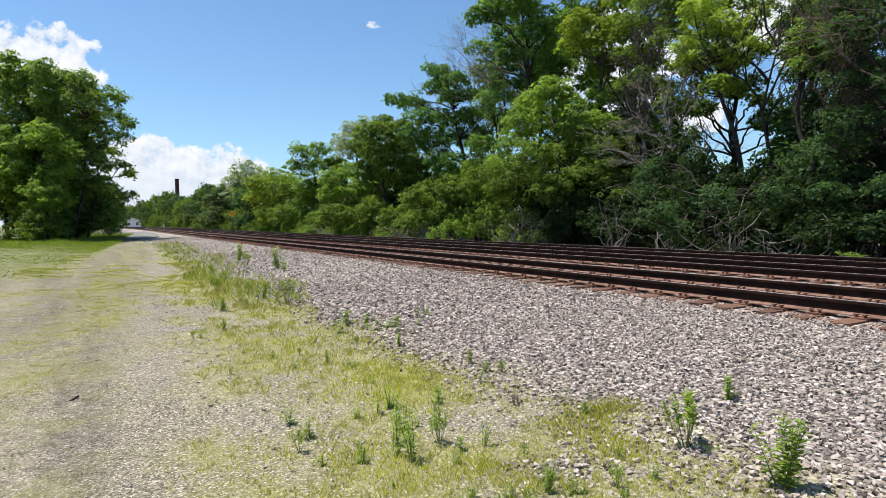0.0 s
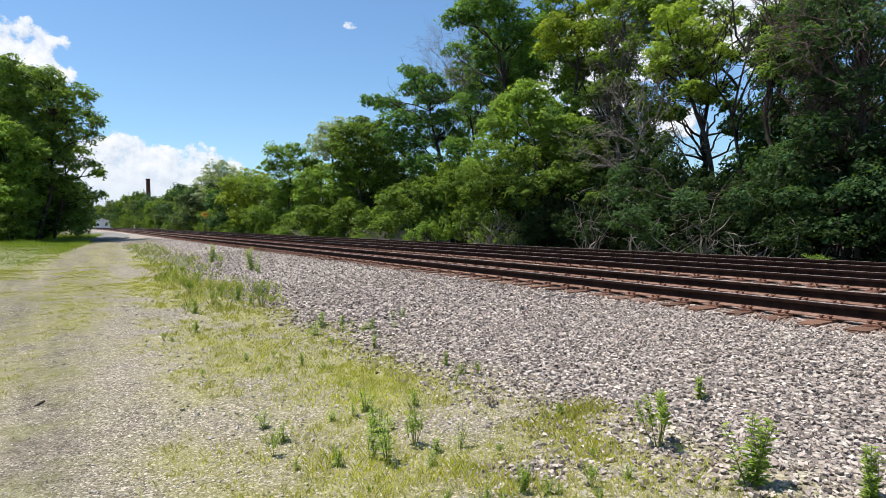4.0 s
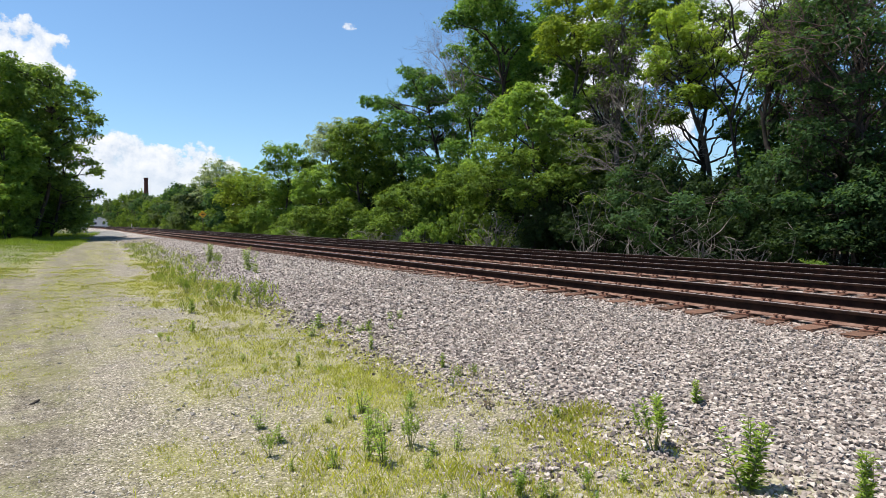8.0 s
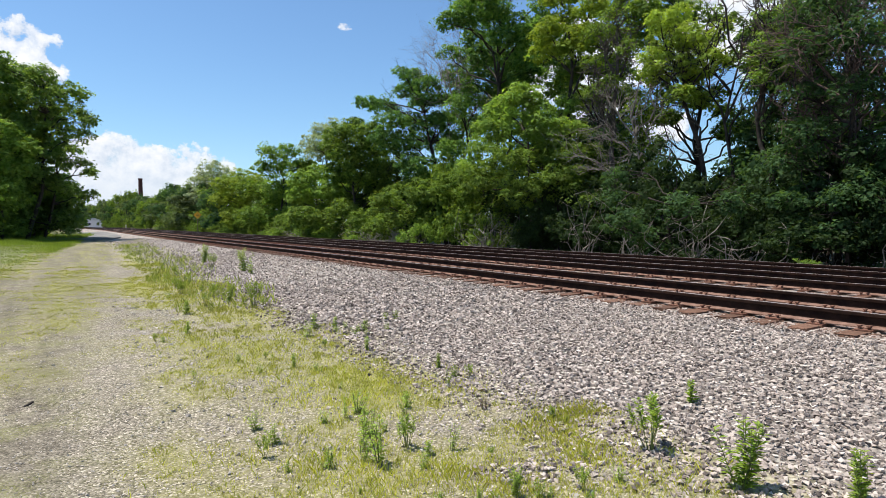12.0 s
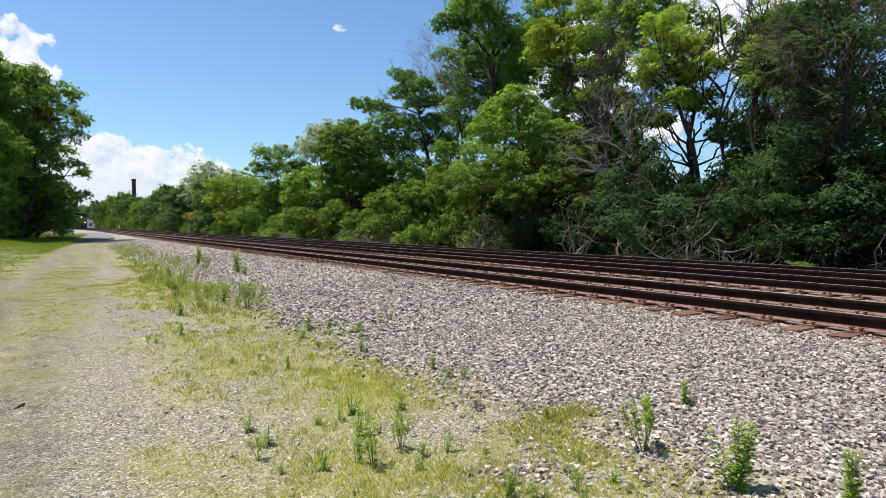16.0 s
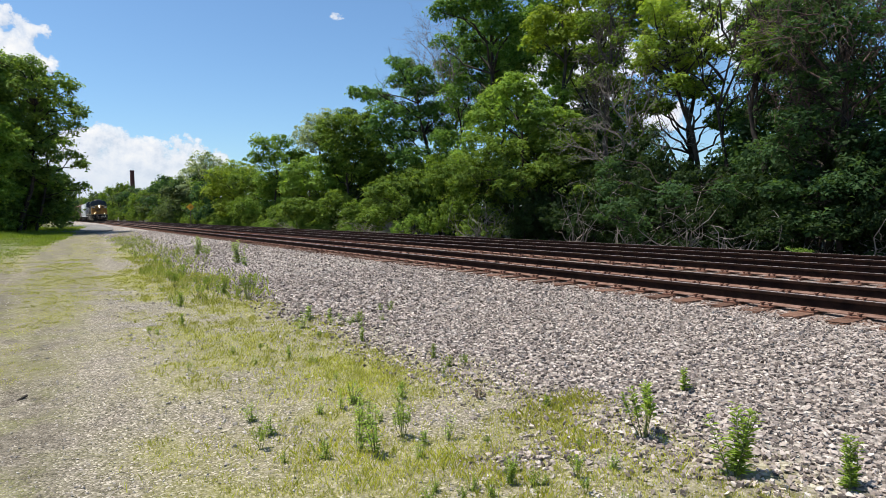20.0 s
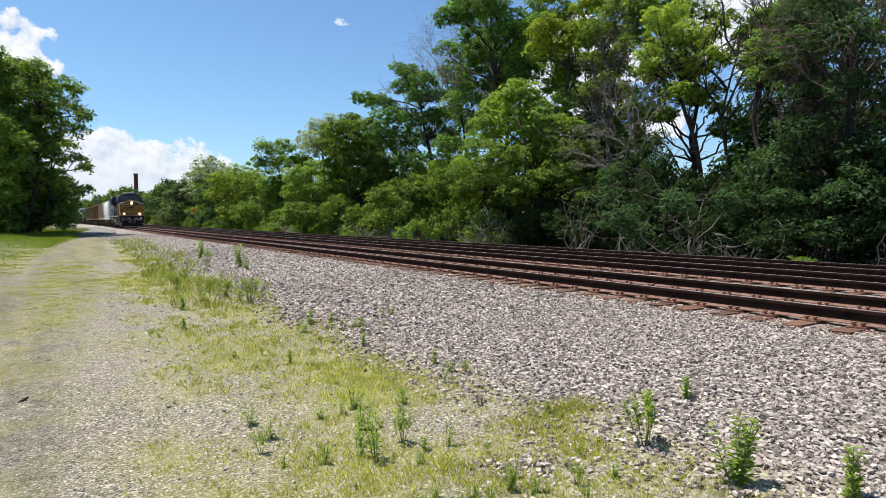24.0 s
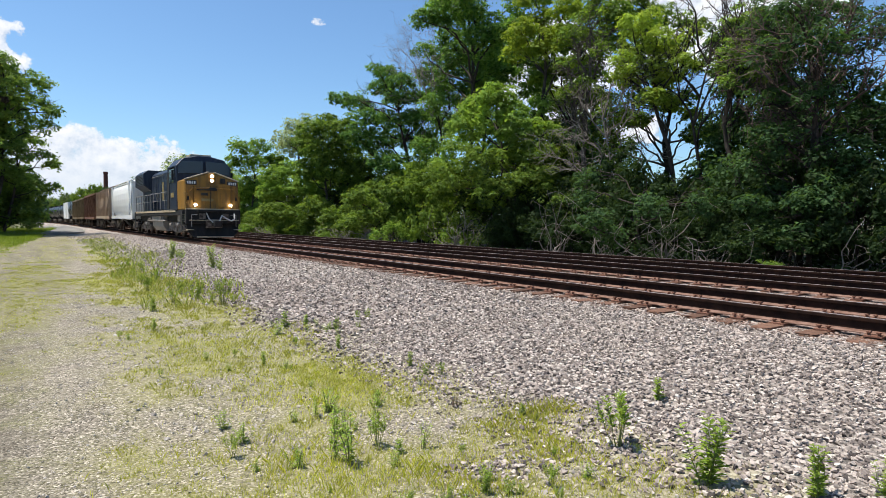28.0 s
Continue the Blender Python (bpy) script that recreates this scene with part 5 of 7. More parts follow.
# ---- clouds, far behind everything ----
def clouds():
    R = 3600.0
    az = np.linspace(-60, 150, 106)
    el = np.linspace(-1, 40, 30)
    ga, ge = np.meshgrid(az, el)
    v = np.stack([R * np.sin(np.radians(ga)), R * np.cos(np.radians(ga)), R * np.tan(np.radians(ge))], -1).reshape(-1, 3)
    i, j = np.meshgrid(np.arange(len(az) - 1), np.arange(len(el) - 1))
    a = (j * len(az) + i).ravel()
    f = np.stack([a, a + 1, a + 1 + len(az), a + len(az)], -1)
    me = mesh_of("cloud_bank", v, f, smooth=True)
    uv = me.uv_layers.new(name="sky_degrees")
    flat = np.stack([ga, ge], -1).reshape(-1, 2)[f.ravel()]
    uv.data.foreach_set("uv", flat.astype(np.float32).ravel())
    m = Mat("cloud")
    d = m.n("UVMap")
    d.uv_map = "sky_degrees"
    d = d.outputs[0]
    total = None
    # azimuth, elevation, half width, half height in degrees
    for ca, ce, wa, we in ((-4.0, 12.5, 5.5, 4.0), (5.5, 4.0, 9.5, 4.0), (9.0, 3.6, 4.5, 3.4), (2.0, 5.0, 4.0, 3.4), (3.0, 1.5, 22.0, 2.2), (23.2, 18.0, 1.5, 0.6), (-2.2, 20.6, 1.6, 0.7), (46, 14, 8, 6), (61, 17, 10, 5), (53, 8.5, 3.0, 1.6)):
        mp = m.n("Mapping", Vector=d)
        mp.inputs["Location"].default_value = (-ca / wa, -ce / we, 0)
        mp.inputs["Scale"].default_value = (1 / wa, 1 / we, 1)
        ln = m.n("VectorMath")
        ln.operation = "LENGTH"
        m.put(ln.inputs[0], mp.outputs[0])
        k = m.math("SUBTRACT", 1.0, ln.outputs["Value"], False)
        k = m.math("MULTIPLY", k, 0.3 if we < 1 else 1.0)
        total = k if total is None else m.math("MAXIMUM", total, k)
    n1 = m.noise(d, 0.32, 8.0, 0.6)
    dens = m.math("ADD", total, m.math("MULTIPLY", m.math("SUBTRACT", n1, 0.5), 2.2))
    alpha = m.ramp(dens, (0.16, 0.0), (0.26, 0.8), (0.42, 0.98))
    # sunlit tops, shaded sides and greyer bases are put into the glowing colour
    up = m.n("Mapping", Vector=d)
    up.inputs["Location"].default_value = (-0.25, 0.55, 0)
    rise = m.math("SUBTRACT", n1, m.noise(up.outputs[0], 0.32, 8.0, 0.6))
    lit = m.ramp(m.math("ADD", m.math("MULTIPLY", rise, 2.2), 0.5), (0.2, (0.62, 0.7, 0.82)), (0.5, (0.84, 0.88, 0.95)), (0.8, (1.0, 1.0, 1.0)))
    low = m.ramp(m.math("MULTIPLY", m.n("SeparateXYZ", Vector=d).outputs[1], 0.1), (0.22, 0.0), (0.62, 1.0))
    lit = m.mix(low, m.mix(0.75, lit, (0.7, 0.78, 0.89)), lit)
    e = m.n("Emission", Color=lit, Strength=0.75)
    t = m.n("BsdfTransparent")
    s = m.n("MixShader", Fac=alpha)
    m.nt.links.new(t.outputs[0], s.inputs[1]), m.nt.links.new(e.outputs[0], s.inputs[2])
    m.nt.links.new(s.outputs[0], m.nt.nodes["Material Output"].inputs["Surface"])
    me.materials.append(m.m)
    ob = part("cloud_backdrop", me, None)
    ob.visible_shadow = False
    tagged(ob, "white fair-weather clouds low in a blue sky", "clouds", kind="structure")


clouds()


# ---- paint and metal for the train and the line's fittings ----
NAVY = painted("navy_paint", (0.012, 0.02, 0.04), 0.45, 0.0, (0.07, 0.07, 0.075), 0.4, 2.2)
GOLD = painted("gold_paint", (0.3, 0.15, 0.024), 0.5, 0.0, (0.08, 0.048, 0.025), 0.8, 2.4)
UNDER = painted("underframe_black", (0.012, 0.012, 0.012), 0.75, 0.0, (0.07, 0.055, 0.045), 0.35)
TRUCK = rusty("truck_steel", (0.04, 0.033, 0.028), (0.26, 0.215, 0.18), 0.8, 0.1, 5.0)
WHEEL = rusty("wheel_steel", (0.05, 0.035, 0.03), (0.12, 0.08, 0.06), 0.6, 0.6, 4.0)
DUSTY = painted("dusty_grey", (0.27, 0.24, 0.21), 0.7)
EMBLEM = painted("faded_emblem", (0.27, 0.2, 0.08), 0.55)
RAIL_GREY = painted("grey_handrail", (0.25, 0.24, 0.23), 0.5)
PALE = painted("pale_handrail", (0.42, 0.36, 0.26), 0.5)
SILL = painted("sill_stripe", (0.46, 0.36, 0.24), 0.55)
WHITE = painted("white_hopper_paint", (0.82, 0.82, 0.8), 0.5, 0.0, (0.4, 0.37, 0.33), 0.22)
TAN = painted("tan_hopper_paint", (0.46, 0.33, 0.23), 0.6, 0.0, (0.15, 0.1, 0.07), 0.7)
BROWN = rusty("brown_car_paint", (0.11, 0.052, 0.034), (0.23, 0.13, 0.085), 0.75, 0.0, 1.4)
OLIVE = rusty("olive_car_paint", (0.12, 0.088, 0.05), (0.25, 0.18, 0.1), 0.75, 0.0, 1.4)
TANK = painted("tank_black", (0.025, 0.027, 0.031), 0.4, 0.0, (0.1, 0.09, 0.08), 0.5)
HOSE = painted("white_hose", (0.62, 0.6, 0.56), 0.6)
ORANGE = painted("sign_yellow", (0.9, 0.47, 0.03), 0.5)
BLACK = painted("sign_black", (0.015, 0.015, 0.015), 0.5)
POST = painted("white_post", (0.75, 0.74, 0.7), 0.6)
WOODPOST = rusty("post_wood", (0.09, 0.075, 0.06), (0.17, 0.14, 0.11), 0.9, 0.0, 3.0)
BRICK = rusty("chimney_brick", (0.075, 0.03, 0.026), (0.12, 0.055, 0.045), 0.9, 0.0, 0.5)


def glass_mat():
    m = Mat("cab_glass", 0.12, 0.0, 0.45)
    m.color((0.018, 0.028, 0.055))
    return m.m


def lamp_mat():
    m = Mat("headlight_glow", 0.3)
    m.color((0.9, 0.88, 0.8))
    m.put(m.b.inputs["Emission Color"], (1.0, 0.88, 0.68, 1))
    m.b.inputs["Emission Strength"].default_value = 9.0
    return m.m


GLASS, LAMP = glass_mat(), lamp_mat()


# ---- rolling stock; each stands on the rails at its middle and faces -y ----
def wheel_mesh():
    bm = bmesh.new()
    for s in (-1, 1):
        rod(bm, (s * 0.70, 0, 0.48), (s * 0.82, 0, 0.48), 0.48, 0.48, 20)
        rod(bm, (s * 0.67, 0, 0.48), (s * 0.70, 0, 0.48), 0.51, 0.51, 20)
        rod(bm, (s * 0.82, 0, 0.48), (s * 0.92, 0, 0.48), 0.12, 0.1, 10)
    rod(bm, (-0.7, 0, 0.48), (0.7, 0, 0.48), 0.09, 0.09, 8)
    me = bpy.data.meshes.new("wheelset")
    bm.to_mesh(me)
    bm.free()
    me.materials.append(WHEEL)
    return me


WHEELS = wheel_mesh()


def bogie(root, y, axles, gap):
    """A truck: two side frames with springs, a bolster, and its wheelsets."""
    bm = bmesh.new()
    reach = (axles - 1) / 2 * gap
    for s in (-1, 1):
        prism(bm, [(-reach - 0.35, 0.42), (-reach - 0.35, 0.62), (-0.55, 0.92), (0.55, 0.92), (reach + 0.35, 0.62), (reach + 0.35, 0.42), (reach - 0.3, 0.44), (0.45, 0.28), (-0.45, 0.28), (-reach + 0.3, 0.44)], "x", s * 1.08 - 0.08, s * 1.08 + 0.08)
        for k in range(axles):
            q = -reach + k * gap
            box(bm, (s * 1.12 - 0.08, q - 0.17, 0.34), (s * 1.12 + 0.1, q + 0.17, 0.62), 0.02)
        for q in (-0.2, 0.0, 0.2):
            rod(bm, (s * 1.18, q, 0.36), (s * 1.18, q, 0.7), 0.07, 0.07, 8)
    box(bm, (-1.0, -0.22, 0.5), (1.0, 0.22, 0.85), 0.03)
    t = part("truck", bm, TRUCK, root, at=pose(0, y, 0))
    for k in range(axles):
        part("wheelset", WHEELS, None, t, at=pose(0, -reach + k * gap, 0))


def coupler(root, y, s):
    bm = boxed((-0.12, min(0, s * 0.75), 0.72), (0.12, max(0, s * 0.75), 0.98), 0.02)
    box(bm, (-0.2, min(s * 0.62, s * 0.95), 0.68), (0.2, max(s * 0.62, s * 0.95), 1.02), 0.05)
    part("coupler", bm, UNDER, root, at=pose(0, y, 0))


def locomotive():
    root = tagged(new("locomotive"), "navy and gold diesel freight locomotive with lit headlights", "locomotive")
    # frame, walkway and tank
    part("frame", box(boxed((-1.5, -9.9, 1.32), (1.5, 7.3, 1.6), 0.03), (-1.1, -10.2, 0.95), (1.1, 7.4, 1.33), 0.03), UNDER, root)
    for s in (-1, 1):
        part("sill", boxed((s * 1.505 - 0.02, -7.9, 1.5), (s * 1.505 + 0.02, 7.2, 1.62)), SILL, root, "pale stripe along the walkway edge")
    tank = prism(bmesh.new(), [(-1.35, 0.62), (-1.1, 0.32), (1.1, 0.32), (1.35, 0.62), (1.4, 1.3), (-1.4, 1.3)], "y", -3.4, 0.4, 0.03)
    part("fuel_tank", tank, DUSTY, root, "dusty grey fuel tank")
    for s in (-1, 1):
        part("air_reservoir", rods(((s * 1.25, 0.5, 1.1), (s * 1.25, 1.7, 1.1), 0.2), sides=12), TRUCK, root)
    for y in (-6.6, 4.2):
        bogie(root, y, 3, 1.95)
    # nose with its peaked top
    nose = bmesh.new()
    prism(nose, [(-1.5, 1.6), (1.5, 1.6), (1.5, 3.15), (0.18, 3.58), (-0.18, 3.58), (-1.5, 3.15)], "y", -10.2, -8.35, 0.06)
    for v in nose.verts:
        if v.co.y < -9.5:
            v.co.y += max(0, v.co.z - 2.9) * 0.35
            v.co.x *= 0.97
    n = part("nose", nose, GOLD, root, "gold nose with dark door and number boards")
    part("nose_door", boxed((0.25, -10.235, 1.75), (0.95, -10.19, 2.95), 0.01), GOLD, n)
    part("door_window", boxed((0.46, -10.16, 3.02), (0.74, -9.96, 3.28), 0.02), BLACK, n)
    part("emblem", boxed((-0.85, -10.226, 2.62), (0.35, -10.2, 2.78), 0.01), BLACK, n, "dark plain emblem bar")
    part("emblem", boxed((-0.62, -10.226, 2.36), (-0.25, -10.2, 2.5), 0.01), BLACK, n)
    for s in (-1, 1):
        b = part("number_board", boxed((s * 1.12 - 0.29, -10.16, 2.9), (s * 1.12 + 0.29, -10.04, 3.14), 0.02), BLACK, n, "dark number board with pale bars")
        for k in range(4):
            part("number_bar", boxed((s * 1.12 - 0.22 + k * 0.12, -10.175, 2.95), (s * 1.12 - 0.14 + k * 0.12, -10.155, 3.09)), POST, b)
    case = part("headlight_case", boxed((-0.17, -10.14, 3.03), (0.17, -9.85, 3.49), 0.05), GOLD, n, "gold headlight housing")
    for z in (3.15, 3.38):
        part("headlight", rods(((0, -10.16, z), (0, -10.1, z), 0.085), sides=16), LAMP, case, "lit headlight")
    for s in (-1, 1):
        part("ditch_light", rods(((s * 0.95, -10.45, 1.86), (s * 0.95, -10.3, 1.86), 0.075), sides=16), LAMP, n, "lit ditch light")
        bars = []
        for a, b in (((1.42, -10.27, 1.7), (1.42, -10.27, 2.35)), ((1.42, -10.27, 2.35), (1.1, -10.27, 2.72)), ((1.1, -10.27, 2.72), (0.2, -10.27, 2.74)), ((1.0, -10.27, 1.7), (1.0, -10.27, 2.7))):
            bars.append(((s * a[0], a[1], a[2]), (s * b[0], b[1], b[2]), 0.022))
        part("grab_rail", rods(*bars), GOLD, n)
    for x in (-1.0, -0.12, 1.02):
        part("nose_seam", boxed((x - 0.012, -10.232, 1.7), (x + 0.012, -10.2, 2.85)), UNDER, n, "dark panel seam")
    part("nose_sill", boxed((-1.46, -10.3, 1.6), (1.46, -10.15, 1.68), 0.01), SILL, n, "pale worn lower edge of the nose")
    part("lower_emblem", boxed((-0.6, -10.226, 2.06), (0.05, -10.2, 2.2), 0.01), EMBLEM, n, "faded plain shape on the nose")
    for s in (-1, 1):
        part("nose_latch", boxed((s * 1.3 - 0.05, -10.235, 2.1), (s * 1.3 + 0.05, -10.2, 2.3), 0.01), UNDER, n)
        # pale rods stand for the bright highlight on the nose's upper edges
        part("nose_trim", rods(((s * 0.15, -9.95, 3.6), (s * 1.48, -10.09, 3.17), 0.035)), PALE, n, "pale bar for the highlight along the nose's top edge")
        part("side_pipe", rods(((s * 1.42, -4.6, 1.0), (s * 1.42, 1.9, 1.0), 0.05), ((s * 1.42, -3.0, 1.0), (s * 1.42, -3.0, 1.4), 0.05)), DUSTY, root)
        part("sander_box", boxed((s * 1.2 - 0.2, -8.6, 0.95), (s * 1.2 + 0.25, -7.9, 1.35), 0.04), DUSTY, root)
    # cab
    cab = bmesh.new()
    prism(cab, [(-1.55, 1.6), (1.55, 1.6), (1.55, 4.0), (1.15, 4.42), (0.3, 4.6), (-0.3, 4.6), (-1.15, 4.42), (-1.55, 4.0)], "y", -8.5, -5.9, 0.04)
    for v in cab.verts:
        if v.co.y < -8:
            v.co.y += max(0, v.co.z - 3.4) * 0.25
    c = part("cab", cab, NAVY, root)
    for s in (-1, 1):
        w = [(s * 0.09, 3.62), (s * 1.44, 3.58), (s * 1.44, 4.0), (s * 1.22, 4.24), (s * 0.09, 4.28)]
        part("windscreen", prism(bmesh.new(), w if s > 0 else w[::-1], "y", -8.46, -8.25), GLASS, c, "dark windscreen pane")
        for y0, y1 in ((-8.0, -7.35), (-7.25, -6.6)):
            part("side_window", boxed((s * 1.56 - 0.02, y0, 3.1), (s * 1.56 + 0.02, y1, 3.85), 0.01), GLASS, c)
        part("mirror", boxed((s * 1.62, -8.15, 3.2), (s * 1.72, -8.05, 3.75), 0.01), UNDER, c)
        part("sunshade", boxed((s * 1.56 - 0.1, -8.05, 3.9), (s * 1.56 + 0.18, -6.5, 3.94)), NAVY, c)
    part("roof_box", boxed((-0.6, -7.6, 4.54), (0.6, -6.4, 4.72), 0.05), PALE, c, "pale air conditioner on the roof")
    part("horn", rods(((0.5, -6.1, 4.55), (0.5, -6.1, 4.75), 0.04), ((0.5, -6.4, 4.76), (0.5, -5.9, 4.76), 0.06)), TRUCK, c)
    # hood with its doors
    hood = prism(bmesh.new(), [(-0.92, 1.6), (0.92, 1.6), (0.92, 4.0), (0.7, 4.25), (-0.7, 4.25), (-0.92, 4.0)], "y", -5.9, 3.2, 0.03)
    h = part("hood", hood, NAVY, root)
    for s in (-1, 1):
        for k in range(9):
            y = -5.0 + k * 0.9
            d = part("hood_door", boxed((s * 0.93 - 0.015, y + 0.03, 1.75), (s * 0.93 + 0.015, y + 0.85, 3.75), 0.008), NAVY, h)
            part("door_latch", boxed((s * 0.95 - 0.01, y + 0.1, 2.5), (s * 0.95 + 0.015, y + 0.16, 2.75)), TRUCK, d)
        part("cabinet", boxed((s * 1.15 - 0.25, -5.85, 1.6), (s * 1.15 + 0.25, -4.3, 3.4), 0.04), NAVY, h)
        for k in range(3):
            y = -3.7 + k * 1.1
            part("side_emblem", boxed((s * 0.955 - 0.006, y, 2.3), (s * 0.955 + 0.006, y + 0.55, 3.45), 0.02), EMBLEM, h, "faded gold plain shape on the hood side")
        part("blower_duct", boxed((s * 1.1 - 0.2, -4.2, 1.6), (s * 1.1 + 0.2, -3.6, 3.0), 0.05), NAVY, h)
    for s in (-1, 1):
        part("dark_vent", boxed((s * 0.94 - 0.02, -5.6, 2.9), (s * 0.94 + 0.02, -4.9, 3.9), 0.01), UNDER, h, "dark intake vent")
        for k in range(6):
            part("vent_slat", boxed((s * 0.96 - 0.01, -5.55, 2.98 + k * 0.15), (s * 0.96 + 0.02, -4.95, 3.02 + k * 0.15)), RAIL_GREY, h)
        part("cab_door", boxed((s * 1.56 - 0.015, -6.5, 1.7), (s * 1.56 + 0.015, -5.95, 3.7), 0.01), UNDER, c, "dark cab side door")
        part("cab_number", boxed((s * 1.57 - 0.01, -7.8, 2.3), (s * 1.57 + 0.012, -7.0, 2.55)), EMBLEM, c, "plain pale bar on the cab side")
        part("mid_walk_box", boxed((s * 1.15 - 0.2, 0.6, 1.6), (s * 1.15 + 0.2, 1.8, 2.3), 0.03), NAVY, h)
    part("exhaust", boxed((-0.35, -0.6, 4.22), (0.35, 0.3, 4.42), 0.04), TRUCK, h)
    rad = prism(bmesh.new(), [(-0.95, 1.6), (0.95, 1.6), (0.95, 3.05), (1.5, 3.4), (1.5, 4.2), (1.2, 4.45), (-1.2, 4.45), (-1.5, 4.2), (-1.5, 3.4), (-0.95, 3.05)], "y", 3.2, 6.9, 0.03)
    r = part("radiator_section", rad, NAVY, root)
    for s in (-1, 1):
        for k in range(7):
            part("radiator_slat", boxed((s * 1.5 - 0.01, 3.5, 3.48 + k * 0.1), (s * 1.5 + 0.03, 6.6, 3.52 + k * 0.1)), UNDER, r)
    # handrails along both walkways
    for s in (-1, 1):
        bars = [((s * 1.46, -5.8, 2.68), (s * 1.46, 6.9, 2.68), 0.024), ((s * 1.46, -5.8, 2.2), (s * 1.46, 6.9, 2.2), 0.016)]
        part("handrail", rods(*bars), RAIL_GREY, root)
        for k in range(11):
            y = -5.7 + k * 1.25
            part("handrail_post", rods(((s * 1.46, y, 1.55), (s * 1.46, y, 2.68), 0.022)), RAIL_GREY, root)
        for y in (-9.6, 7.0):
            st = bmesh.new()
            for k in range(4):
                box(st, (s * 1.3 - 0.22, y - 0.25, 0.42 + k * 0.3), (s * 1.3 + 0.22, y + 0.2, 0.46 + k * 0.3))
            box(st, (s * 1.3 - 0.24, y - 0.27, 0.4), (s * 1.3 - 0.21, y + 0.22, 1.6))
            box(st, (s * 1.3 + 0.21, y - 0.27, 0.4), (s * 1.3 + 0.24, y + 0.22, 1.6))
            part("steps", st, UNDER, root)
    # pale step edges, front platform rail and uncoupling bar
    for s in (-1, 1):
        for k in range(4):
            part("step_edge", boxed((s * 1.3 - 0.23, -9.9, 0.44 + k * 0.3), (s * 1.3 + 0.23, -9.84, 0.49 + k * 0.3)), PALE, root, "pale edge of a step")
        part("corner_rail", rods(((s * 1.45, -10.35, 1.6), (s * 1.45, -10.35, 2.5), 0.022), ((s * 1.45, -10.35, 2.5), (s * 1.45, -9.3, 2.5), 0.022)), GOLD, root)
        part("jumper_box", boxed((s * 0.62 - 0.16, -10.6, 1.12), (s * 0.62 + 0.16, -10.48, 1.42), 0.02), TRUCK, root)
    part("uncoupling_bar", rods(((-1.35, -10.62, 1.05), (1.35, -10.62, 1.05), 0.02)), PALE, root, "thin pale uncoupling bar")
    part("anticlimber", boxed((-0.9, -10.7, 1.5), (0.9, -10.45, 1.62), 0.02), UNDER, root)
    part("draft_pocket", boxed((-0.45, -10.54, 0.62), (0.45, -10.46, 1.12), 0.03), TRUCK, root, "worn steel coupler pocket")
    for s in (-1, 1):
        part("front_step", boxed((s * 1.28 - 0.18, -10.66, 0.5), (s * 1.28 + 0.18, -10.4, 0.54), 0.01), PALE, root, "pale worn front step")
        part("pilot_grab", rods(((s * 1.2, -10.56, 0.7), (s * 1.2, -10.56, 1.35), 0.02), ((s * 0.9, -10.56, 1.35), (s * 1.2, -10.56, 1.35), 0.02)), RAIL_GREY, root)
        part("wiper", rods(((s * 0.7, -8.46, 3.66), (s * 0.5, -8.38, 4.0), 0.014)), UNDER, c)
        part("brake_cylinder", rods(((s * 1.24, -7.9, 0.78), (s * 1.24, -7.4, 0.78), 0.13), ((s * 1.24, -5.8, 0.78), (s * 1.24, -5.3, 0.78), 0.13), ((s * 1.24, 2.9, 0.78), (s * 1.24, 3.4, 0.78), 0.13), sides=10), DUSTY, root)
        part("hood_handhold", rods(((s * 0.97, -2.0, 3.9), (s * 0.97, 3.0, 3.9), 0.02)), RAIL_GREY, root)
    part("plough_edge", boxed((-1.0, -10.86, 0.09), (1.0, -10.8, 0.15), 0.01), PALE, root, "bare worn lower edge of the plough")
    # pilot, plough, hoses
    pil = boxed((-1.48, -10.5, 0.85), (1.48, -10.15, 1.62), 0.04)
    part("pilot", pil, UNDER, root)
    pl = prism(bmesh.new(), [(-1.05, 0.1), (1.05, 0.1), (1.32, 0.34), (1.46, 0.95), (-1.46, 0.95), (-1.32, 0.34)], "y", -10.75, -10.6, 0.0)
    for v in pl.verts:
        v.co.y += abs(v.co.x) * 0.22 + (v.co.z - 0.12) * 0.2
    part("plough", pl, UNDER, root)
    coupler(root, -10.5, -1)
    coupler(root, 7.3, 1)
    pts = [(-0.42, -10.55, 1.45), (-0.3, -10.72, 1.1), (-0.03, -10.82, 0.86), (0.22, -10.8, 1.0), (0.38, -10.7, 1.32), (0.6, -10.76, 1.16), (0.85, -10.8, 1.02), (1.06, -10.74, 1.12), (1.1, -10.55, 1.42)]
    hs = bmesh.new()
    for a, b in zip(pts, pts[1:]):
        rod(hs, a, b, 0.036, 0.036, 8)
    part("air_hose", hs, HOSE, root, "pale looping air hose")
    return root


def raise_body(root, k):
    """Make all above the frame taller, k times."""
    for o in root.children_recursive:
        if o.type == "MESH" and not o.name.startswith(("truck", "wheelset")):
            for v in o.data.vertices:
                v.co.z += max(0.0, v.co.z - 1.32) * (k - 1)


def ladder(x, y, z0, z1, w=0.4):
    bars = [((x, y - w / 2, z0), (x, y - w / 2, z1), 0.018), ((x, y + w / 2, z0), (x, y + w / 2, z1), 0.018)]
    n = int((z1 - z0) / 0.35)
    for k in range(n):
        z = z0 + 0.15 + k * 0.35
        bars.append(((x, y - w / 2, z), (x, y + w / 2, z), 0.014))
    return rods(*bars, sides=5)


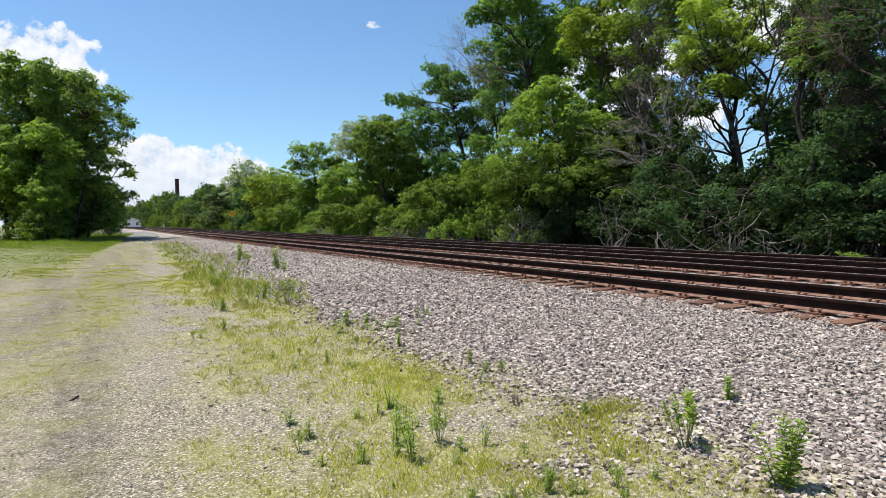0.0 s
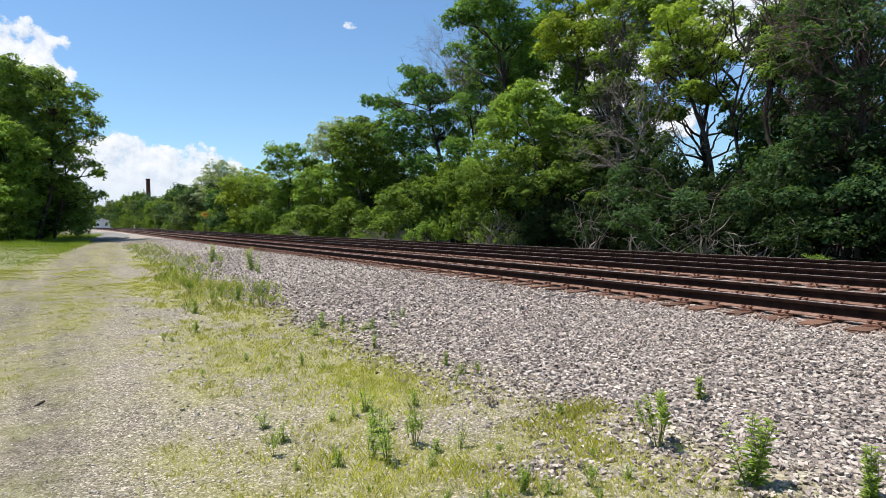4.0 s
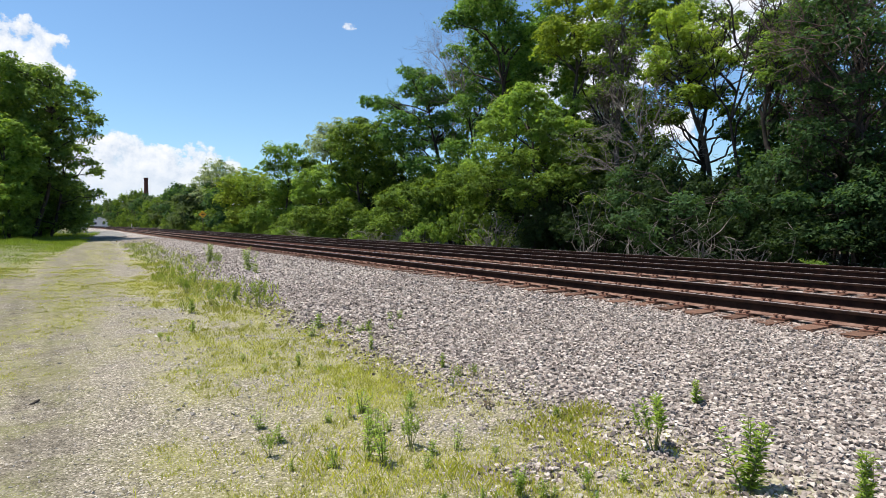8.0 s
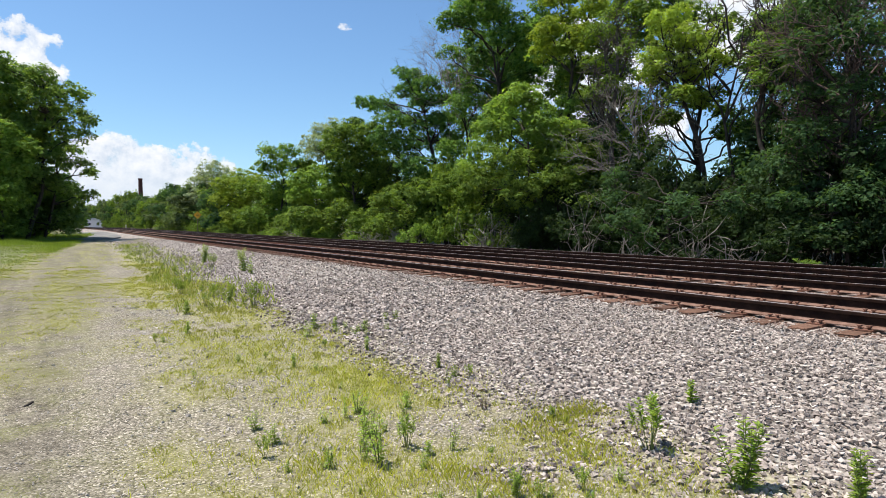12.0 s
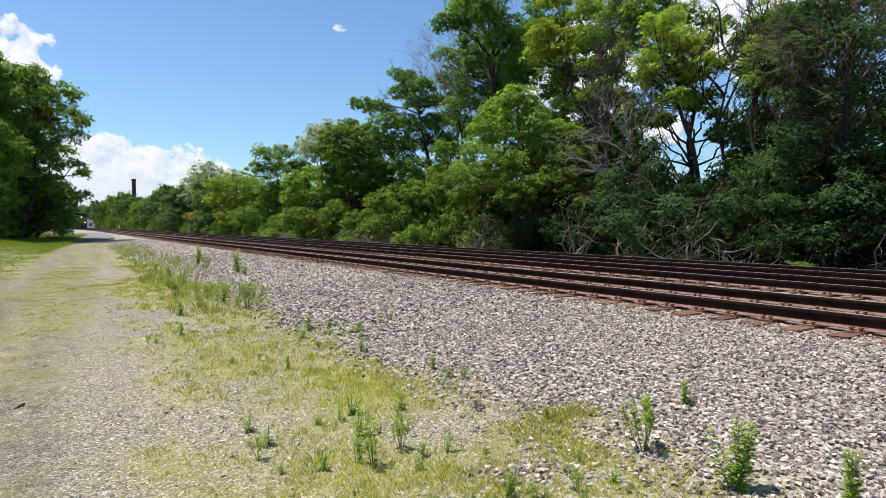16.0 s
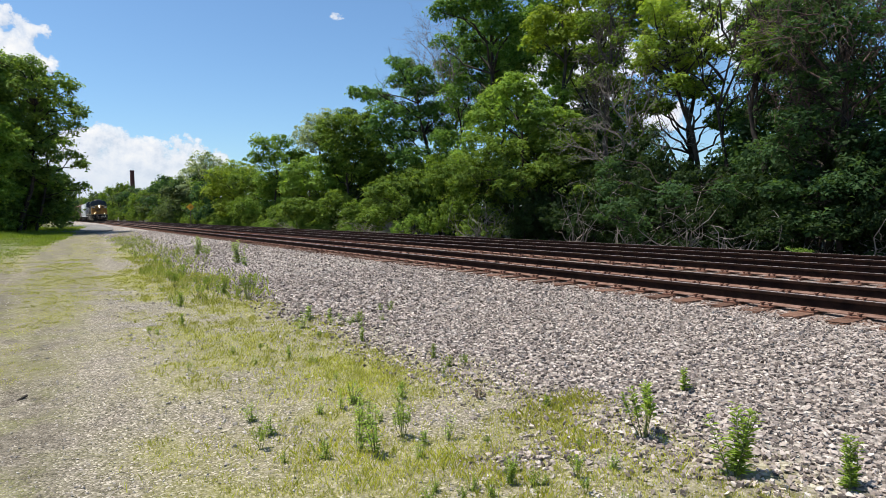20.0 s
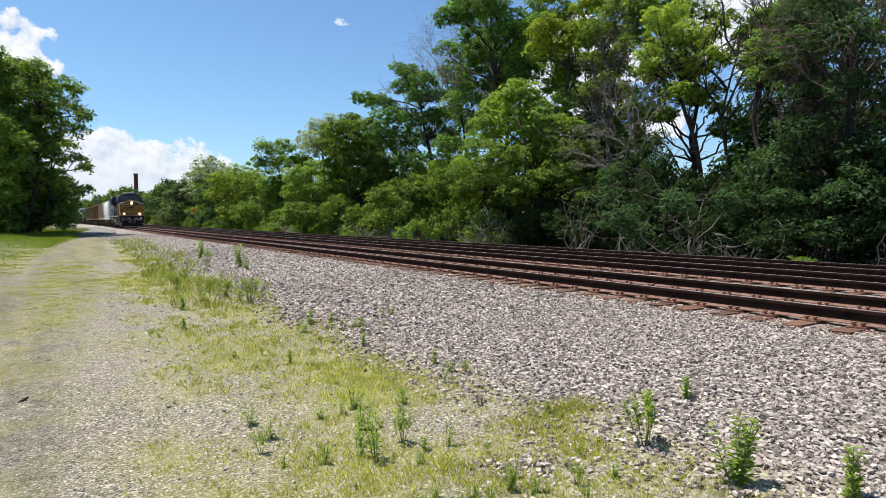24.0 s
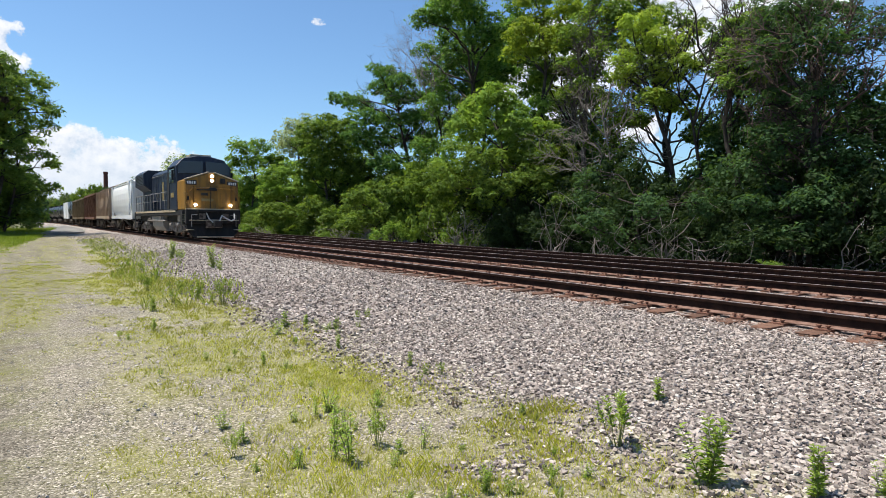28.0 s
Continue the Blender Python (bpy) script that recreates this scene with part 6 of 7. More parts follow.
def hopper(label, mat, length, ribs, sill):
    """A covered hopper wagon."""
    root = tagged(new("hopper_wagon"), label, "freight wagon", "wagons of the train")
    b = length / 2 - 0.55
    half = [(0.9, 1.0), (1.3, 1.3), (1.48, 1.7), (1.57, 2.2), (1.6, 2.7), (1.58, 3.2), (1.5, 3.65), (1.35, 4.0), (1.0, 4.3)]
    sec = half + [(-p, q) for p, q in half[::-1]]
    body = prism(bmesh.new(), sec, "y", -b + 0.6, b - 0.6, 0.05)
    for v in body.verts:       # sloped end sheets
        if v.co.z < 2.4:
            v.co.y *= 1 - 0.16 * (2.4 - v.co.z) / 1.4
    c = part("body", body, mat, root, smooth=False)
    part("roof", prism(bmesh.new(), [(-1.2, 4.28), (1.2, 4.28), (0.6, 4.46), (-0.6, 4.46)], "y", -b + 0.55, b - 0.55, 0.02), mat, root)
    for k in range(int(length // 3)):
        y = -b + 1.6 + k * (2 * b - 3.2) / max(1, int(length // 3) - 1)
        part("roof_hatch", boxed((-0.35, y - 0.45, 4.44), (0.35, y + 0.45, 4.56), 0.03), mat, root)
    for s in (-1, 1):
        part("side_sill", boxed((s * 1.5 - 0.07, -b, 1.1), (s * 1.5 + 0.07, b, 1.38), 0.01), sill, root)
        part("roof_rail", boxed((s * 1.38 - 0.04, -b + 0.5, 3.98), (s * 1.38 + 0.1, b - 0.5, 4.08)), mat, root)
        for k in range(ribs):
            y = -b + 1.0 + k * (2 * b - 2.0) / (ribs - 1)
            part("side_rib", boxed((s * 1.6 - 0.06, y - 0.05, 1.4), (s * 1.6 + 0.05, y + 0.05, 4.0), 0.01), mat, root)
        for y in (-b + 0.2, b - 0.2):
            part("ladder", ladder(s * 1.5, y, 1.1, 4.1), mat, root)
            part("corner_post", boxed((s * 1.4 - 0.05, y - 0.06, 1.1), (s * 1.4 + 0.05, y + 0.06, 3.9)), mat, root)
    for y in (-length * 0.18, length * 0.18):
        ch = prism(bmesh.new(), [(-1.1, 1.2), (1.1, 1.2), (0.4, 0.4), (-0.4, 0.4)], "y", y - 0.9, y + 0.9, 0.02)
        part("chute", ch, UNDER, root)
    part("centre_sill", boxed((-0.25, -b - 0.1, 0.75), (0.25, b + 0.1, 1.05)), UNDER, root)
    for s in (-1, 1):
        part("end_platform", boxed((-1.5, s * b - 0.25, 1.02), (1.5, s * b + 0.25, 1.12)), UNDER, root)
        bogie(root, s * (b - 1.2), 2, 1.75)
        coupler(root, s * b, s)
    return root


def ribbed(label, mat, length, top):
    """An open-topped or boxed wagon with upright side posts."""
    root = tagged(new("ribbed_wagon"), label, "freight wagon", "wagons of the train")
    b = length / 2 - 0.5
    part("body", boxed((-1.45, -b, 1.05), (1.45, b, top), 0.03), mat, root)
    part("load", boxed((-1.35, -b + 0.15, top - 0.05), (1.35, b - 0.15, top + 0.03), 0.02), UNDER, root)
    n = int(length // 1.25)
    for s in (-1, 1):
        part("top_rail", boxed((s * 1.5 - 0.08, -b, top - 0.2), (s * 1.5 + 0.08, b, top + 0.02), 0.01), mat, root)
        part("side_sill", boxed((s * 1.5 - 0.07, -b, 1.0), (s * 1.5 + 0.07, b, 1.28), 0.01), mat, root)
        for k in range(n):
            y = -b + 0.1 + k * (2 * b - 0.2) / (n - 1)
            part("side_post", boxed((s * 1.5 - 0.06, y - 0.09, 1.25), (s * 1.5 + 0.06, y + 0.09, top - 0.18), 0.01), mat, root)
        for y in (-b + 0.3, b - 0.3):
            part("ladder", ladder(s * 1.62, y, 1.0, top - 0.1), mat, root)
        bogie(root, s * (b - 1.6), 2, 1.75)
        coupler(root, s * b, s)
    part("centre_sill", boxed((-0.25, -b - 0.1, 0.75), (0.25, b + 0.1, 1.08)), UNDER, root)
    return root


def tanker(label, mat, length):
    root = tagged(new("tank_wagon"), label, "freight wagon", "wagons of the train")
    b = length / 2 - 0.6
    bm = rod(bmesh.new(), (0, -b + 0.35, 2.65), (0, b - 0.35, 2.65), 1.5, 1.5, 28)
    for s in (-1, 1):
        rod(bm, (0, s * (b - 0.35), 2.65), (0, s * (b - 0.08), 2.65), 1.5 if s > 0 else 1.5, 1.1, 28)
    part("tank", bm, mat, root, smooth=False)
    part("dome", rods(((0, 0, 4.1), (0, 0, 4.45), 0.45), sides=16), mat, root)
    part("walkway", boxed((-0.9, -1.2, 4.12), (0.9, 1.2, 4.17)), mat, root)
    for s in (-1, 1):
        for y in (-b * 0.55, 0.0, b * 0.55):
            part("tank_band", rods(((0, y + s * 0.6 - 0.03, 2.65), (0, y + s * 0.6 + 0.03, 2.65), 1.515), sides=28), mat, root)
        part("side_ladder", ladder(s * 1.5, 0, 1.1, 4.1), mat, root)
        part("saddle", boxed((-1.3, s * (b - 1.3) - 0.4, 1.0), (1.3, s * (b - 1.3) + 0.4, 1.55), 0.03), UNDER, root)
        part("stub_sill", boxed((-0.3, min(s * b, s * (b - 2.4)), 0.78), (0.3, max(s * b, s * (b - 2.4)), 1.1)), UNDER, root)
        bogie(root, s * (b - 1.3), 2, 1.75)
        coupler(root, s * b, s)
    return root


def boxcar(label, mat, length):
    root = tagged(new("box_wagon"), label, "freight wagon", "wagons of the train")
    b = length / 2 - 0.5
    part("body", boxed((-1.48, -b, 1.05), (1.48, b, 4.3), 0.04), mat, root)
    part("roof", prism(bmesh.new(), [(-1.52, 4.28), (1.52, 4.28), (0, 4.5)], "y", -b - 0.02, b + 0.02), mat, root)
    for s in (-1, 1):
        part("door", boxed((s * 1.5 - 0.04, -1.5, 1.15), (s * 1.5 + 0.05, 1.5, 4.1), 0.01), mat, root)
        for k in range(12):
            y = -b + 0.3 + k * (2 * b - 0.6) / 11
            part("side_post", boxed((s * 1.48 - 0.02, y - 0.05, 1.1), (s * 1.48 + 0.04, y + 0.05, 4.25)), mat, root)
        bogie(root, s * (b - 1.6), 2, 1.75)
        coupler(root, s * b, s)
    part("centre_sill", boxed((-0.25, -b - 0.1, 0.75), (0.25, b + 0.1, 1.08)), UNDER, root)
    return root


# each with its middle's distance behind the headlight
TRAIN = [(locomotive(), 10.3)]
raise_body(TRAIN[0][0], 1.08)
TRAIN.append((hopper("white covered hopper wagon with grimy lower edge", WHITE, 14.4, 2, WHITE), 25.4))
TRAIN.append((hopper("tan weathered covered hopper wagon with side ribs", TAN, 14.0, 10, TAN), 40.6))
brown = ribbed("rusty brown ribbed wagon with side posts", BROWN, 16.0, 4.2)
TRAIN.append((brown, 55.7))
olive = ribbed("dull olive-brown ribbed wagon", OLIVE, 12.0, 4.1)
TRAIN.append((olive, 69.8))
TRAIN.append((copy_thing(olive, pose(0, 0, 0)), 82.0))
TRAIN.append((boxcar("white boxed wagon between dark wagons", WHITE, 14.0), 107.0))
for car, behind in TRAIN[1:3]:
    raise_body(car, 1.05)
tank = tanker("black cylindrical tank wagon", TANK, 16.0)
TRAIN.append((tank, 93.0 + 0.4))
for k in range(11):
    TRAIN.append((copy_thing(tank, pose(0, 0, 0)), 122.4 + 16.2 * k))


# ---- fittings along the line and far things ----
def warning_sign():
    root = tagged(new("warning_sign"), "yellow diamond warning sign on a dark post", "sign")
    part("post", boxed((-0.05, 0.0, -0.3), (0.05, 0.1, 3.1), 0.01), WOODPOST, root)
    d = boxed((-0.44, -0.03, -0.44), (0.44, 0.0, 0.44), 0.01)
    bmesh.ops.rotate(d, verts=d.verts, cent=(0, 0, 0), matrix=Matrix.Rotation(radians(45), 3, "Y"))
    pl = part("plate", d, ORANGE, root, at=pose(0, 0, 2.85))
    part("symbol_bar", boxed((-0.25, -0.045, -0.06), (0.25, -0.034, 0.06)), BLACK, pl, at=pose(0, 0, 0))
    x, y = 18.4, 101.2
    root.matrix_basis = pose(x, y, height(x, y), 0, 0, -8)


def white_post():
    root = tagged(new("marker_post"), "short white marker post beside the far track", "post")
    part("post", boxed((-0.14, -0.1, -0.2), (0.14, 0.1, 1.5), 0.02), POST, root)
    part("cap", boxed((-0.17, -0.13, 1.5), (0.17, 0.13, 1.58), 0.02), POST, root)
    root.matrix_basis = pose(19.6 + float(bend(215)), 215, height(19.6 + float(bend(215)), 215))


def chimney():
    root = tagged(new("factory_chimney"), "tall dark red brick factory chimney in the distance", "chimney")
    part("shaft", rod(bmesh.new(), (0, 0, -1), (0, 0, 49.5), 2.5, 1.95, 24), BRICK, root)
    part("rim", rod(bmesh.new(), (0, 0, 48.6), (0, 0, 50.2), 2.2, 2.2, 24), BRICK, root)
    root.matrix_basis = pose(71, 700, 0)
    pole = tagged(new("lattice_mast"), "thin distant mast with short crossbars", "mast")
    part("shaft", rods(((0, 0, 0), (0, 0, 34), 0.35)), WOODPOST, pole)
    for z in (31, 33):
        part("crossbar", boxed((-2.2, -0.2, z), (2.2, 0.2, z + 0.5)), WOODPOST, pole)
    pole.matrix_basis = pose(62.5, 690, 0)


def far_building():
    root = tagged(new("white_shed"), "low white shed far along the line", "building")
    part("wall", boxed((-3.8, -4, -1), (3.8, 4, 4.0)), WHITE, root)
    part("roof", prism(bmesh.new(), [(-4.0, 3.9), (4.0, 3.9), (0, 5.2)], "y", -4.3, 4.3), POST, root)
    for k in range(2):
        part("window", boxed((-2.4 + k * 3.6, -4.06, 1.4), (-1.4 + k * 3.6, -3.9, 2.6)), GLASS, root)
    root.matrix_basis = pose(13.6, 352, height(13.6, 352))


warning_sign(), white_post(), chimney(), far_building()


# ---- weeds, grass and litter ----
def lance_leaves(stem, n, length, width, rng, lo=0.15, up=0.5):
    """Narrow leaves along a stem path."""
    vs, fs = [], []
    for k in range(n):
        t = lo + (1 - lo) * (k + rng.uniform(0, 1)) / n
        i = min(len(stem) - 2, int(t * (len(stem) - 1)))
        w = t * (len(stem) - 1) - i
        p = stem[i] * (1 - w) + stem[i + 1] * w
        a = rng.uniform(0, 2 * np.pi)
        L = length * rng.uniform(0.6, 1.2) * (1.15 - 0.6 * t)
        out = np.array([math.cos(a), math.sin(a), 0])
        side = np.array([-math.sin(a), math.cos(a), 0])
        lift = up * rng.uniform(0.5, 1.4)
        mid = p + out * L * 0.5 + np.array([0, 0, L * lift * 0.6])
        tip = p + out * L + np.array([0, 0, L * lift * 0.7])
        b = len(vs)
        vs += [p, mid + side * width, tip, mid - side * width]
        fs.append((b, b + 1, b + 2, b + 3))
    return np.array(vs), np.array(fs)


def weed(seed, h, stems, leaves, length, width, lo=0.15, up=0.5, spread=0.25):
    rng = np.random.default_rng(seed)
    limbs = Limbs()
    vs, fs, base = [], [], 0
    for s in range(stems):
        a = rng.uniform(0, 2 * np.pi)
        r = spread * h * rng.uniform(0.2, 1.0) * (s > 0)
        e = np.array([math.cos(a) * r, math.sin(a) * r, h * rng.uniform(0.75, 1.0) if s else h])
        p = crooked((0.15 * e[0], 0.15 * e[1], -0.02), e, rng, 0.12, 6)
        limbs.add(p, np.linspace(0.0042, 0.0015, 6) * (0.6 + h), 4)
        v, f = lance_leaves(p, leaves, length, width, rng, lo, up)
        vs.append(v), fs.append(f + base)
        base += len(v)
    root = tagged(new("weed_plant"), "upright green weed growing in the stones", "weed", "weeds at the ballast's edge")
    part("stem", limbs.mesh("stem", STEM), None, root)
    part("foliage", mesh_of("foliage", np.concatenate(vs), np.concatenate(fs), (WEED,)), None, root)
    return root


STEM = rusty("weed_stem", (0.14, 0.16, 0.045), (0.24, 0.25, 0.09), 0.8, 0.0, 8.0)
spike = weed(1, 0.43, 7, 46, 0.08, 0.009, 0.05, 0.45, 0.36)
bunch = weed(2, 0.37, 9, 34, 0.062, 0.0075, 0.52, 0.6, 0.42)
small = weed(3, 0.2, 4, 24, 0.06, 0.011, 0.08, 0.4, 0.4)
tuft = weed(4, 0.24, 7, 20, 0.055, 0.0085, 0.06, 0.35, 0.7)
stalk = weed(6, 0.34, 4, 22, 0.055, 0.009, 0.12, 0.4, 0.45)


def put_weed(ob, x, y, s, turn, first=False):
    m = pose(x, y, height(x, y), 0, 0, turn) @ Matrix.Scale(s, 4)
    if first:
        ob.matrix_basis = m
        return ob
    c = copy_thing(ob, m)
    c.matrix_basis = m
    return c


put_weed(spike, 3.23, 1.84, 1.0, 0, True)
put_weed(bunch, 3.27, 2.49, 1.0, 0, True)
put_weed(small, 4.35, 2.91, 1.0, 0, True)
put_weed(tuft, 1.87, 3.85, 0.8, 0, True)
put_weed(stalk, 1.69, 3.36, 0.95, 0, True)
for x, y, s, turn in ((1.69, 3.60, 0.9, 200), (1.6, 3.45, 0.6, 90), (1.85, 4.3, 0.5, 30), (2.3, 4.1, 0.5, 300), (2.2, 3.3, 0.55, 140), (3.02, 4.6, 0.5, 60)):
    put_weed(stalk, x, y, s, turn)
for x, y, s, turn in ((3.56, 1.38, 0.72, 60), (3.85, 1.15, 0.55, 300), (4.73, 18.62, 1.72, 221), (4.53, 23.77, 1.72, 84), (2.72, 11.95, 0.93, 25), (3.07, 6.44, 0.42, 286), (3.30, 5.18, 0.39, 95), (2.06, 6.14, 0.37, 110), (2.09, 2.49, 0.33, 320)):
    put_weed(spike, x, y, s, turn)
for x, y, s, turn in ((2.88, 10.72, 1.25, 340), (4.28, 21.18, 1.32, 175), (3.35, 4.69, 0.36, 120), (1.97, 3.50, 0.62, 56), (1.10, 3.89, 0.41, 120), (2.44, 2.31, 0.36, 80)):
    put_weed(bunch, x, y, s, turn)
for x, y, s, turn in ((4.69, 17.68, 1.52, 305), (1.76, 10.89, 1.28, 220), (1.46, 8.96, 0.89, 234), (3.07, 8.16, 1.16, 16), (3.33, 8.05, 0.83, 254), (4.14, 8.05, 0.70, 150), (4.30, 7.94, 0.79, 304), (3.26, 4.80, 0.56, 305), (1.58, 6.61, 0.50, 130), (3.17, 3.33, 0.57, 55), (2.04, 3.31, 0.50, 350), (1.06, 8.26, 0.44, 300)):
    put_weed(small, x, y, s, turn)
for x, y, s, turn in ((2.78, 7.68, 0.93, 285), (1.98, 4.35, 0.8, 160), (1.67, 4.30, 0.44, 114), (1.88, 2.55, 0.35, 225), (2.19, 2.39, 0.42, 275), (3.21, 3.22, 0.26, 230), (1.89, 3.13, 0.43, 280), (1.15, 3.56, 0.31, 40), (1.84, 13.40, 0.63, 10), (2.61, 15.61, 0.85, 255)):
    put_weed(tuft, x, y, s, turn)
dry = copy_thing(tuft, pose(2.95, 3.9, height(2.95, 3.9)) @ Matrix.Scale(0.45, 4))
dry.matrix_basis = pose(2.95, 3.9, height(2.95, 3.9)) @ Matrix.Scale(0.45, 4)
tagged(dry, "withered brown weed at the ballast's edge")
for o in dry.children:
    if o.name.startswith("foliage"):
        o.data = o.data.copy()
        o.data.materials[0] = LEAF_DRY
wr = random.Random(9)
for k in range(14):
    put_weed(tuft, wr.uniform(1.2, 2.9), wr.uniform(2.0, 7.0), wr.uniform(0.3, 0.65), wr.uniform(0, 360))
for k in range(30):
    x, y = wr.uniform(0.9, 3.1), 1.9 + 8 * wr.random() ** 1.5
    put_weed(wr.choice((small, tuft, tuft, bunch)), x, y, wr.uniform(0.14, 0.3), wr.uniform(0, 360))
for k in range(40):
    y = 11 + 34 * wr.random() ** 1.2
    x = 2.0 + 0.035 * (y - 11) + wr.uniform(0, 1.5)
    put_weed(wr.choice((stalk, bunch, tuft, tuft)), x, y, wr.uniform(0.4, 0.85), wr.uniform(0, 360))
for k in range(9):
    put_weed(tuft, 3.2 + wr.uniform(0, 0.7), 7.2 + wr.uniform(0, 1.2), wr.uniform(0.4, 0.6), wr.uniform(0, 360))


def blades(n, x, y, h, w, rng):
    """Grass blades as bent slivers."""
    z = land(x, y) - 0.005
    a = rng.uniform(0, 2 * np.pi, n)
    lean = rng.uniform(0.1, 0.8, n) * h
    side = np.stack([np.cos(a), np.sin(a), np.zeros(n)], -1) * w[:, None]
    out = np.stack([-np.sin(a), np.cos(a), np.zeros(n)], -1)
    p = np.stack([x, y, z], -1)
    mid = p + out * (lean * 0.35)[:, None] + np.array([0, 0, 1.0]) * (h * 0.6)[:, None]
    tip = p + out * lean[:, None] + np.array([0, 0, 1.0]) * h[:, None]
    v = np.stack([p - side, p + side, mid + side * 0.6, tip, mid - side * 0.6], 1).reshape(-1, 3)
    f = np.arange(n * 5).reshape(-1, 5)
    return v, f


def patchy(x, y):
    return 0.5 * wobble(x, y, 0.9) + 0.5 * wobble(1.7 * x + 4, 1.1 * y + 2, 1.6)


def slivers(n, x, y, h, w, rng):
    """Short grass: one narrow triangle a blade."""
    a = rng.uniform(0, 2 * np.pi, n)
    p = np.stack([x, y, land(x, y) - 0.004], -1)
    side = np.stack([np.cos(a), np.sin(a), np.zeros(n)], -1) * w[:, None]
    tip = p + np.stack([np.cos(a * 3.1), np.sin(a * 3.1), np.zeros(n)], -1) * (h * rng.uniform(0.2, 1.1, n))[:, None] + np.array([0, 0, 1.0]) * h[:, None]
    return np.stack([p - side, p + side, tip], 1).reshape(-1, 3), np.arange(n * 3).reshape(-1, 3)


def grass():
    rng = np.random.default_rng(12)
    # tufts of a dozen blades each
    n = 30000
    x = rng.uniform(-2.4, 3.8, n)
    y = 1.3 + 24 * rng.uniform(0, 1, n) ** 1.8
    keep = (cover(x, y) > rng.uniform(0.35, 1.05, n)) & (x < 3.2 + 0.35 * wobble(x, y))
    x, y = x[keep], y[keep]
    bx, by = rng.uniform(-2.4, 3.4, 5000), rng.uniform(-4.0, 1.3, 5000)
    keep = cover(bx, by) > rng.uniform(0.35, 1.05, 5000)
    x, y = np.concatenate([x, bx[keep]]), np.concatenate([y, by[keep]])
    tall = rng.uniform(0.5, 1.0, len(x)) * (1 + 1.2 * (rng.uniform(0, 1, len(x)) > 0.93))
    x, y, tall = (np.repeat(c, 13) for c in (x, y, tall))
    n = len(x)
    r = rng.uniform(0.0, 0.05, n) * (1 + y / 12)
    a = rng.uniform(0, 2 * np.pi, n)
    x, y = x + r * np.cos(a), y + r * np.sin(a)
    h = tall * rng.uniform(0.014, 0.056, n) * (1 + y / 40) * np.interp(x - (ROAD_C + ROAD_K * y), (1.0, 2.0), (0.4, 1.0))
    v, f = slivers(n, x, y, h, 0.0018 + 0.0004 * np.abs(y), rng)
    tagged(part("verge_grass", mesh_of("verge_grass", v, f, (GRASS,)), None), "short dry yellow-green grass on the verge", "grass", kind="stuff")
    n = 14000
    x = rng.uniform(-2.0, 5.0, n)
    y = 22 + 40 * rng.uniform(0, 1, n)
    x = x + 0.03 * (y - 22)
    keep = cover(x, y) > rng.uniform(0.35, 1.0, n)
    x, y = x[keep], y[keep]
    n = len(x)
    v, f = slivers(n, x, y, rng.uniform(0.02, 0.07, n), rng.uniform(0.008, 0.02, n), rng)
    tagged(part("far_verge_grass", mesh_of("far_verge_grass", v, f, (GRASS,)), None), "short dry grass along the dirt road", "grass", kind="stuff")
    n = 5000
    y = 11 + 38 * rng.uniform(0, 1, n) ** 1.2
    x = 1.9 + 0.033 * (y - 11) + 1.9 * rng.uniform(0, 1, n) ** 1.3 + 0.25 * np.sin(y)
    keep = patchy(x, y) > rng.uniform(-0.8, 0.7, n)
    x, y = x[keep], y[keep]
    n = len(x)
    v, f = blades(n, x, y, rng.uniform(0.04, 0.22, n), rng.uniform(0.004, 0.010, n), rng)
    tagged(part("tall_grass", mesh_of("tall_grass", v, f, (MEADOW,)), None), "tall fresh green grass along the ballast's edge", "grass", kind="stuff")
    # thick young grass in drifts between the stones: middle, spread, blades
    drifts = ((3.25, 3.3, 0.3, 0.26, 2600), (2.85, 2.6, 0.32, 0.28, 3400), (2.45, 4.95, 0.5, 0.42, 3600), (1.8, 3.0, 0.45, 0.4, 2200), (2.3, 2.45, 0.3, 0.25, 1500), (1.3, 3.5, 0.4, 0.5, 1600), (2.0, 6.6, 0.5, 0.8, 1800))
    x = np.concatenate([cx + rng.normal(0, sx, n) for cx, cy, sx, sy, n in drifts])
    y = np.concatenate([cy + rng.normal(0, sy, n) for cx, cy, sx, sy, n in drifts])
    keep = (vnoise(5 * x, 5 * y, 21) > rng.uniform(0.15, 0.75, len(x))) & (x < 3.6 + 0.2 * wobble(x, y))
    x, y = x[keep], y[keep]
    n = len(x)
    v, f = blades(n, x, y, rng.uniform(0.02, 0.06, n) * (0.5 + 1.0 * vnoise(3 * x, 3 * y, 22)), rng.uniform(0.0014, 0.003, n), rng)
    tagged(part("fringe_grass", mesh_of("fringe_grass", v, f, (TALL_GRASS,)), None), "fresh yellow-green grass drifts by the stones", "grass", kind="stuff")
    n = 52000
    y = 20 + 70 * rng.uniform(0, 1, n) ** 0.85
    x = (ROAD_C + ROAD_K * y) - 1.4 - 0.8 * rng.uniform(0, 1, n) - 9 * rng.uniform(0, 1, n) ** 1.3
    keep = cover(x, y) > rng.uniform(0.3, 0.8, n)
    x, y = x[keep], y[keep]
    n = len(x)
    h = rng.uniform(0.05, 0.2, n) * np.clip((y - 34) / 16, 0.25, 2.4) * (0.5 + 1.3 * vnoise(0.6 * x, 0.4 * y, 7))
    v, f = slivers(n, x, y, h, rng.uniform(0.01, 0.024, n), rng)
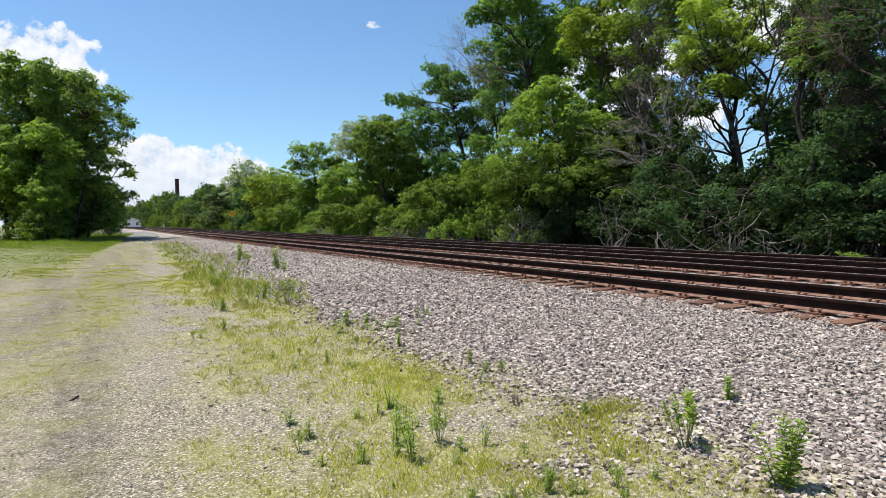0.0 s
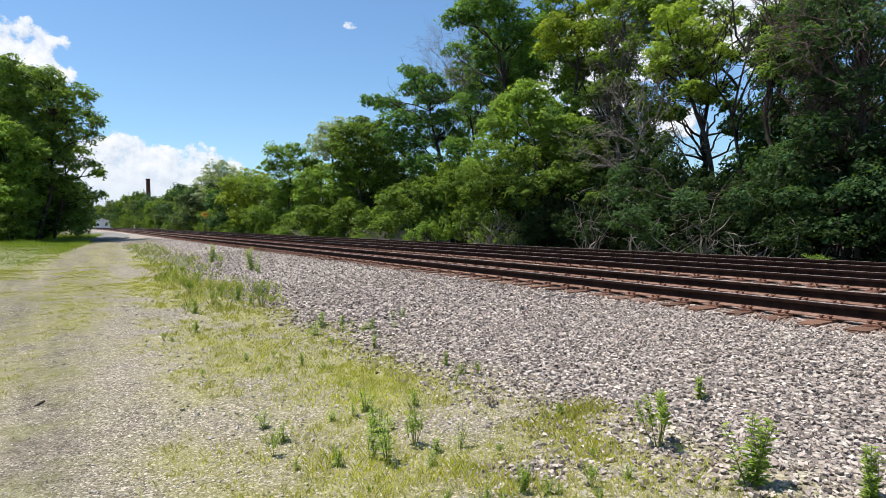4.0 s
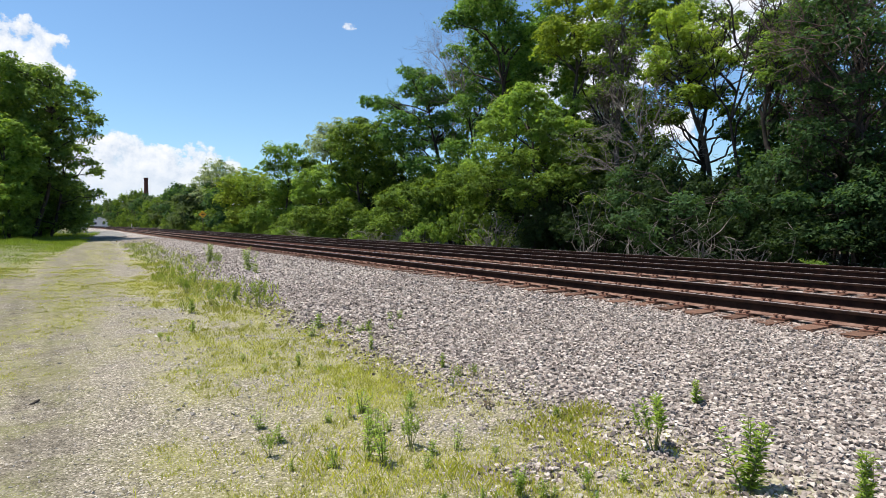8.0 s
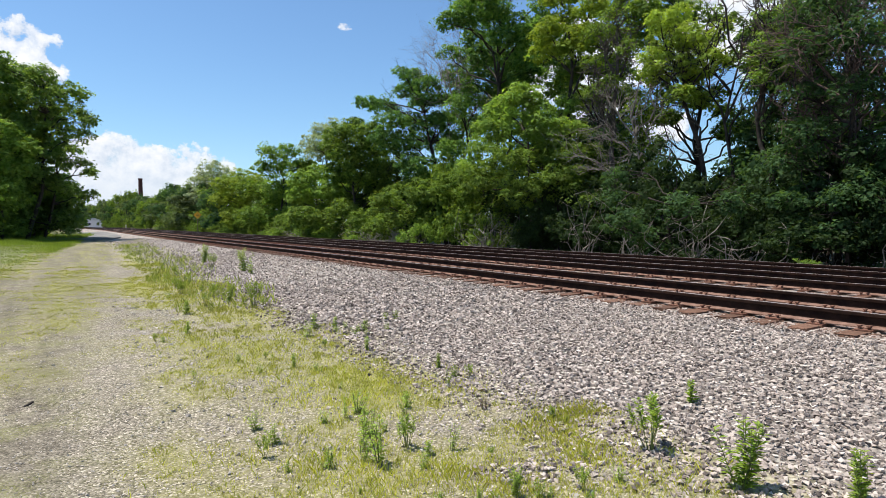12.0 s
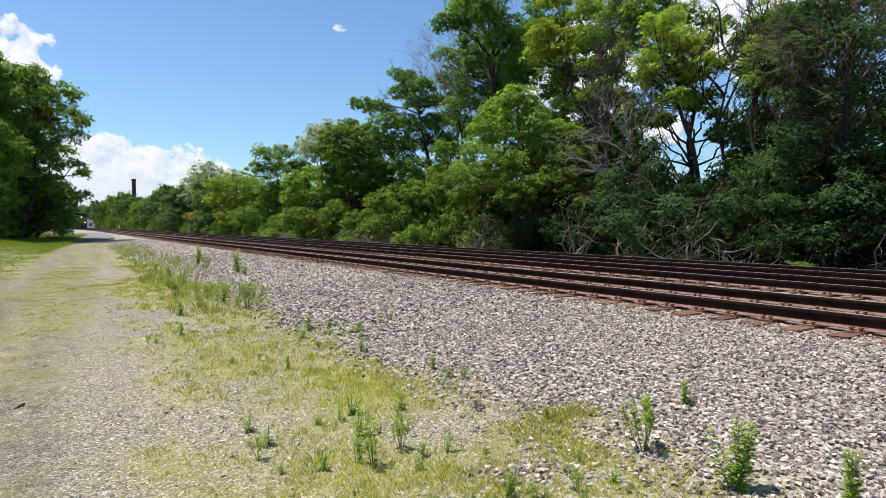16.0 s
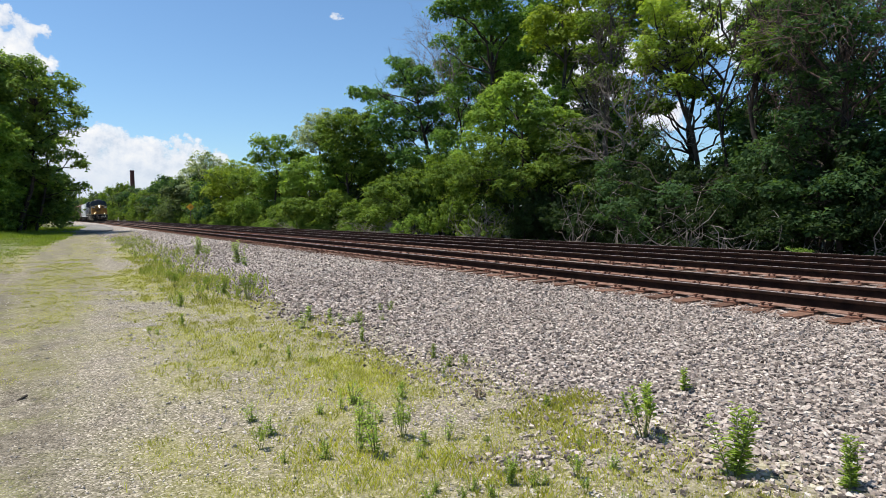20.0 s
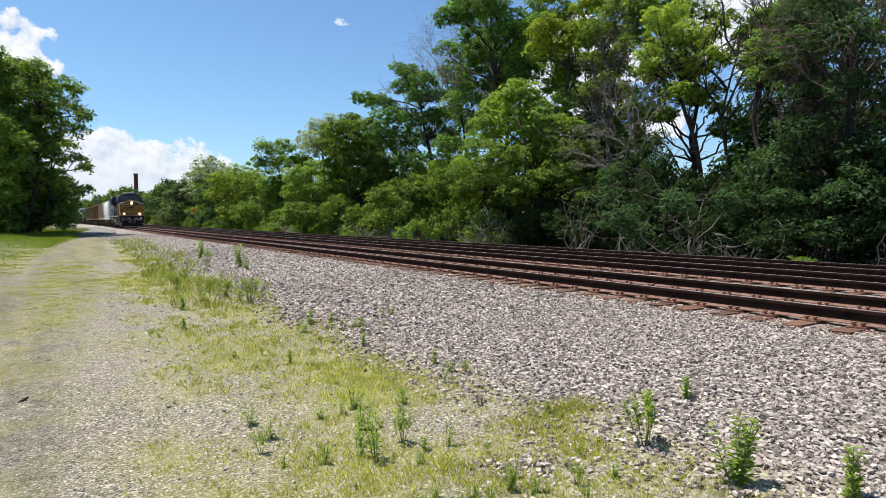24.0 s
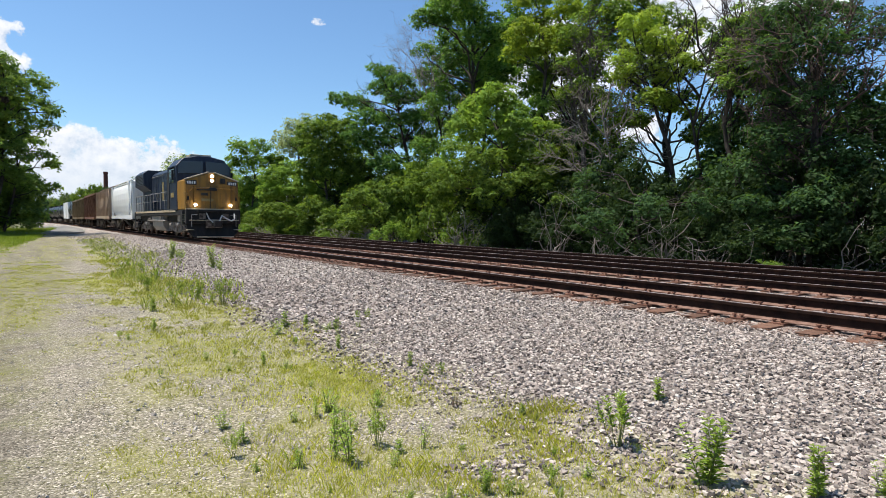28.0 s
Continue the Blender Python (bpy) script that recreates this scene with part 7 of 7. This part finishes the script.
    tagged(part("roadside_grass", mesh_of("roadside_grass", v, f, (GRASS_LUSH,)), None), "lush green grass beside the dirt road", "grass", kind="stuff")


grass()


def deadwood(x, y, h, wide, n, seed, label):
    """A heap of bare grey twigs."""
    rng = np.random.default_rng(seed)
    limbs = Limbs()
    for k in range(n):
        a = np.array([rng.normal(0, wide * 0.3), rng.normal(0, wide * 0.3), 0])
        b = np.array([rng.normal(0, wide), rng.normal(0, wide), h * rng.uniform(0.3, 1.0)])
        p = crooked(a, b, rng, 0.5, 7)
        limbs.add(p, np.linspace(0.03, 0.008, 7), 4)
        for q in p[3:]:
            limbs.add(crooked(q, q + rng.normal(0, 0.35, 3) + np.array([0, 0, -0.1]), rng, 0.4, 4), np.linspace(0.012, 0.005, 4), 3)
    root = tagged(new("dead_brush"), label, "dead brush", "dead wood at the trees' foot")
    part("branchwork", limbs.mesh("branchwork", TWIG_GREY), None, root)
    root.matrix_basis = pose(x, y, height(x, y))


def bark_scrap():
    bm = boxed((-0.04, -0.012, 0.0), (0.04, 0.014, 0.018), 0.005)
    for v in bm.verts:
        v.co.z += 0.02 * math.sin(30 * v.co.x)
    ob = part("bark_scrap", bm, BARK)
    tagged(ob, "dark curled scrap of bark on the dirt road", "bark")
    ob.matrix_basis = pose(-0.29, 6.2, height(-0.29, 6.2), 0, 8, 30)


bark_scrap()
for k, (x, y, h, w, n) in enumerate(((21.5, 12.5, 1.4, 0.9, 12), (21.6, 10.8, 2.4, 0.6, 4), (21.6, 14.5, 3.6, 0.9, 14), (21.5, 17.5, 3.2, 0.8, 14), (21.0, 27.5, 2.6, 0.9, 24), (20.6, 38.5, 1.5, 1.2, 26), (20.7, 43, 1.3, 1.0, 20), (22.6, 8.0, 2.4, 1.0, 8), (21.6, 20.5, 3.6, 0.9, 14), (22.0, 16.0, 1.2, 1.0, 12), (20.8, 58, 1.6, 1.5, 18))):
    deadwood(x, y, h, w, n, 70 + k, "tangle of bare grey branches under the trees")


# ---- the railway tracks' pieces ----
track(0, *TRACKS[0], (1.0, 34.0))
track(1, *TRACKS[1], (4.0, 24.0))
track(2, *TRACKS[2], (6.0, 22.0))

# ---- what moves ----
SPEED, LAST = 14.5, 34.7      # metres a second; where the headlight is at the end


def motions():
    for car, behind in TRAIN:
        rows = []
        for k in range(15):
            t = 2.0 * k
            y = LAST + SPEED * (28.0 - t) + behind
            rows.append((t, pose(TRACKS[0][0] + float(bend(y)), y, TRACKS[0][1], 0, 0, heading(y))))
        walk(car, rows)


motions()
